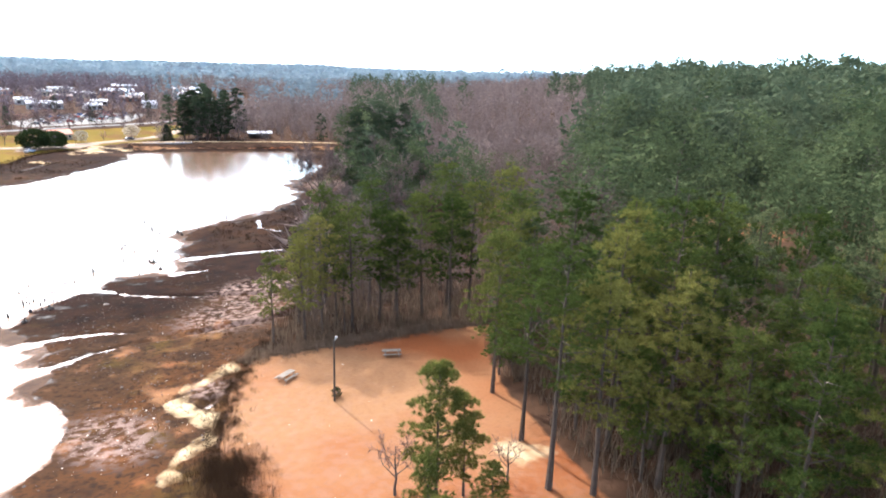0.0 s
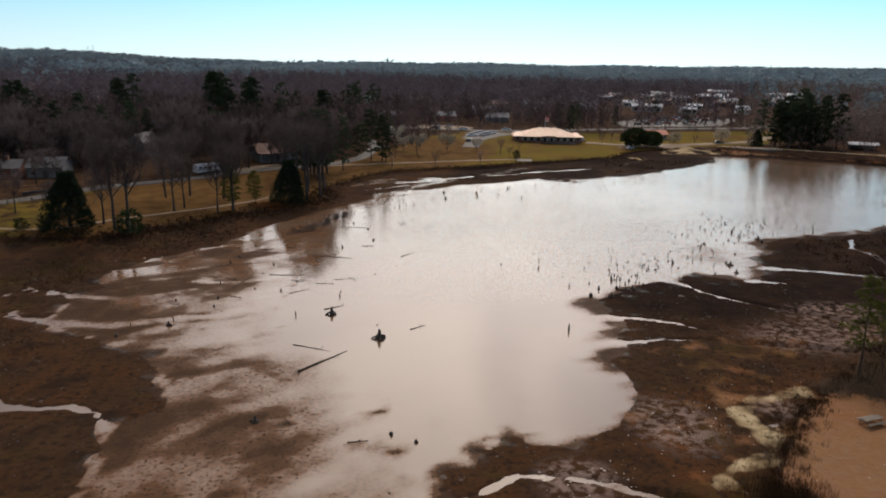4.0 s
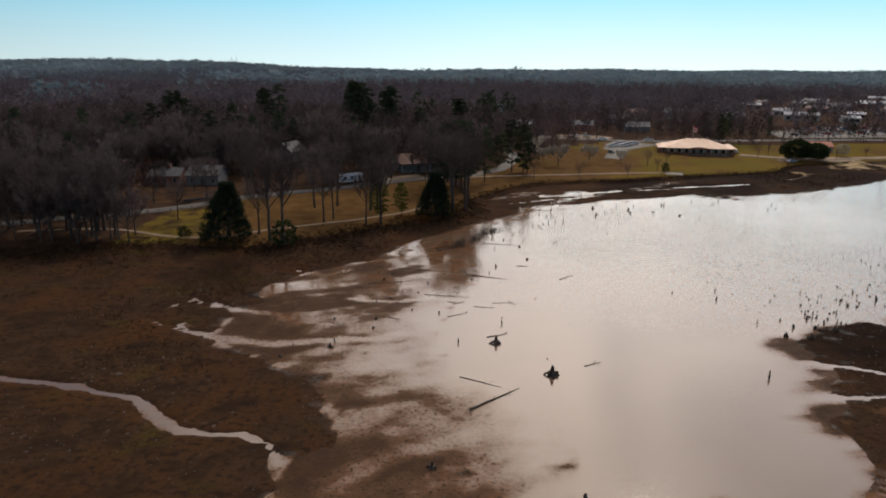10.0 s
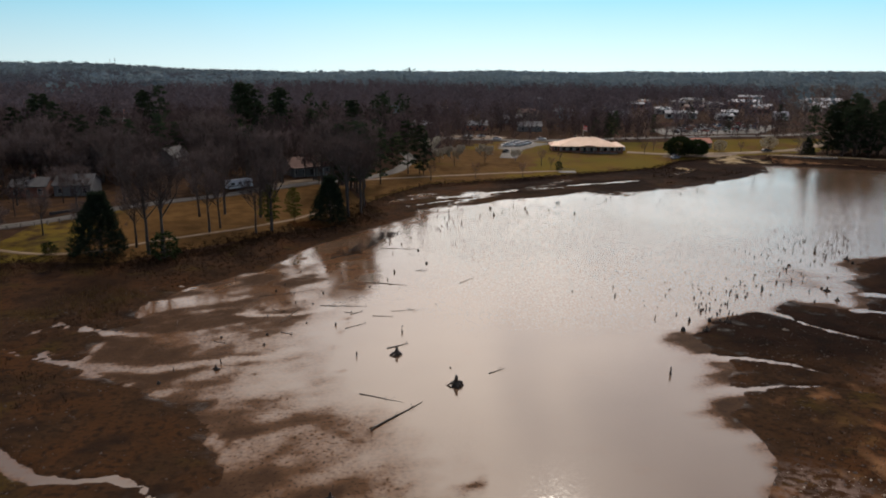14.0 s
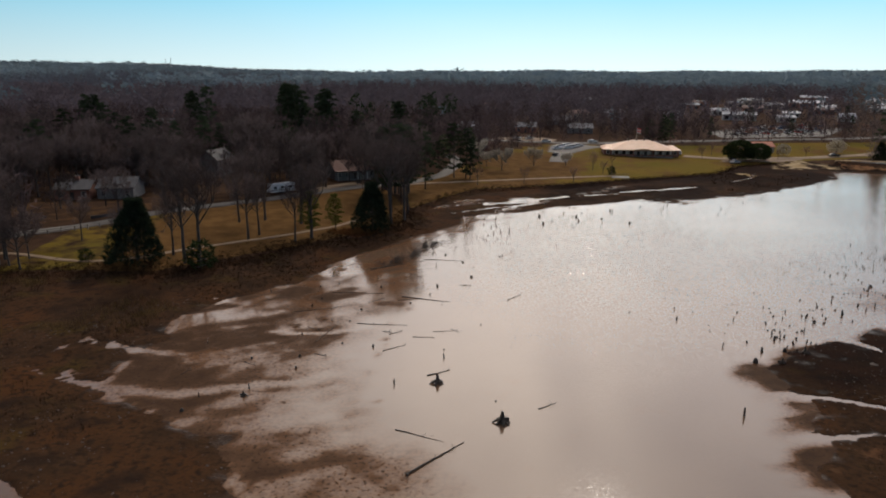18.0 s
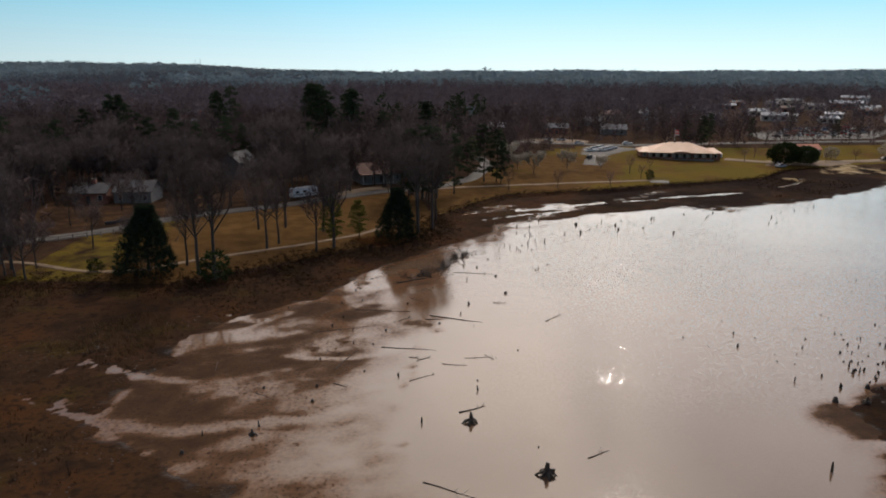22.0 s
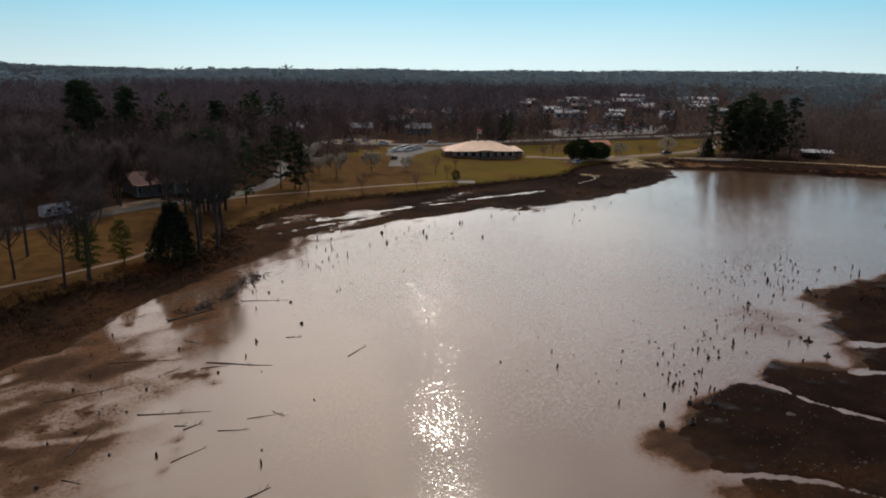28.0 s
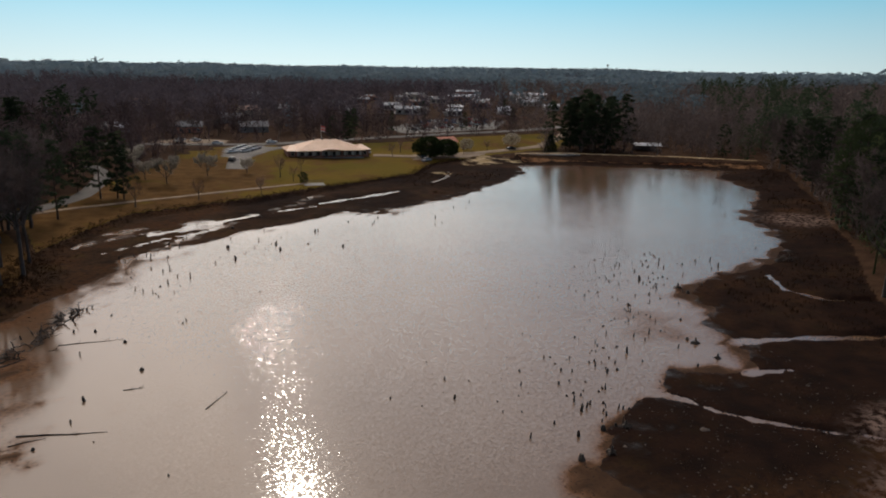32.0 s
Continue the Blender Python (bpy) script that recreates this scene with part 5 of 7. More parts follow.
def wood_belts():
    for ring, (near, far, step, count, tall) in enumerate(((95, 430, 7.2, 76, 16.5), (430, 900, 10.5, 36, 17), (900, 2000, 20.0, 22, 19), (2000, 4600, 42.0, 18, 17))):
        lim = far
        X, Y, r = scatter(-lim * 0.75, -60 if ring < 3 else -300, lim, lim, step, 20 + ring)
        ok = wedge(X, Y, near, far)
        if ring == 0:
            near_zone = (X < 150) & (X > 64) & (Y < 95) & (Y > -45) & (np.hypot(X - 10, Y + 9) < 88)
            left_zone = (X < 30) & (Y > 150) & (Y < 260)
            ok &= ~near_zone & ~(left_zone & (r.uniform(0, 1, X.size) < 0.62))
        X, Y = X[ok], Y[ok]
        broad = (1.0, 1.1, 1.5, 2.9)[ring]
        stand = fractal(X, Y, 130.0 if ring < 2 else 420.0, 40, 3)
        rightish = smooth(-10, 90, (X - 100) * 0.72 - (Y - 150) * 0.69) * smooth(1500, 400, np.hypot(X, Y))
        pine = stand + r.uniform(-0.16, 0.16, X.size) > (0.46, 0.3, 0.5, 0.6)[ring] + 0.6 * (rightish < 0.3) * (ring < 2) * (np.degrees(np.arctan2(X, Y)) > 3) * (np.degrees(np.arctan2(X, Y)) < 27) - 0.54 * rightish + 0.16 * rightish * (np.abs(np.degrees(np.arctan2(X - 10, Y + 9)) - 54) < 11) - 0.5 * rightish * (np.degrees(np.arctan2(X - 10, Y + 9)) > 63) + 0.34 * rightish * smooth(85, 140, Y) - 0.5 * (ring == 2) - 1.3 * (ring == 3) - 0.3 * rightish * smooth(50, 15, poly_distance(RIM, X, Y)[0])
        tall_v = np.full(X.size, float(tall)) * (1 + 0.42 * rightish * smooth(58, 74, np.degrees(np.arctan2(X, Y)))) * (1 + 0.25 * fractal(X, Y, 60.0, 50, 2))
        # right-hand pines take brighter needles: the light on them is in the colour
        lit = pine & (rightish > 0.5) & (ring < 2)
        if ring == 0:
            close = np.hypot(X - 10, Y + 9) < 185
            thin = r.uniform(0, 1, X.size) < 0.62
            for some, kind, mat, label in ((lit & close, "pine", "dark_needles", "green pine woods beyond the beach"), (~(pine | lit) & (rightish > 0.5) & close, "bare", "rust_bare", "leafless woods flushed with pinkish buds")):
                batch = r.randint(0, 4, X.size)   # neighbours differ in tone
                for k in range(4 if kind == "pine" else 1):
                    w = some & thin & ((batch == k) | (kind == "bare"))
                    far_woods("pine_woods" if kind == "pine" else "rust_woods", X[w], Y[w], tall_v[w] * (1.12 if kind == "pine" else 0.88), kind, 1050 if kind == "pine" else 620, M[mat], label, 95 + k)
            keep = ~(((rightish > 0.5)) & close)
            X, Y, pine, lit, tall_v, rightish = X[keep], Y[keep], pine[keep], lit[keep], tall_v[keep], rightish[keep]
        if lit.any():
            far_woods("pine_woods", X[lit], Y[lit], tall_v[lit] * 1.12, "pine", 230 if ring == 0 else 90, M["lit_hill_pine"], "green pine woods beyond the beach", 90 + ring)
        pine &= ~lit
        # beyond the first ring the leaf colours carry the haze of distance
        far_woods("pine_woods", X[pine], Y[pine], tall_v[pine] * 1.12, "pine", count, M["far_pine" if ring < 1 else "hazed_ridge_pine"], "distant green pine woods", 60 + ring, broad)
        rust = ~(pine | lit) & ((rightish > 0.5) | (np.degrees(np.arctan2(X, Y)) > 31)) & (ring < 2)
        dull = ~(pine | lit | rust)
        if rust.any():
            far_woods("rust_woods", X[rust], Y[rust], tall_v[rust] * 0.85, "bare", count, M["rust_bare"], "leafless woods flushed with pinkish buds", 80 + ring)
        far_woods("bare_woods", X[dull], Y[dull], tall_v[dull] * 0.9, "bare", count, M[("far_bare", "hazy_bare", "hazed_ridge_bare", "hazed_ridge_bare")[ring]], "distant leafless brown woods", 70 + ring, broad)




# ---- buildings ----
def hip(build, x0, y0, x1, y1, z0, rise, over=0.6, inset=None):
    """A hip roof with an eave of some thickness."""
    x0, y0, x1, y1 = x0 - over, y0 - over, x1 + over, y1 + over
    k = (y1 - y0) / 2 if inset is None else inset
    ym = (y0 + y1) / 2
    vs = [(x0, y0, z0 - 0.22), (x1, y0, z0 - 0.22), (x1, y1, z0 - 0.22), (x0, y1, z0 - 0.22), (x0, y0, z0), (x1, y0, z0), (x1, y1, z0), (x0, y1, z0),
          (x0 + k, ym, z0 + rise), (x1 - k, ym, z0 + rise)]
    return build.add(vs, [(3, 2, 1, 0), (0, 1, 5, 4), (1, 2, 6, 5), (2, 3, 7, 6), (3, 0, 4, 7), (4, 5, 9, 8), (5, 6, 9), (6, 7, 8, 9), (7, 4, 8)])


def gable(build, x0, y0, x1, y1, z0, rise, over=0.4, thick=0.18):
    """A gable roof with its ridge along x, of two slabs."""
    ym, x0, x1 = (y0 + y1) / 2, x0 - over, x1 + over
    drop = rise * over / ((y1 - y0) / 2)
    vs = []
    for x in (x0, x1):
        vs += [(x, y0 - over, z0 - drop), (x, ym, z0 + rise), (x, y1 + over, z0 - drop), (x, y0 - over, z0 - drop + thick), (x, ym, z0 + rise + thick), (x, y1 + over, z0 - drop + thick)]
    return build.add(vs, [(3, 4, 10, 9), (4, 5, 11, 10), (0, 6, 7, 1), (1, 7, 8, 2), (0, 3, 9, 6), (2, 8, 11, 5), (0, 1, 4, 3), (1, 2, 5, 4), (6, 9, 10, 7), (7, 10, 11, 8)])


def gable_wall(build, x0, y0, x1, y1, z0, z1, rise):
    ym = (y0 + y1) / 2
    vs = [(x, y, z) for x in (x0, x1) for y, z in ((y0, z0), (y1, z0), (y1, z1), (ym, z1 + rise), (y0, z1))]
    return build.add(vs, [(0, 1, 2, 3, 4), (9, 8, 7, 6, 5), (0, 4, 9, 5), (1, 6, 7, 2), (4, 3, 8, 9), (3, 2, 7, 8), (0, 5, 6, 1)])


def window_part(parent, x, y, z, w, h, frame_mat, depth=0.09):
    """A window on a front wall (facing -y) with a frame and a pane."""
    b = Build()
    for x0, z0, x1, z1 in ((x - w / 2 - 0.09, z - 0.09, x + w / 2 + 0.09, z), (x - w / 2 - 0.09, z + h, x + w / 2 + 0.09, z + h + 0.09),
                           (x - w / 2 - 0.09, z, x - w / 2, z + h), (x + w / 2, z, x + w / 2 + 0.09, z + h), (x - w / 2, z + h / 2 - 0.03, x + w / 2, z + h / 2 + 0.03)):
        b.box(x0, y - depth, z0, x1, y + 0.03, z1)
    win = part("window", b, frame_mat, parent)
    part("pane", Build().box(x - w / 2, y - 0.03, z, x + w / 2, y + 0.02, z + h), M["glass"], win)
    return win


def pavilion():
    x, y, turn = 94.5, 309.0, -9.0
    z = height_at(x, y) - 0.1
    ob = thing("community_hall", x, y, z, turn, "long white community hall with a tan metal hip roof", "building")
    part("wall", Build().box(-12, -7, -0.3, 12, 9, 2.75), M["white_wall"], ob)
    part("brick_base", Build().box(-12.04, -7.04, -0.3, 12.04, 9.04, 0.72), M["brick_wall"], ob, "dark brick base of the wall")
    for s in (-1, 1):
        part("side_wing", Build().box(s * 12 if s > 0 else -15.2, -5.5, -0.3, 15.2 if s > 0 else -12, 7, 2.55), M["brick_wall"], ob, "brick side wing")
        b = Build()
        hip(b, *((11.2, -5.5, 15.2, 7) if s > 0 else (-15.2, -5.5, -11.2, 7)), 2.62, 1.4, 0.7, 2.2)
        part("wing_roof", b, M["tan_roof"], ob)
    b = Build()
    hip(b, -12, -8.4, 12, 9, 2.8, 3.3, 0.9, 9.0)
    roof = part("roof", b, M["tan_roof"], ob, "broad tan metal hip roof")
    for k in range(33):
        u = -12.4 + k * 0.775
        half = max(0.0, min(1.0, (12.9 - abs(u)) / 9.0))
        part("seam", Build().add([(u - 0.025, -9.28, 2.81), (u + 0.025, -9.28, 2.81), (u + 0.025, -9.28 + 9.6 * half, 2.81 + 3.3 * half), (u - 0.025, -9.28 + 9.6 * half, 2.81 + 3.3 * half),
                                  (u, -9.28, 2.89), (u, -9.28 + 9.6 * half, 2.89 + 3.3 * half)], [(0, 4, 5, 3), (4, 1, 2, 5), (0, 1, 4), (2, 3, 5)]), M["tan_roof"], roof)
    arch = [(-4.2 + 0.84 * k, 2.62 + 0.75 * math.sin(math.pi * k / 10) ** 0.8) for k in range(11)]
    b = Build()
    b.add([(x, y, z + dz) for y, dz in ((-10.6, 0), (-6.2, 0), (-10.6, 0.16), (-6.2, 0.16)) for x, z in arch],
          [(k + o, k + 1 + o, k + 12 + o, k + 11 + o) for o in (0, 22) for k in range(10)] + [(k, k + 22, k + 23, k + 1) for k in range(10)])
    part("porch_roof", b, M["tan_roof"], ob, "low curved tan porch roof")
    for u in (-3.9, 3.9):
        part("porch_column", Build().box(u - 0.2, -10.4, -0.2, u + 0.2, -10.0, 2.64), M["brick_wall"], ob)
    for u in (-4.8, -1.6, 1.6, 4.8):
        part("roof_vent", Build().box(u - 0.28, -0.2, 5.7, u + 0.28, 0.6, 6.6), M["dark_trim"], roof)
    part("porch_floor", Build().box(-12.4, -8.9, -0.3, 12.4, -7, 0.12), M["concrete"], ob)
    for k in range(9):
        part("post", Build().box(-11.8 + k * 2.95, -8.7, 0.1, -11.6 + k * 2.95, -8.5, 2.62), M["dark_trim"], ob)
    part("rail", Build().box(-11.8, -8.64, 0.85, 11.8, -8.56, 0.95), M["dark_trim"], ob)
    for k in range(8):
        if k in (3, 4):
            d = part("door", Build().box(-10.9 + k * 2.95, -7.1, 0.1, -9.7 + k * 2.95, -6.98, 2.2), M["dark_trim"], ob)
            part("pane", Build().box(-10.7 + k * 2.95, -7.13, 1.0, -9.9 + k * 2.95, -7.09, 2.0), M["glass"], d)
        else:
            window_part(ob, -10.3 + k * 2.95, -7.0, 0.8, 1.3, 1.35, M["dark_trim"])
    for s in (-1, 1):
        window_part(ob, s * 13.6, -5.5, 0.8, 1.2, 1.3, M["white_wall"])


pavilion()


def flagpole(x, y, tall):
    ob = thing("flagpole", x, y, height_at(x, y) - 0.1, 20, "tall steel flagpole with a red and white flag", "flagpole")
    part("pole", Build().line([(0, 0, 0), (0, 0, tall * 0.5), (0, 0, tall)], [0.11, 0.09, 0.05], 8), M["steel"], ob)
    part("ball", Build().tube((0, 0, tall), (0, 0, tall + 0.22), 0.12, 0.05, 6), M["steel"], ob)
    for k, m in enumerate((M["flag_red"], M["white_wall"], M["flag_red"], M["white_wall"])):
        z = tall - 0.4 - k * 0.55
        b = Build()
        for i in range(4):
            w0, w1 = 0.14 * math.sin(i * 1.9), 0.14 * math.sin((i + 1) * 1.9)
            b.add([(0.06 + i * 0.55, w0 - 0.02, z - 0.12 * i - 0.55), (0.61 + i * 0.55, w1 - 0.02, z - 0.12 * (i + 1) - 0.55), (0.61 + i * 0.55, w1 - 0.02, z - 0.12 * (i + 1)), (0.06 + i * 0.55, w0 - 0.02, z - 0.12 * i),
                   (0.06 + i * 0.55, w0 + 0.02, z - 0.12 * i - 0.55), (0.61 + i * 0.55, w1 + 0.02, z - 0.12 * (i + 1) - 0.55), (0.61 + i * 0.55, w1 + 0.02, z - 0.12 * (i + 1)), (0.06 + i * 0.55, w0 + 0.02, z - 0.12 * i)],
                  [(0, 1, 2, 3), (7, 6, 5, 4), (0, 4, 5, 1), (3, 2, 6, 7)])
        part("flag_stripe", b, m, ob)


flagpole(97.5, 324, 10.0)


def house(x, y, turn, w, d, tall, rise, wall, roof, label, porch=False, chimney=False, name="house", sides=3):
    ob = thing(name, x, y, height_at(x, y) - 0.15, turn, label, "house", "houses round the lake")
    part("wall", gable_wall(Build(), -w / 2, -d / 2, w / 2, d / 2, -0.4, tall, rise), wall, ob)
    rf = part("roof", gable(Build(), -w / 2, -d / 2, w / 2, d / 2, tall, rise), roof, ob)
    storeys = 2 if tall > 4.5 else 1
    for s in range(storeys):
        for k in range(sides):
            u = -w / 2 + w * (k + 0.5) / sides
            if s == 0 and k == sides // 2:
                dr = part("door", Build().box(u - 0.5, -d / 2 - 0.06, 0.1, u + 0.5, -d / 2 + 0.02, 2.15), M["dark_trim"], ob)
                part("handle", Build().box(u + 0.36, -d / 2 - 0.12, 1.0, u + 0.42, -d / 2 - 0.05, 1.1), M["steel"], dr)
            else:
                window_part(ob, u, -d / 2, 0.95 + 2.8 * s, 1.0, 1.25, M["white_wall"])
    if porch:
        part("porch_roof", Build().box(-w / 2, -d / 2 - 2.2, tall - 0.35, w / 2, -d / 2, tall - 0.15), roof, ob)
        part("porch_floor", Build().box(-w / 2, -d / 2 - 2.2, -0.3, w / 2, -d / 2, 0.15), M["concrete"], ob)
        for k in range(5):
            u = -w / 2 + 0.3 + (w - 0.6) * k / 4
            part("column", Build().tube((u, -d / 2 - 2.0, 0.15), (u, -d / 2 - 2.0, tall - 0.35), 0.17, 0.14, 8), M["white_wall"], ob)
    if chimney:
        ch = part("chimney", Build().box(-0.2, -0.5, tall + rise * 0.3, 0.9, 0.4, tall + rise + 1.1), M["brick_wall"], rf)
        part("cap", Build().box(-0.28, -0.58, tall + rise + 1.1, 0.98, 0.48, tall + rise + 1.24), M["dark_trim"], ch)
    return ob


house(-91.5, 205, 4, 9, 8, 2.9, 1.9, M["brick_wall"], M["slate_roof"], "low brick house with a dark shingle roof behind bare trees", chimney=True)
house(-80.5, 206.5, 2, 9.5, 8.5, 3.1, 2.3, M["grey_siding"], M["slate_roof"], "low pale grey house with a dark shingle roof", chimney=False)
house(-66, 248, 70, 9, 7, 5.4, 2.8, M["grey_siding"], M["slate_roof"], "tall pale grey gabled house behind bare trees")
house(-21.5, 245, 28, 14, 8, 3.3, 2.6, M["grey_siding"], M["brown_roof"], "long grey house with white porch columns and a brown roof", porch=True, chimney=True, sides=5)
HOUSES = [(-110, 262, 10), (-45, 300, 50), (-90, 330, -20), (-14, 330, 15), (20, 395, 30), (59.8, 403, -10), (104.5, 476, 25), (88, 452, -15), (-60, 420, 40), (-130, 380, 5), (10, 470, -30),
          (140, 520, 10), (-20, 560, 25), (-170, 500, -10), (60, 600, 15), (150, 640, 0), (-90, 640, 30), (-15, 385, 70)]
for k, (x, y, turn) in enumerate(HOUSES):
    tone = ((M["grey_siding"], M["slate_roof"]), (M["brick_wall"], M["grey_roof"]), (M["tan_wall"], M["brown_roof"]), (M["grey_siding"], M["grey_roof"]))[k % 4]
    house(x, y, turn, 10 + k % 4 * 1.5, 8, 3.2 + (k % 3 == 0) * 2.4, 2.2, *tone,
          ("grey house with a dark roof among bare trees", "brick house with a grey roof among trees", "tan house with a brown roof among trees", "grey house with a grey roof among trees")[k % 4])
house(152.5, 321, 5, 9, 6.5, 2.7, 1.7, M["tan_wall"], M["red_roof"], "small park shelter with a bright red-orange roof", name="park_shelter")
CLEAR += [(x, y, 9) for x, y, _ in HOUSES] + [(48, 372, 13), (66, 372, 13), (84, 370, 13), (100, 372, 11), (58, 390, 11), (88, 392, 11), (30, 400, 10)]
house(89, 399, -8, 13, 9, 3.0, 2.2, M["grey_siding"], M["grey_roof"], "low grey house with a pale roof beside the street")
house(29, 409, 15, 9, 8, 3.0, 2.0, M["grey_siding"], M["white_roof"], "small grey house with a pale roof among trees")


def hall(x, y, turn, w, d, tall, wall, roof, label, bays):
    """A town building with a low metal roof, window bays and roof plant."""
    ob = thing("shop_building", x, y, height_at(x, y) - 0.2, turn, label, "building", "buildings of the town")
    part("wall", Build().box(-w / 2, -d / 2, -0.5, w / 2, d / 2, tall), wall, ob)
    part("gable_wall", gable_wall(Build(), -w / 2 + 0.05, -d / 2 + 0.05, w / 2 - 0.05, d / 2 - 0.05, tall, tall + 0.1, d * 0.13), wall, ob)
    part("roof", gable(Build(), -w / 2, -d / 2, w / 2, d / 2, tall + 0.1, d * 0.13, 0.5, 0.25), roof, ob)
    for k in range(2):
        part("roof_unit", Build().box(-w / 4 + k * w / 3, -d / 4 - 1, tall + 0.2, -w / 4 + 2 + k * w / 3, -d / 4 + 1, tall + d * 0.065 + 1.2), M["steel"], ob)
    for k in range(bays):
        u = -w / 2 + w * (k + 0.5) / bays
        window_part(ob, u, -d / 2, 0.8, min(2.2, w / bays * 0.6), 1.7, M["dark_trim"])
    part("awning", Build().box(-w / 2 + 0.5, -d / 2 - 1.6, 2.9, w / 2 - 0.5, -d / 2 - 0.01, 3.1), M["dark_trim"], ob)


TOWN_HALLS = [(218, 490, 20, 12, 4, -20), (337, 623, 26, 15, 4.5, -25), (294, 596, 17, 13, 4, -25), (303, 537, 14, 10, 4, -30), (422, 640, 34, 14, 5, -30), (222, 530, 12, 10, 4, -15),
              (226, 600, 13, 10, 4, -15), (190, 560, 11, 9, 4, -10), (260, 560, 14, 10, 4, -20), (365, 560, 18, 12, 4, -30), (330, 580, 13, 9, 4, -20), (395, 600, 17, 11, 4, -35),
              (300, 650, 20, 12, 5, -25), (250, 640, 13, 10, 4, -15), (175, 495, 11, 9, 4, -10), (345, 500, 11, 9, 4, -25)]
TOWN_HALLS += [(380, 690, 22, 12, 5, -25), (692, 695, 34, 18, 6, -45), (655, 690, 17, 11, 4.5, -45), (262, 505, 10, 8, 3.5, -25), (240, 470, 10, 8, 3.5, -10), (318, 560, 11, 8, 3.5, -30), (275, 625, 11, 9, 4, -20)]
for k, (x, y, w, d, tall, turn) in enumerate(TOWN_HALLS):
    wall, roof, label = ((M["white_wall"], M["white_roof"], "white town building with a low pale roof"), (M["brick_wall"], M["white_roof"], "red brick town building with a low pale roof"),
                         (M["tan_wall"], M["grey_roof"], "tan town building with a low grey roof"), (M["brick_wall"], M["brown_roof"], "red brick shop with a low brown roof"),
                         (M["white_wall"], M["white_roof"], "white warehouse with a pale metal roof"))[k % 5]
    hall(x, y, turn, w * 1.05, d * 1.0, tall * 0.9, wall, roof, label, 3 + int(w > 14))
house(279, 467, -20, 9, 8, 3, 2.6, M["white_wall"], M["white_roof"], "small white house with a bright metal roof")


def dam_house():
    x, y = 230, 279
    ob = thing("pump_house", x, y, height_at(x, y) - 0.2, -28, "low open shed with a white metal roof behind the dam", "shed")
    b = Build()
    for u in (-5, -1.7, 1.7, 5):
        for v in (-2.2, 2.2):
            part("post", Build().box(u - 0.09, v - 0.09, -0.4, u + 0.09, v + 0.09, 2.5), M["dark_trim"], ob)
    part("back_wall", Build().box(-5, 2.25, -0.3, 5, 2.4, 2.5), M["dark_trim"], ob)
    part("roof", gable(b, -5.6, -2.9, 5.6, 2.9, 2.5, 0.85), M["white_roof"], ob, "bright white metal roof")


dam_house()


def spillway():
    x, y = 180, 279
    ob = thing("spillway", x, y, 0.0, -25, "grey concrete spillway wall with a walkway rail at the dam", "spillway")
    ob.scale = (1, 1, 0.7)
    part("wall", Build().box(-10, -1.2, -0.6, 10, 1.2, 3.4), M["concrete"], ob)
    part("apron", Build().add([(-10, -1.19, 1.6), (10, -1.19, 1.6), (11, -8, -0.4), (-11, -8, -0.4), (-10, -1.19, -0.6), (10, -1.19, -0.6), (11, -8, -0.7), (-11, -8, -0.7)],
                              [(0, 3, 2, 1), (4, 5, 6, 7), (3, 7, 6, 2), (0, 4, 7, 3), (1, 2, 6, 5)]), M["concrete"], ob)
    part("deck", Build().box(-10.5, -1.5, 3.4, 10.5, 1.5, 3.65), M["concrete"], ob)
    for k in range(8):
        part("post", Build().tube((-10 + k * 2.86, -1.3, 3.65), (-10 + k * 2.86, -1.3, 4.7), 0.05, 0.05, 6), M["steel"], ob)
    for z in (4.15, 4.66):
        part("rail", Build().tube((-10.2, -1.3, z), (10.2, -1.3, z), 0.035, 0.035, 6), M["steel"], ob)
    for k in range(3):
        part("gate", Build().box(-6 + k * 5, -1.3, 0.3, -3.6 + k * 5, -1.21, 2.6), M["dark_trim"], ob)


spillway()


def boat_ramp():
    x, y = 70.5, 252
    z = height_at(x, y)
    ob = thing("viewing_deck", x, y, z - 0.25, -12, "grey lakeside deck with a small post and rail", "deck")
    ob.scale = (0.5, 0.7, 0.8)
    part("slab", Build().box(-6, -3, 0.0, 6, 3, 0.5, taper=0.06), M["concrete"], ob)
    part("ramp", Build().add([(-5.5, -3.0, 0.45), (5.5, -3.0, 0.45), (7, -7, -0.9), (-7, -7, -0.9), (-5.5, -3, -0.2), (5.5, -3, -0.2)], [(0, 3, 2, 1), (0, 4, 3), (1, 2, 5), (4, 5, 2, 3)]), M["concrete"], ob)
    for k in range(6):
        part("post", Build().box(-5.8 + k * 2.3, 2.75, 0.5, -5.65 + k * 2.3, 2.9, 1.5), M["weathered_boards"], ob)
    part("rail", Build().box(-5.9, 2.77, 1.4, 5.9, 2.88, 1.52), M["weathered_boards"], ob)


boat_ramp()


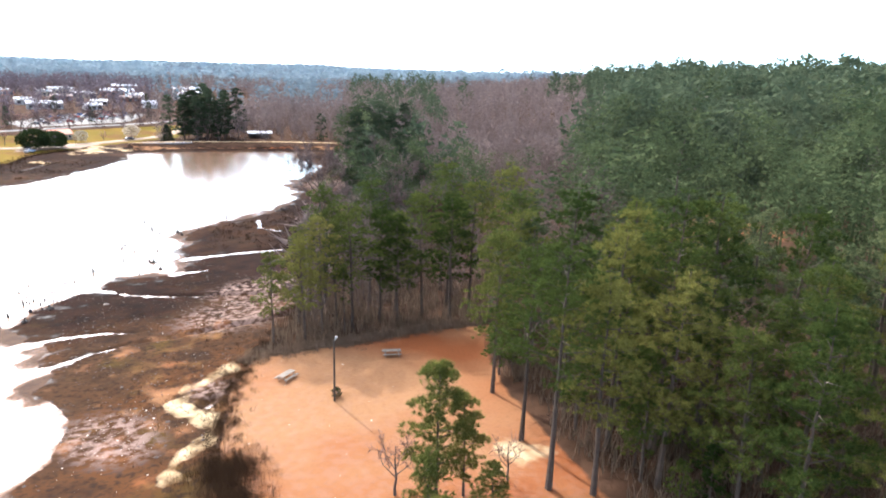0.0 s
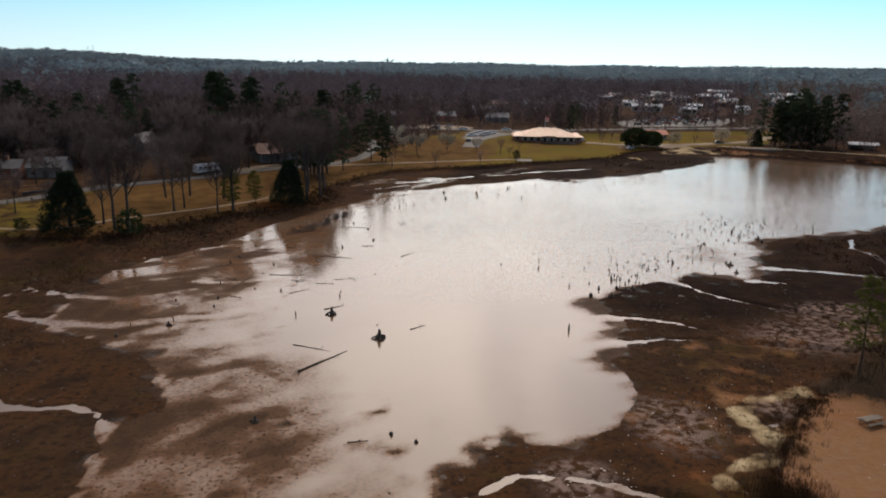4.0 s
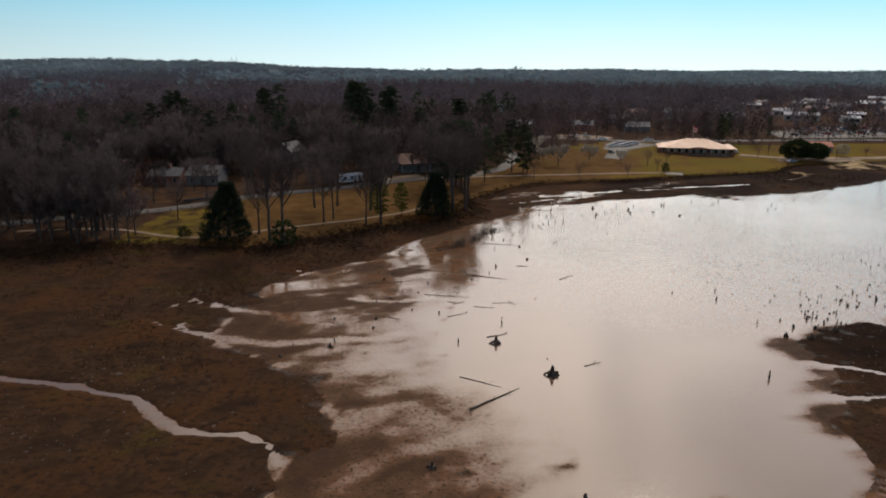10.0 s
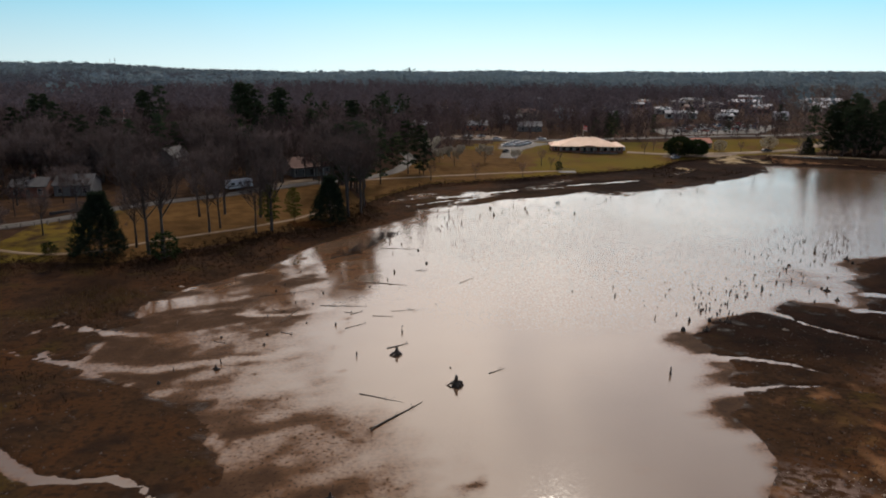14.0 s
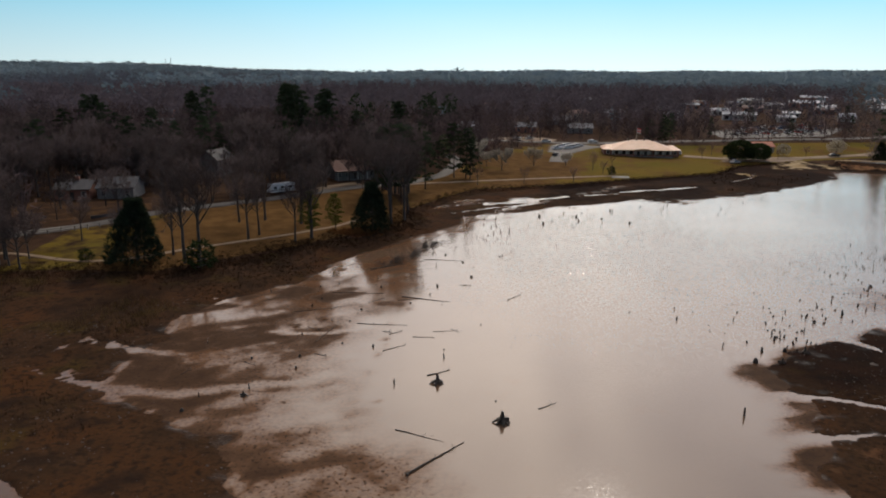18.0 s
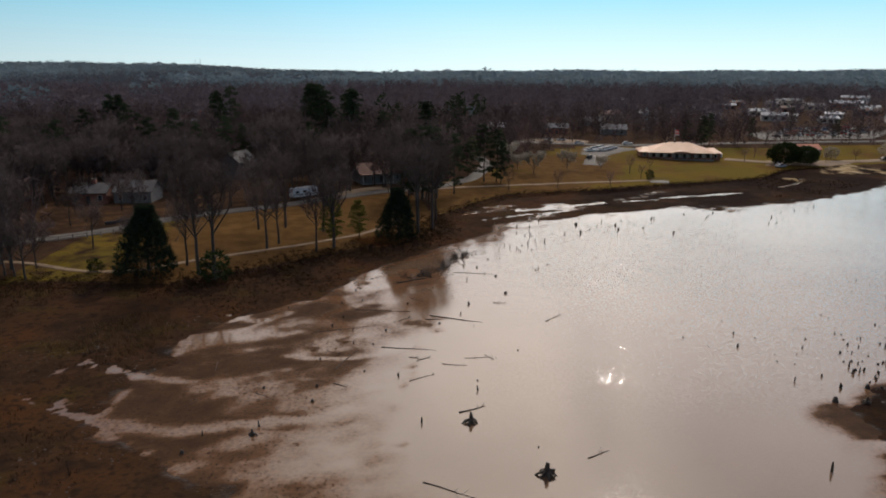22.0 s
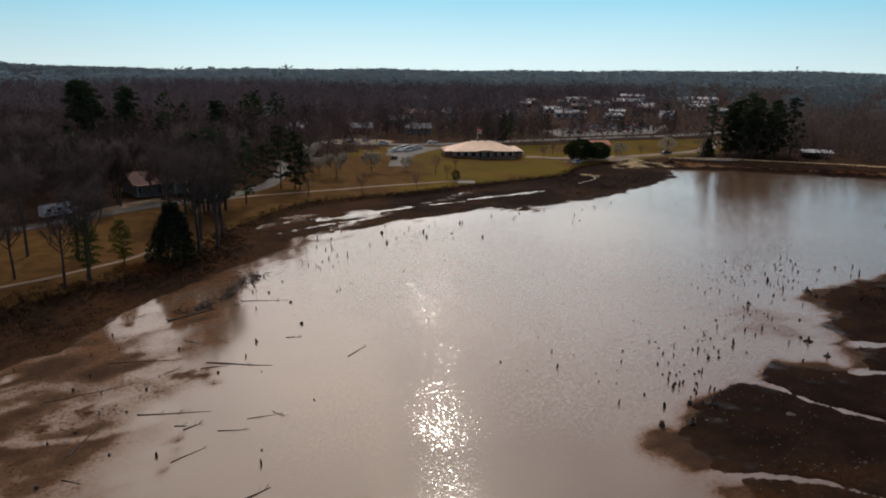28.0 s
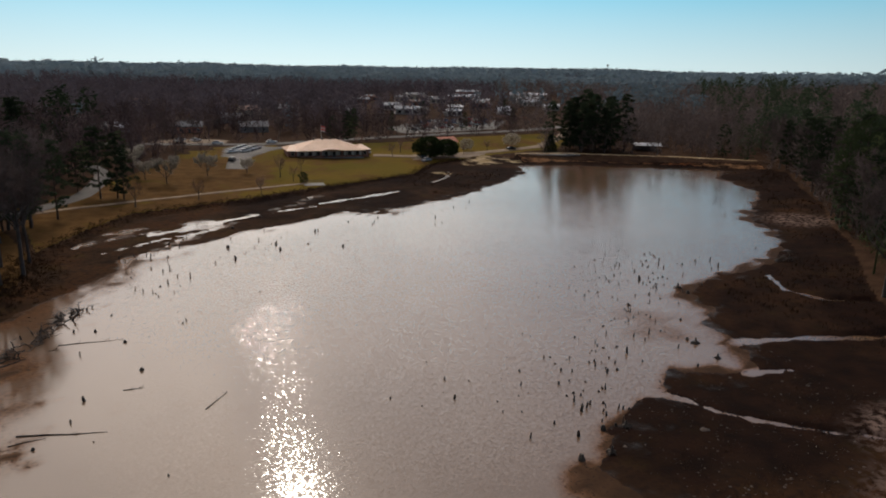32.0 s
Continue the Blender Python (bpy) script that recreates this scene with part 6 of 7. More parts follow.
def lot(name, pts, mat, label):
    """A paved lot that follows the ground."""
    xs, ys = [p[0] for p in pts], [p[1] for p in pts]
    X, Y = np.meshgrid(np.arange(min(xs), max(xs), 1.5), np.arange(min(ys), max(ys), 1.5))
    ok = inside(pts, X + 0.75, Y + 0.75)[:-1, :-1]
    Z = np.maximum.reduce([ground_height(X + a, Y + b) for a, b in ((0, 0), (0.6, 0), (-0.6, 0), (0, 0.6), (0, -0.6))]) + 0.045
    c = X.shape[1]
    q = (np.arange(X.shape[0] - 1)[:, None] * c + np.arange(c - 1)[None])[ok]
    me = mesh_of(name, np.stack([X.ravel(), Y.ravel(), Z.ravel()], 1), np.stack([q, q + 1, q + c + 1, q + c], 1), mat, True)
    ob = new(name, me)
    return tagged(ob, label, "pavement", kind="structure")


lot("car_park", [(56, 312), (64, 305), (74, 320), (84, 331), (76, 344), (62, 338)], M["asphalt"], "grey asphalt car park by the community hall")
lot("street_apron", [(38, 362), (66, 354), (70, 364), (58, 374), (42, 374)], M["track_earth"], "pale gravel apron beside the street")
lot("town_car_park", [(158, 372), (215, 378), (250, 420), (240, 445), (190, 430), (160, 400)], M["asphalt"], "grey asphalt car park at the edge of town")
lot("shore_yard", [(122, 290), (148, 292), (160, 298), (155, 306), (128, 303)], M["track_earth"], "pale gravel yard by the shore")


# ---- cars and trailer ----
def car_meshes(long=4.6, wide=1.8, tall=1.45):
    body, cabin = Build(), Build()
    h, w = long / 2, wide / 2
    for z0, z1, a, b, c, d in ((0.28, 0.62, h - 0.12, h, w - 0.08, w), (0.62, 0.88, h, h - 0.16, w, w - 0.06)):
        body.add([(-a, -c, z0), (a, -c, z0), (a, c, z0), (-a, c, z0), (-b, -d, z1), (b, -d, z1), (b, d, z1), (-b, d, z1)],
                 [(3, 2, 1, 0), (4, 5, 6, 7), (0, 1, 5, 4), (1, 2, 6, 5), (2, 3, 7, 6), (3, 0, 4, 7)])
    x0, x1, t0, t1, c, d = -h * 0.86, h * 0.42, -h * 0.58, h * 0.1, w - 0.1, w - 0.28
    cabin.add([(x0, -c, 0.87), (x1, -c, 0.87), (x1, c, 0.87), (x0, c, 0.87), (t0, -d, tall - 0.05), (t1, -d, tall - 0.05), (t1, d, tall - 0.05), (t0, d, tall - 0.05)],
              [(3, 2, 1, 0), (4, 5, 6, 7), (0, 1, 5, 4), (1, 2, 6, 5), (2, 3, 7, 6), (3, 0, 4, 7)])
    roof = Build().box(t0 - 0.05, -d - 0.03, tall - 0.06, t1 + 0.05, d + 0.03, tall, taper=0.06)
    return body, cabin, roof


CARS = {}


def car(x, y, turn, tone):
    m = pose(x, y, max(height_at(x + a, y + b) for a in (-1.5, 0, 1.5) for b in (-1.5, 0, 1.5)) + 0.05, 0, 0, turn)
    if tone in CARS:
        return copy_thing(CARS[tone], m)
    ob = thing("car", x, y, 0, turn, tone + " parked car with dark windows", "car", "parked cars")
    ob.matrix_world = m
    body, cabin, roof = car_meshes()
    part("body", body, M["paint_" + tone], ob)
    part("cabin_glass", cabin, M["glass"], ob)
    part("roof", roof, M["paint_" + tone], ob)
    for u in (-1.42, 1.42):
        for s in (-1, 1):
            wh = part("wheel", Build().tube((u, s * 0.7, 0.33), (u, s * 0.9, 0.33), 0.33, 0.33, 12), M["tyre"], ob)
            part("rim", Build().tube((u, s * 0.86, 0.33), (u, s * 0.91, 0.33), 0.19, 0.19, 8), M["steel"], wh)
    for s in (-1, 1):
        part("headlight", Build().box(2.16, s * 0.62 - 0.16, 0.62, 2.27, s * 0.62 + 0.16, 0.76), M["glass"], ob)
    CARS[tone] = ob
    return ob


for x, y, turn, tone in ((63.5, 326, 20, "white"), (65.5, 329, 20, "silver"), (67.5, 332, 20, "white"), (69.5, 335, 20, "silver"), (66.5, 322, 20, "white"), (68.8, 325.5, 20, "silver"),
                         (71, 329, 20, "white"), (73.2, 332, 20, "silver"), (61.5, 321, 20, "white"), (128, 293.5, 80, "black"), (126, 286.5, 30, "silver"), (112, 310, 70, "white"), (57, 300, 65, "black"),
                         (62, 350, -10, "white"), (50, 366, 30, "silver"), (56, 364, 25, "white"), (84, 348.5, 0, "white"), (48, 353.5, -15, "black"), (176, 304, 5, "black")):
    car(x, y, turn, tone)
r = np.random.RandomState(31)
for k in range(34):
    row, col = divmod(k, 9)
    x, y = 168 + col * 7.0 + row * 8, 384 + row * 13 + col * 2.4
    if r.uniform() < 0.85:
        car(x + r.uniform(-0.5, 0.5), y, 105 + r.uniform(-4, 4), ("white", "silver", "black", "white", "red", "blue")[r.randint(6)])


def trailer(x, y, turn):
    z = max(height_at(x + a, y) for a in (-3, 0, 3))
    ob = thing("camper_trailer", x, y, z + 0.03, turn, "long white camper trailer parked behind pines", "trailer")
    part("body", Build().box(-3.9, -1.2, 0.5, 3.9, 1.2, 2.7, taper=0.1), M["paint_white"], ob)
    part("roof", Build().box(-3.75, -1.08, 2.7, 3.75, 1.08, 2.84, taper=0.1), M["white_roof"], ob)
    for u in (-2.6, -0.3, 2.4):
        part("window", Build().box(u - 0.5, -1.22, 1.5, u + 0.5, -1.12, 2.15), M["glass"], ob)
    part("door", Build().box(0.75, -1.24, 0.6, 1.4, -1.1, 2.4), M["paint_silver"], ob)
    part("stripe", Build().box(-3.88, -1.215, 1.05, 0.7, -1.15, 1.25), M["dark_trim"], ob)
    for u in (-0.5, 0.4):
        for s in (-1, 1):
            part("wheel", Build().tube((u, s * 0.95, 0.36), (u, s * 1.15, 0.36), 0.36, 0.36, 12), M["tyre"], ob)
    part("hitch", Build().tube((3.9, 0, 0.55), (5.0, 0, 0.5), 0.07, 0.06, 6), M["steel"], ob)
    part("jack", Build().tube((4.8, 0, 0.0), (4.8, 0, 0.6), 0.05, 0.05, 6), M["steel"], ob)


trailer(-38.5, 214.5, 42)


# ---- the beach: picnic tables, lamp post ----
def picnic_table(x, y, turn):
    ob = thing("picnic_table", x, y, height_at(x, y) - 0.02, turn, "weathered wooden picnic table with benches on red clay", "table", "picnic tables")
    for k in range(5):
        part("board", Build().box(-1.22, -0.38 + k * 0.155, 0.72, 1.22, -0.24 + k * 0.155, 0.765), M["weathered_boards"], ob)
    for s in (-1, 1):
        for k in range(2):
            part("bench_board", Build().box(-1.22, s * 0.72 - 0.15 + k * 0.155, 0.42, 1.22, s * 0.72 - 0.01 + k * 0.155, 0.465), M["weathered_boards"], ob)
    for u in (-0.85, 0.85):
        part("brace", Build().box(u - 0.03, -0.84, 0.34, u + 0.03, 0.84, 0.42), M["weathered_boards"], ob)
        part("top_brace", Build().box(u - 0.03, -0.37, 0.63, u + 0.03, 0.37, 0.72), M["weathered_boards"], ob)
        for s in (-1, 1):
            part("leg", Build().tube((u + 0.06, s * 0.62, 0.0), (u + 0.06, s * 0.3, 0.72), 0.055, 0.055, 4), M["weathered_boards"], ob)


picnic_table(59.7, 52.2, 12)
picnic_table(72.8, 47.2, -42)


def lamp_post(x, y):
    ob = thing("lamp_post", x, y, height_at(x, y) - 0.1, 30, "tall dark wooden lamp post with a small lamp on top", "lamp post")
    part("pole", Build().line([(0, 0, 0), (0.02, 0, 3.6), (0.04, 0.02, 7.3)], [0.13, 0.11, 0.085], 8), M["old_wood"], ob)
    part("arm", Build().line([(0.04, 0, 7.0), (0.4, 0, 7.35), (0.75, 0, 7.4)], [0.035, 0.03, 0.03], 6), M["steel"], ob)
    lamp = part("lamp_head", Build().box(0.55, -0.15, 7.32, 1.05, 0.15, 7.46, taper=0.05), M["concrete"], ob)
    part("lens", Build().box(0.64, -0.1, 7.26, 0.98, 0.1, 7.32), M["glass"], lamp)


lamp_post(59.4, 43.6)

# ---- stumps, stakes and logs in the drained lake ----
def stake(tall, r0, lean, seed):
    q = random.Random(seed)
    b = Build()
    pts = [Vector((0, 0, -0.5)), Vector((q.uniform(-0.05, 0.05), 0, 0.1)), Vector((lean * 0.5, q.uniform(-0.05, 0.05), tall * 0.6)), Vector((lean, 0, tall))]
    b.line(pts, [r0 * 1.5, r0 * 1.2, r0, r0 * 0.55], 6)
    return b


def root_stump(x, y, size, seed):
    """A stump with its spreading roots as parts."""
    q = random.Random(seed)
    ob = thing("stump", x, y, max(-0.1, height_at(x, y)), q.uniform(0, 360), "large dark stump with spreading roots in shallow water", "stump", "stumps in the lake")
    part("trunk", Build().line([(0, 0, -0.4), (0, 0, 0.15 * size), (0.05 * size, 0, 0.55 * size), (0.02, 0.03, 1.0 * size), (0.1 * size, 0.05, 1.15 * size)],
                               [0.5 * size, 0.34 * size, 0.2 * size, 0.13 * size, 0.03 * size], 8), M["old_wood"], ob)
    for k in range(8):
        a = k * 0.785 + q.uniform(-0.25, 0.25)
        d = Vector((math.cos(a), math.sin(a), 0))
        reach = size * q.uniform(0.75, 1.25)
        part("root", Build().line([d * 0.15 * size + Vector((0, 0, 0.42 * size)), d * reach * 0.6 + Vector((0, 0, 0.2 * size)), d * reach + Vector((0, 0, -0.2))],
                                  [0.13 * size, 0.09 * size, 0.035 * size], 5), M["old_wood"], ob)


STAKES = [stake(t, r0, ln, 40 + k).mesh("stump", M["old_wood"]) for k, (t, r0, ln) in enumerate(((0.6, 0.13, 0.06), (0.85, 0.12, 0.1), (0.42, 0.18, 0.02), (0.7, 0.16, -0.15), (1.05, 0.11, 0.08), (0.5, 0.22, 0.0)))]


def stump(x, y, kind, scale, label="dark dead tree stump standing in shallow water"):
    ob = new("stump", kind)
    ob.matrix_world = pose(x, y, min(0.0, height_at(x, y)), RND.uniform(-5, 5), RND.uniform(-5, 5), RND.uniform(0, 360))
    ob.scale = (scale * 0.92, scale * 0.92, scale * 0.92)
    return tagged(ob, label, "stump", "stumps in the lake")


for k, (x, y, s) in enumerate(((3.55, 92.4, 1.15), (10.3, 82.4, 1.3), (-3.4, 60.7, 0.7), (-19.1, 89.5, 0.65), (53.3, 100.4, 0.7), (95, 132.8, 0.85), (78, 113.6, 0.85), (76.5, 108.6, 0.7), (48.5, 97.2, 0.7))):
    root_stump(x, y, s, 60 + k)
for x, y in ((10.6, 56.8), (13, 55.1)):
    stump(x, y, STAKES[5], 0.9)
for x, y in ((30.8, 160.5), (35.3, 152.8), (32, 182.2), (32.4, 191.4), (22.1, 135.5), (19.2, 119), (10.8, 136.9), (36.7, 207), (41.7, 190.3), (47.7, 187.6), (52.6, 197.7), (53.5, 182.9),
             (41.4, 185.4), (81.3, 179.6), (77.6, 170), (78.3, 168.2), (59.6, 152.8), (59.6, 146), (63.5, 149.9), (68.2, 145.3), (94.1, 129.8), (45.1, 97.5), (92.5, 139.3), (80.9, 129.7)):
    stump(x, y, STAKES[RND.choice((2, 3, 5))], RND.uniform(1.2, 1.6))
for x, y in ((70.9, 124.1), (75, 119.2), (112.5, 139.3), (115, 143.4), (51.5, 105.3), (47.8, 101.2), (50.8, 101), (83.2, 140), (67.2, 115.2), (17.6, 150.9), (18.5, 172), (22.4, 173.8),
             (4.5, 131.2), (37.1, 83.2), (12.5, 190.9), (-0.6, 182), (34.2, 117), (40.6, 113.9), (93.9, 152.8), (9.9, 147.1), (77.9, 115), (99.9, 132)):
    stump(x, y, STAKES[RND.randrange(6)], RND.uniform(1.0, 1.4))
r = np.random.RandomState(77)


def stump_place(k):
    """A place for one of the dead stumps: most stand off the eastern mud fingers and along the far shore."""
    if k % 8 < 4:
        u, v = r.uniform(0, 1) ** 0.8, abs(r.normal(0, 1)) * 12
        return 45 + 66 * u - v * 0.62 + r.normal() * 2, 96 + 52 * u + v * 0.78 + r.normal() * 2
    if k % 8 == 4:
        return r.uniform(14, 95), r.uniform(166, 208)
    if k % 8 == 5:
        return r.uniform(88, 195), r.uniform(146, 215)
    if k % 8 == 6:
        return r.uniform(52, 135), r.uniform(98, 190)
    return (r.uniform(-28, 22), r.uniform(85, 165)) if k % 16 == 7 else (r.uniform(8, 40), r.uniform(150, 200))


made, far_stumps = 0, Build()
while made < 620:
    x, y = stump_place(made)
    if -1.1 < height_at(x, y) < 0.02:
        size = r.uniform(0.6, 1.0)
        if made < 240:
            stump(x, y, STAKES[r.randint(6)], size)
        else:
            kind = STAKES[r.randint(6)]
            m = pose(x, y, min(0.0, height_at(x, y)), r.uniform(-6, 6), r.uniform(-6, 6), r.uniform(0, 360))
            far_stumps.add([m @ (v.co * size * 0.85) for v in kind.vertices], [tuple(f.vertices) for f in kind.polygons])
        made += 1
tagged(new("dead_stumps", far_stumps.mesh("dead_stumps", M["old_wood"])), "many small dark dead stumps standing in the lake", "stumps", kind="stuff")


def log(ax, ay, bx, by, r0, rootball=False, label="dark waterlogged fallen trunk lying in the shallows"):
    r0 *= 0.42
    ob_len = math.hypot(bx - ax, by - ay)
    b = Build()
    q = random.Random(int(ax * 31 + by * 17))
    pts = [Vector((ob_len * u, q.uniform(-0.12, 0.12) * ob_len * 0.12, r0 * (0.75 - 0.5 * u) + 0.03)) for u in (0, 0.3, 0.65, 1)]
    b.line(pts, [r0, r0 * 0.85, r0 * 0.6, r0 * 0.25], 7)
    for k in range(4):
        at = pts[1].lerp(pts[3], q.uniform(0, 0.9))
        b.tube(at, at + Vector((q.uniform(0.1, 0.5), q.uniform(-0.5, 0.5), q.uniform(0.1, 0.4))), r0 * 0.3, 0.015, 4)
    if rootball:
        for k in range(9):
            a = k * 0.7
            b.tube((0, 0, r0), (-0.25 - q.uniform(0, 0.3), math.cos(a) * r0 * 2.6, r0 + math.sin(a) * r0 * 2.4), r0 * 0.45, r0 * 0.1, 4)
    ob = new("fallen_log", b.mesh("fallen_log", M["old_wood"]))
    ob.matrix_world = pose(ax, ay, max(-0.03, height_at((ax + bx) / 2, (ay + by) / 2)), 0, 0, math.degrees(math.atan2(by - ay, bx - ax)))
    return tagged(ob, label, "log", "fallen logs in the lake")


log(0.3, 72.6, 5.9, 78.4, 0.3, True, "long fallen trunk with a torn root end in the shallows")
for a in ((-1.2, 81.1, 3.7, 78.5, 0.14), (6.2, 55.6, 8.3, 55.8, 0.16), (-1.6, 125.8, 6.2, 122.8, 0.2), (2.3, 94.5, 5.3, 96.1, 0.2), (14.7, 85.3, 16.9, 86.8, 0.15), (-13.1, 106.1, -10.9, 112.5, 0.16),
          (-8, 113.1, -0.5, 112.1, 0.14), (-12.7, 101.8, -10.9, 100.8, 0.14), (15.8, 123.4, 18.6, 126.5, 0.15), (-3, 108.6, -1.2, 109.8, 0.14), (8.4, 132, 10.5, 131.7, 0.13),
          (-18.3, 118.5, -10.4, 121.2, 0.12), (-13.4, 128.3, -4.7, 127.5, 0.12), (2.2, 149.5, 9.7, 148.3, 0.13), (-3.6, 102.5, -0.6, 104.6, 0.12)):
    log(*a)
log(-7.7, 142.6, -1.2, 146.4, 0.34, True, "thick fallen trunk with a root end at the water's edge")


for k in range(16):
    x, y, a, size = r.uniform(-30, 8), r.uniform(92, 152), r.uniform(-1.4, 1.4), r.uniform(1.0, 3.4)
    if height_at(x, y) < 0.06:
        log(x, y, x + math.cos(a) * size, y + math.sin(a) * size, r.uniform(0.07, 0.13), label="thin dark stick lying on the wet mud")


def driftwood(x, y, turn, size, seed):
    q = random.Random(seed)
    b = Build()
    for k in range(26):
        p = Vector((q.uniform(-0.5, 0.5) * size, q.gauss(0, 0.13) * size, 0.05))
        e = p + Vector((q.gauss(0, 0.2) * size, q.gauss(0, 0.12) * size, abs(q.gauss(0.1, 0.08)) * size))
        b.line([p, p.lerp(e, 0.5) + Vector((0, 0, 0.2)), e], [0.09, 0.06, 0.02], 4)
        for j in range(3):
            t = p.lerp(e, q.uniform(0.4, 1))
            b.tube(t, t + Vector((q.gauss(0, 0.6), q.gauss(0, 0.6), q.uniform(0.05, 0.45))), 0.035, 0.01, 3)
    ob = new("fallen_branch", b.mesh("fallen_branch", M["old_wood"]))
    ob.matrix_world = pose(x, y, height_at(x, y) - 0.03, 0, 0, turn)
    tagged(ob, "dead fallen branch with many boughs washed up at the water's edge", "branch", "fallen branches")


driftwood(-1, 151, 55, 6, 1)
driftwood(1.5, 157, 60, 6, 2)
driftwood(4, 162, 50, 5, 3)
driftwood(-4.5, 146.5, 40, 4.5, 4)
driftwood(128, 136.5, 10, 5, 5)


# ---- brush, reeds, clods ----
def tufts(name, X, Y, tall, wide, count, mat, label, category, seed):
    """Many tufts of narrow blades on the ground, in one mesh."""
    r = np.random.RandomState(seed)
    k = X.size
    Z = ground_height(X, Y)
    a = r.uniform(0, 6.28, (k, count))
    lean = r.uniform(0.1, 0.7, (k, count))
    h = tall * r.uniform(0.5, 1.2, (k, count)) * r.uniform(0.6, 1.3, (k, 1))
    bx, by = X[:, None] + r.normal(0, 0.1 + 0.28 * tall, (k, count)), Y[:, None] + r.normal(0, 0.1 + 0.28 * tall, (k, count))
    px, py = np.cos(a + 1.57) * wide, np.sin(a + 1.57) * wide
    v = np.stack([np.stack([bx - px, by - py, Z[:, None] + 0 * bx - 0.03], -1), np.stack([bx + px, by + py, Z[:, None] + 0 * bx - 0.03], -1),
                  np.stack([bx + np.cos(a) * lean * h, by + np.sin(a) * lean * h, Z[:, None] + h], -1)], 2).reshape(-1, 3)
    return tagged(new(name, mesh_of(name, v, np.arange(len(v)).reshape(-1, 3), mat)), label, category, kind="stuff")


r = np.random.RandomState(5)


def along(line, count, spread, seed, lo=0.0, hi=1.0):
    q = np.random.RandomState(seed)
    pts = np.array(line, float)
    cum = np.concatenate([[0], np.cumsum(np.hypot(*np.diff(pts, axis=0).T))])
    s = q.uniform(lo, hi, count) * cum[-1]
    return np.interp(s, cum, pts[:, 0]) + q.normal(0, spread, count), np.interp(s, cum, pts[:, 1]) + q.normal(0, spread, count)


X, Y = along(RIM[:9], 4200, 2.6, 1)
tufts("bank_brush", X, Y, 0.5, 0.022, 14, M["brush"], "brown leafless brush along the bank", "brush", 2)
X, Y = along(RIM[30:40], 1500, 1.0, 3, 0.1, 1)
tufts("beach_brush", X, Y, 0.6, 0.014, 22, M["brush"], "brown brush between the beach and the mud", "brush", 4)
X, Y = np.concatenate([r.normal(43.5, 1.6, 260), r.normal(41, 1.2, 160)]), np.concatenate([r.normal(41, 1.6, 260), r.normal(36, 1.5, 160)])
tufts("dark_thicket", X, Y, 1.0, 0.013, 24, M["brush"], "dark twiggy thicket at the edge of the beach", "brush", 6)
X, Y = along([(60.8, 60.8), (67, 58), (73, 54.5), (83, 50), (90, 46)], 700, 1.1, 8)
tufts("woodland_edge", X, Y, 0.85, 0.018, 20, M["thicket"], "brown undergrowth at the edge of the woods", "brush", 9)
X, Y = r.uniform(60, 135, 9000), r.uniform(-45, 95, 9000)
ok = ~inside(BEACH, X, Y) & ~inside(RIM, X, Y) & (poly_distance(BEACH, X, Y)[0] > 1.5) & (fractal(X, Y, 12.0, 21) + r.uniform(-0.2, 0.2, X.size) > -0.15)
tufts("forest_undergrowth", X[ok], Y[ok], 2.4, 0.06, 9, M["thicket"], "dark leafy undergrowth below the pines", "undergrowth", 22)
X, Y = r.uniform(-95, 5, 15000), r.uniform(80, 165, 15000)
ok = (ground_height(X, Y) > 0.1) & inside(RIM, X, Y) & (fractal(X, Y, 14.0, 8) + r.uniform(-0.2, 0.2, X.size) > 0.02)
tufts("marsh_grass", X[ok], Y[ok], 0.45, 0.035, 4, M["brush"], "dead brown marsh plants on the mud flats", "plants", 10)
X, Y = r.uniform(30, 130, 13000), r.uniform(44, 140, 13000)
ok = (ground_height(X, Y) > 0.12) & inside(RIM, X, Y) & (fractal(X, Y, 11.0, 9) + r.uniform(-0.2, 0.2, X.size) > 0.0)
tufts("mud_plants", X[ok], Y[ok], 0.3, 0.03, 4, M["brush"], "dead brown plants on the mud fingers", "plants", 12)
X, Y = r.uniform(98, 240, 16000), r.uniform(95, 262, 16000)
ok = (ground_height(X, Y) > 0.12) & inside(RIM, X, Y) & (fractal(X, Y, 13.0, 19) + r.uniform(-0.25, 0.25, X.size) > -0.05)
tufts("shore_plants", X[ok], Y[ok], 0.6, 0.06, 4, M["brush"], "dead brown plants along the wooded shore", "plants", 15)
X, Y = np.random.RandomState(31).normal(-13.5, 2.4, 260), np.random.RandomState(32).normal(168.5, 1.3, 260)
tufts("orange_straw", X, Y, 0.8, 0.03, 16, M["orange_straw"], "orange dead grass beside the cedar on the bank", "grass", 33)
X, Y = along(RIM[8:19], 2400, 1.3, 16)
tufts("lawn_edge_brush", X, Y, 0.4, 0.04, 5, M["brush"], "low dark brush along the edge of the lawn", "brush", 17)
X, Y = r.uniform(-95, -28, 2600), r.uniform(96, 135, 2600)
ok = (ground_height(X, Y) > 0.15) & (fractal(X, Y, 20.0, 18) > 0.12)
tufts("dry_reeds", X[ok], Y[ok], 0.9, 0.04, 7, M["dry_grass"], "straw-coloured dry reeds on the marsh", "reeds", 14)


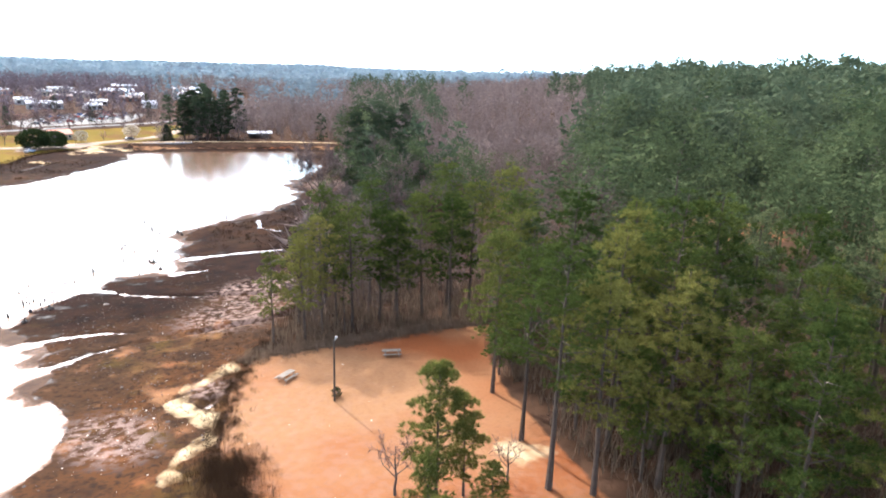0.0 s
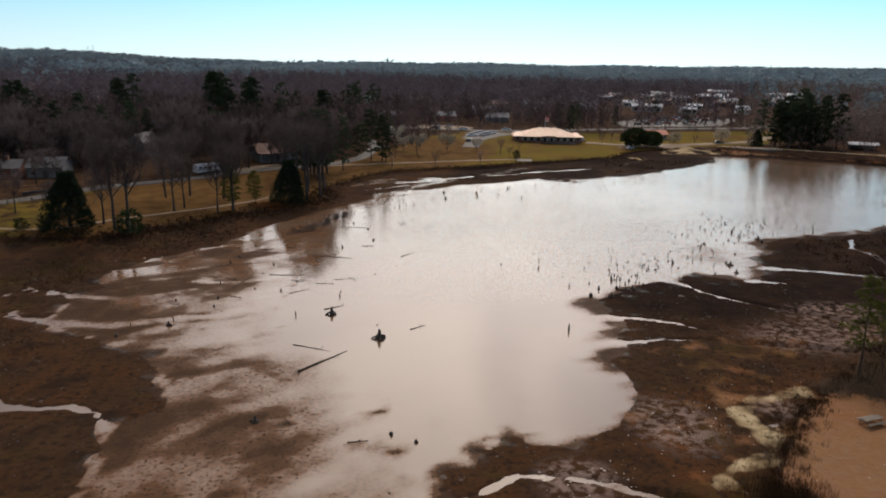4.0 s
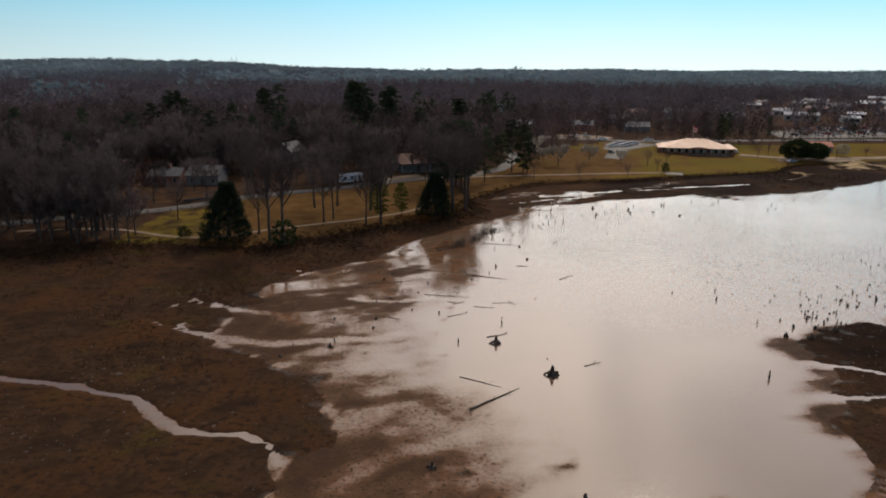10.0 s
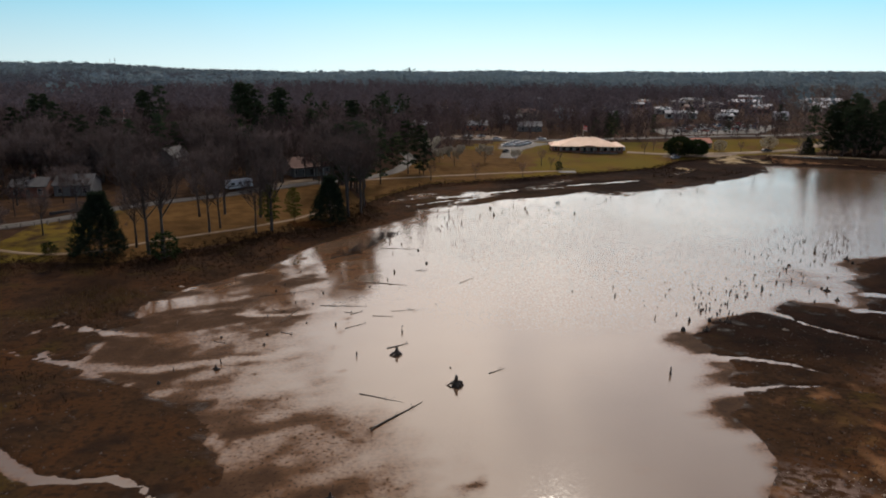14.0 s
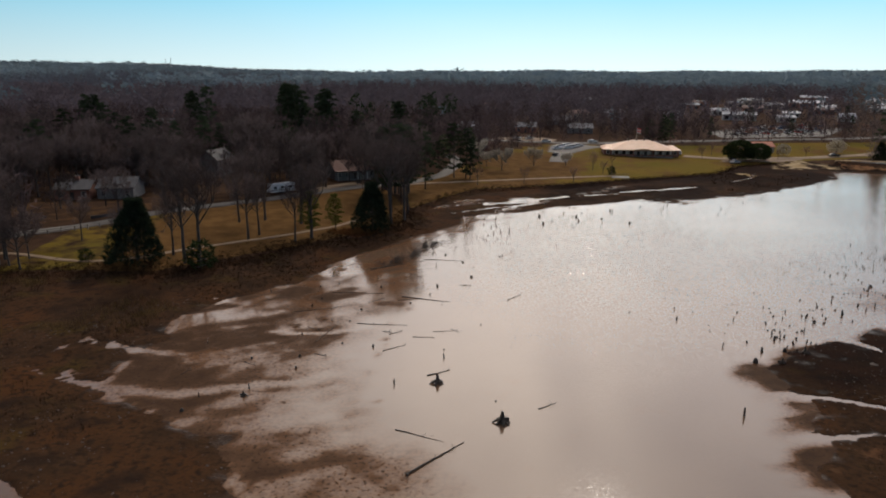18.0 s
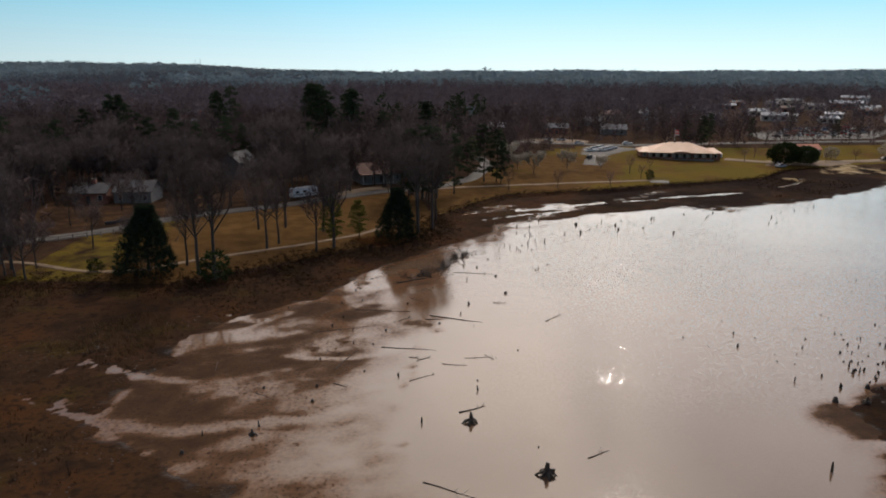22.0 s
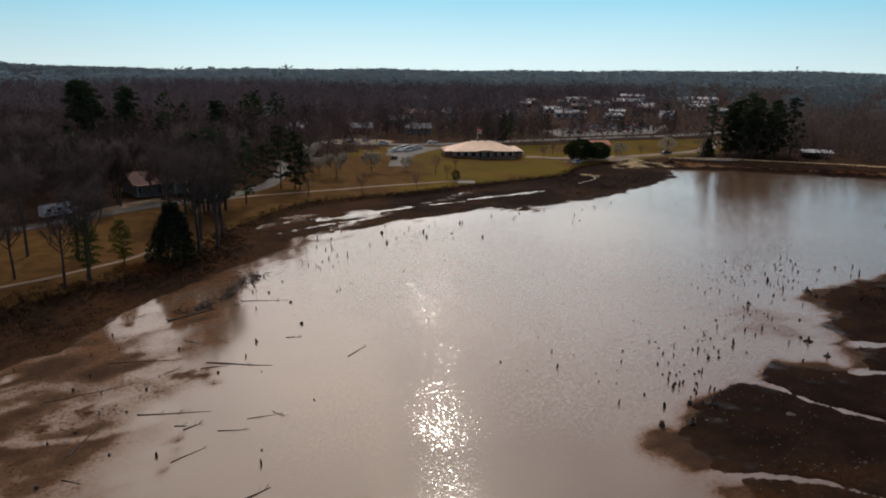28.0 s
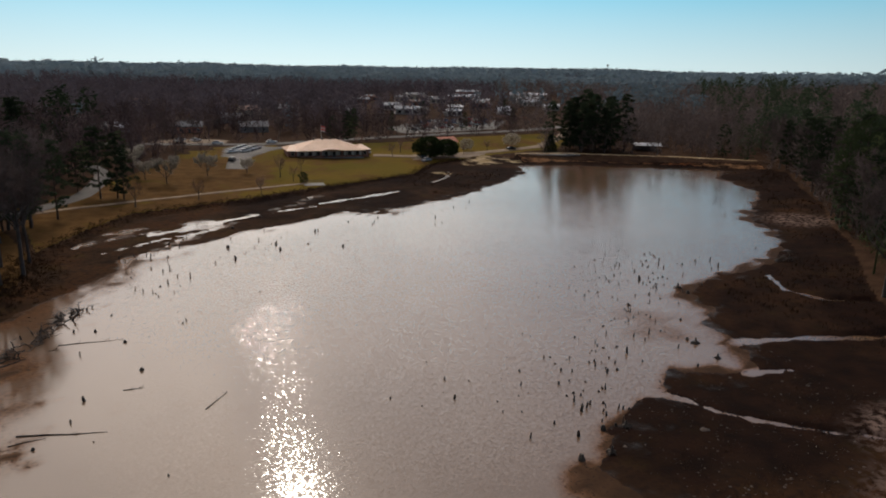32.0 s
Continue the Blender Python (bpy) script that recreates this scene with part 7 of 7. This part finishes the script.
def lumps_on(name, X, Y, size, mat, label, category, seed):
    r = np.random.RandomState(seed)
    base = np.array([(1, 0, 0), (0.3, 0.95, 0), (-0.8, 0.6, 0), (-0.8, -0.6, 0), (0.3, -0.95, 0), (0.1, 0, 0.7)])
    tri = np.array([(0, 1, 5), (1, 2, 5), (2, 3, 5), (3, 4, 5), (4, 0, 5)])
    s = size * r.lognormal(0, 0.5, X.size)
    v = base[None] * r.uniform(0.6, 1.3, (X.size, 6, 1)) * s[:, None, None]
    a = r.uniform(0, 6.28, X.size)
    vx = v[..., 0] * np.cos(a)[:, None] - v[..., 1] * np.sin(a)[:, None]
    vy = v[..., 0] * np.sin(a)[:, None] + v[..., 1] * np.cos(a)[:, None]
    co = np.stack([vx + X[:, None], vy + Y[:, None], v[..., 2] + ground_height(X, Y)[:, None] - 0.01], -1).reshape(-1, 3)
    f = (tri[None] + (np.arange(X.size) * 6)[:, None, None]).reshape(-1, 3)
    return tagged(new(name, mesh_of(name, co, f, mat)), label, category, kind="stuff")


X, Y = r.uniform(-60, 85, 12000), r.uniform(45, 125, 12000)
h = ground_height(X, Y)
ok = (h > -0.02) & (h < 0.75) & (fractal(X, Y, 9.0, 14) > -0.1)
lumps_on("mud_clods", X[ok], Y[ok], 0.075, M["clod"], "dark clods of drying mud on the lake bed", "clods", 3)
X, Y = np.concatenate([r.normal(40, 3.5, 220), r.normal(28, 3, 160), r.normal(72, 7, 90), r.normal(52, 5, 140), r.normal(80, 6, 40), r.normal(55, 8, 60)]), \
    np.concatenate([r.normal(56, 3.0, 220), r.normal(47, 2, 160), r.normal(77, 2.5, 90), r.normal(57, 4, 140), r.normal(85, 4, 40), r.normal(40, 9, 60)])
ok = ground_height(X, Y) > 0.01
lumps_on("pale_stones", X[ok], Y[ok], 0.045, M["pale_stone"], "pale stones and shells on the mud", "stones", 6)


# ---- landmarks on the skyline ----
def mast(x, y, tall, kind):
    z = height_at(x, y)
    if kind == "radio":
        ob = thing("radio_mast", x, y, z, 0, "thin steel radio mast on the wooded ridge", "mast")
        for a in range(3):
            c, s = math.cos(a * 2.094), math.sin(a * 2.094)
            part("leg", Build().tube((c * 2.2, s * 2.2, 0), (c * 0.6, s * 0.6, tall), 0.35, 0.3, 5), M["steel"], ob)
        for k in range(6):
            part("brace", Build().tube((1.5, 0, tall * k / 6), (-1.0, 1, tall * (k + 1) / 6), 0.2, 0.2, 4), M["steel"], ob)
    else:
        ob = thing("water_tower", x, y, z, 0, "small water tower above the distant woods", "tower")
        for a in range(4):
            c, s = math.cos(a * 1.571), math.sin(a * 1.571)
            part("leg", Build().tube((c * 4, s * 4, 0), (c * 2.6, s * 2.6, tall - 8), 0.45, 0.4, 6), M["steel"], ob)
        part("tank", Build().line([(0, 0, tall - 10), (0, 0, tall - 8), (0, 0, tall - 3), (0, 0, tall)], [1.5, 5, 5, 0.8], 14), M["concrete"], ob)


mast(-1000, 2950, 44, "radio")
mast(-1020, 2950, 38, "radio")
mast(2250, 2600, 40, "tower")


def power_pole(x, y, turn):
    ob = thing("utility_pole", x, y, height_at(x, y) - 0.2, turn, "wooden utility pole with a crossarm", "pole", "utility poles")
    part("pole", Build().line([(0, 0, 0), (0, 0, 5), (0, 0, 10)], [0.17, 0.15, 0.11], 8), M["pole_wood"], ob)
    part("crossarm", Build().box(-1.2, -0.06, 9.2, 1.2, 0.06, 9.35), M["pole_wood"], ob)
    for u in (-1.05, -0.4, 0.4, 1.05):
        part("insulator", Build().tube((u, 0, 9.35), (u, 0, 9.55), 0.05, 0.04, 6), M["concrete"], ob)


for x, y, turn in ((-16, 224, 30), (-56, 198, 40), (16, 300, 80), (88, 352, 0), (140, 364, -10)):
    power_pole(x, y, turn)


def rail_fence(line, gap):
    ob = thing("rail_fence", line[0][0], line[0][1], height_at(*line[0]), 0, "low weathered wooden rail fence beside the lane", "fence")
    ox, oy, oz = line[0][0], line[0][1], height_at(*line[0])
    pts = []
    for (ax, ay), (bx, by) in zip(line, line[1:]):
        k = max(1, round(math.hypot(bx - ax, by - ay) / gap))
        pts += [(ax + (bx - ax) * i / k, ay + (by - ay) * i / k) for i in range(k)]
    for i, (x, y) in enumerate(pts):
        z = height_at(x, y) - oz
        part("post", Build().box(x - ox - 0.07, y - oy - 0.07, z - 0.3, x - ox + 0.07, y - oy + 0.07, z + 1.1), M["weathered_boards"], ob)
        if i + 1 < len(pts):
            nx, ny = pts[i + 1]
            nz = height_at(nx, ny) - oz
            for up in (0.5, 0.95):
                part("rail", Build().tube((x - ox, y - oy, z + up), (nx - ox, ny - oy, nz + up), 0.05, 0.05, 5), M["weathered_boards"], ob)


rail_fence([(-98, 154), (-84, 162), (-73, 169.5), (-62, 181)], 2.6)


def retaining_wall():
    x, y = -72, 183
    ob = thing("garden_wall", x, y, height_at(x, y), 36, "low dark timber garden wall below a house", "wall")
    for k in range(3):
        part("timber", Build().box(-6, -0.12, -0.25 + k * 0.26, 6, 0.12, 0.0 + k * 0.26), M["dark_trim"], ob)


retaining_wall()
wood_belts()
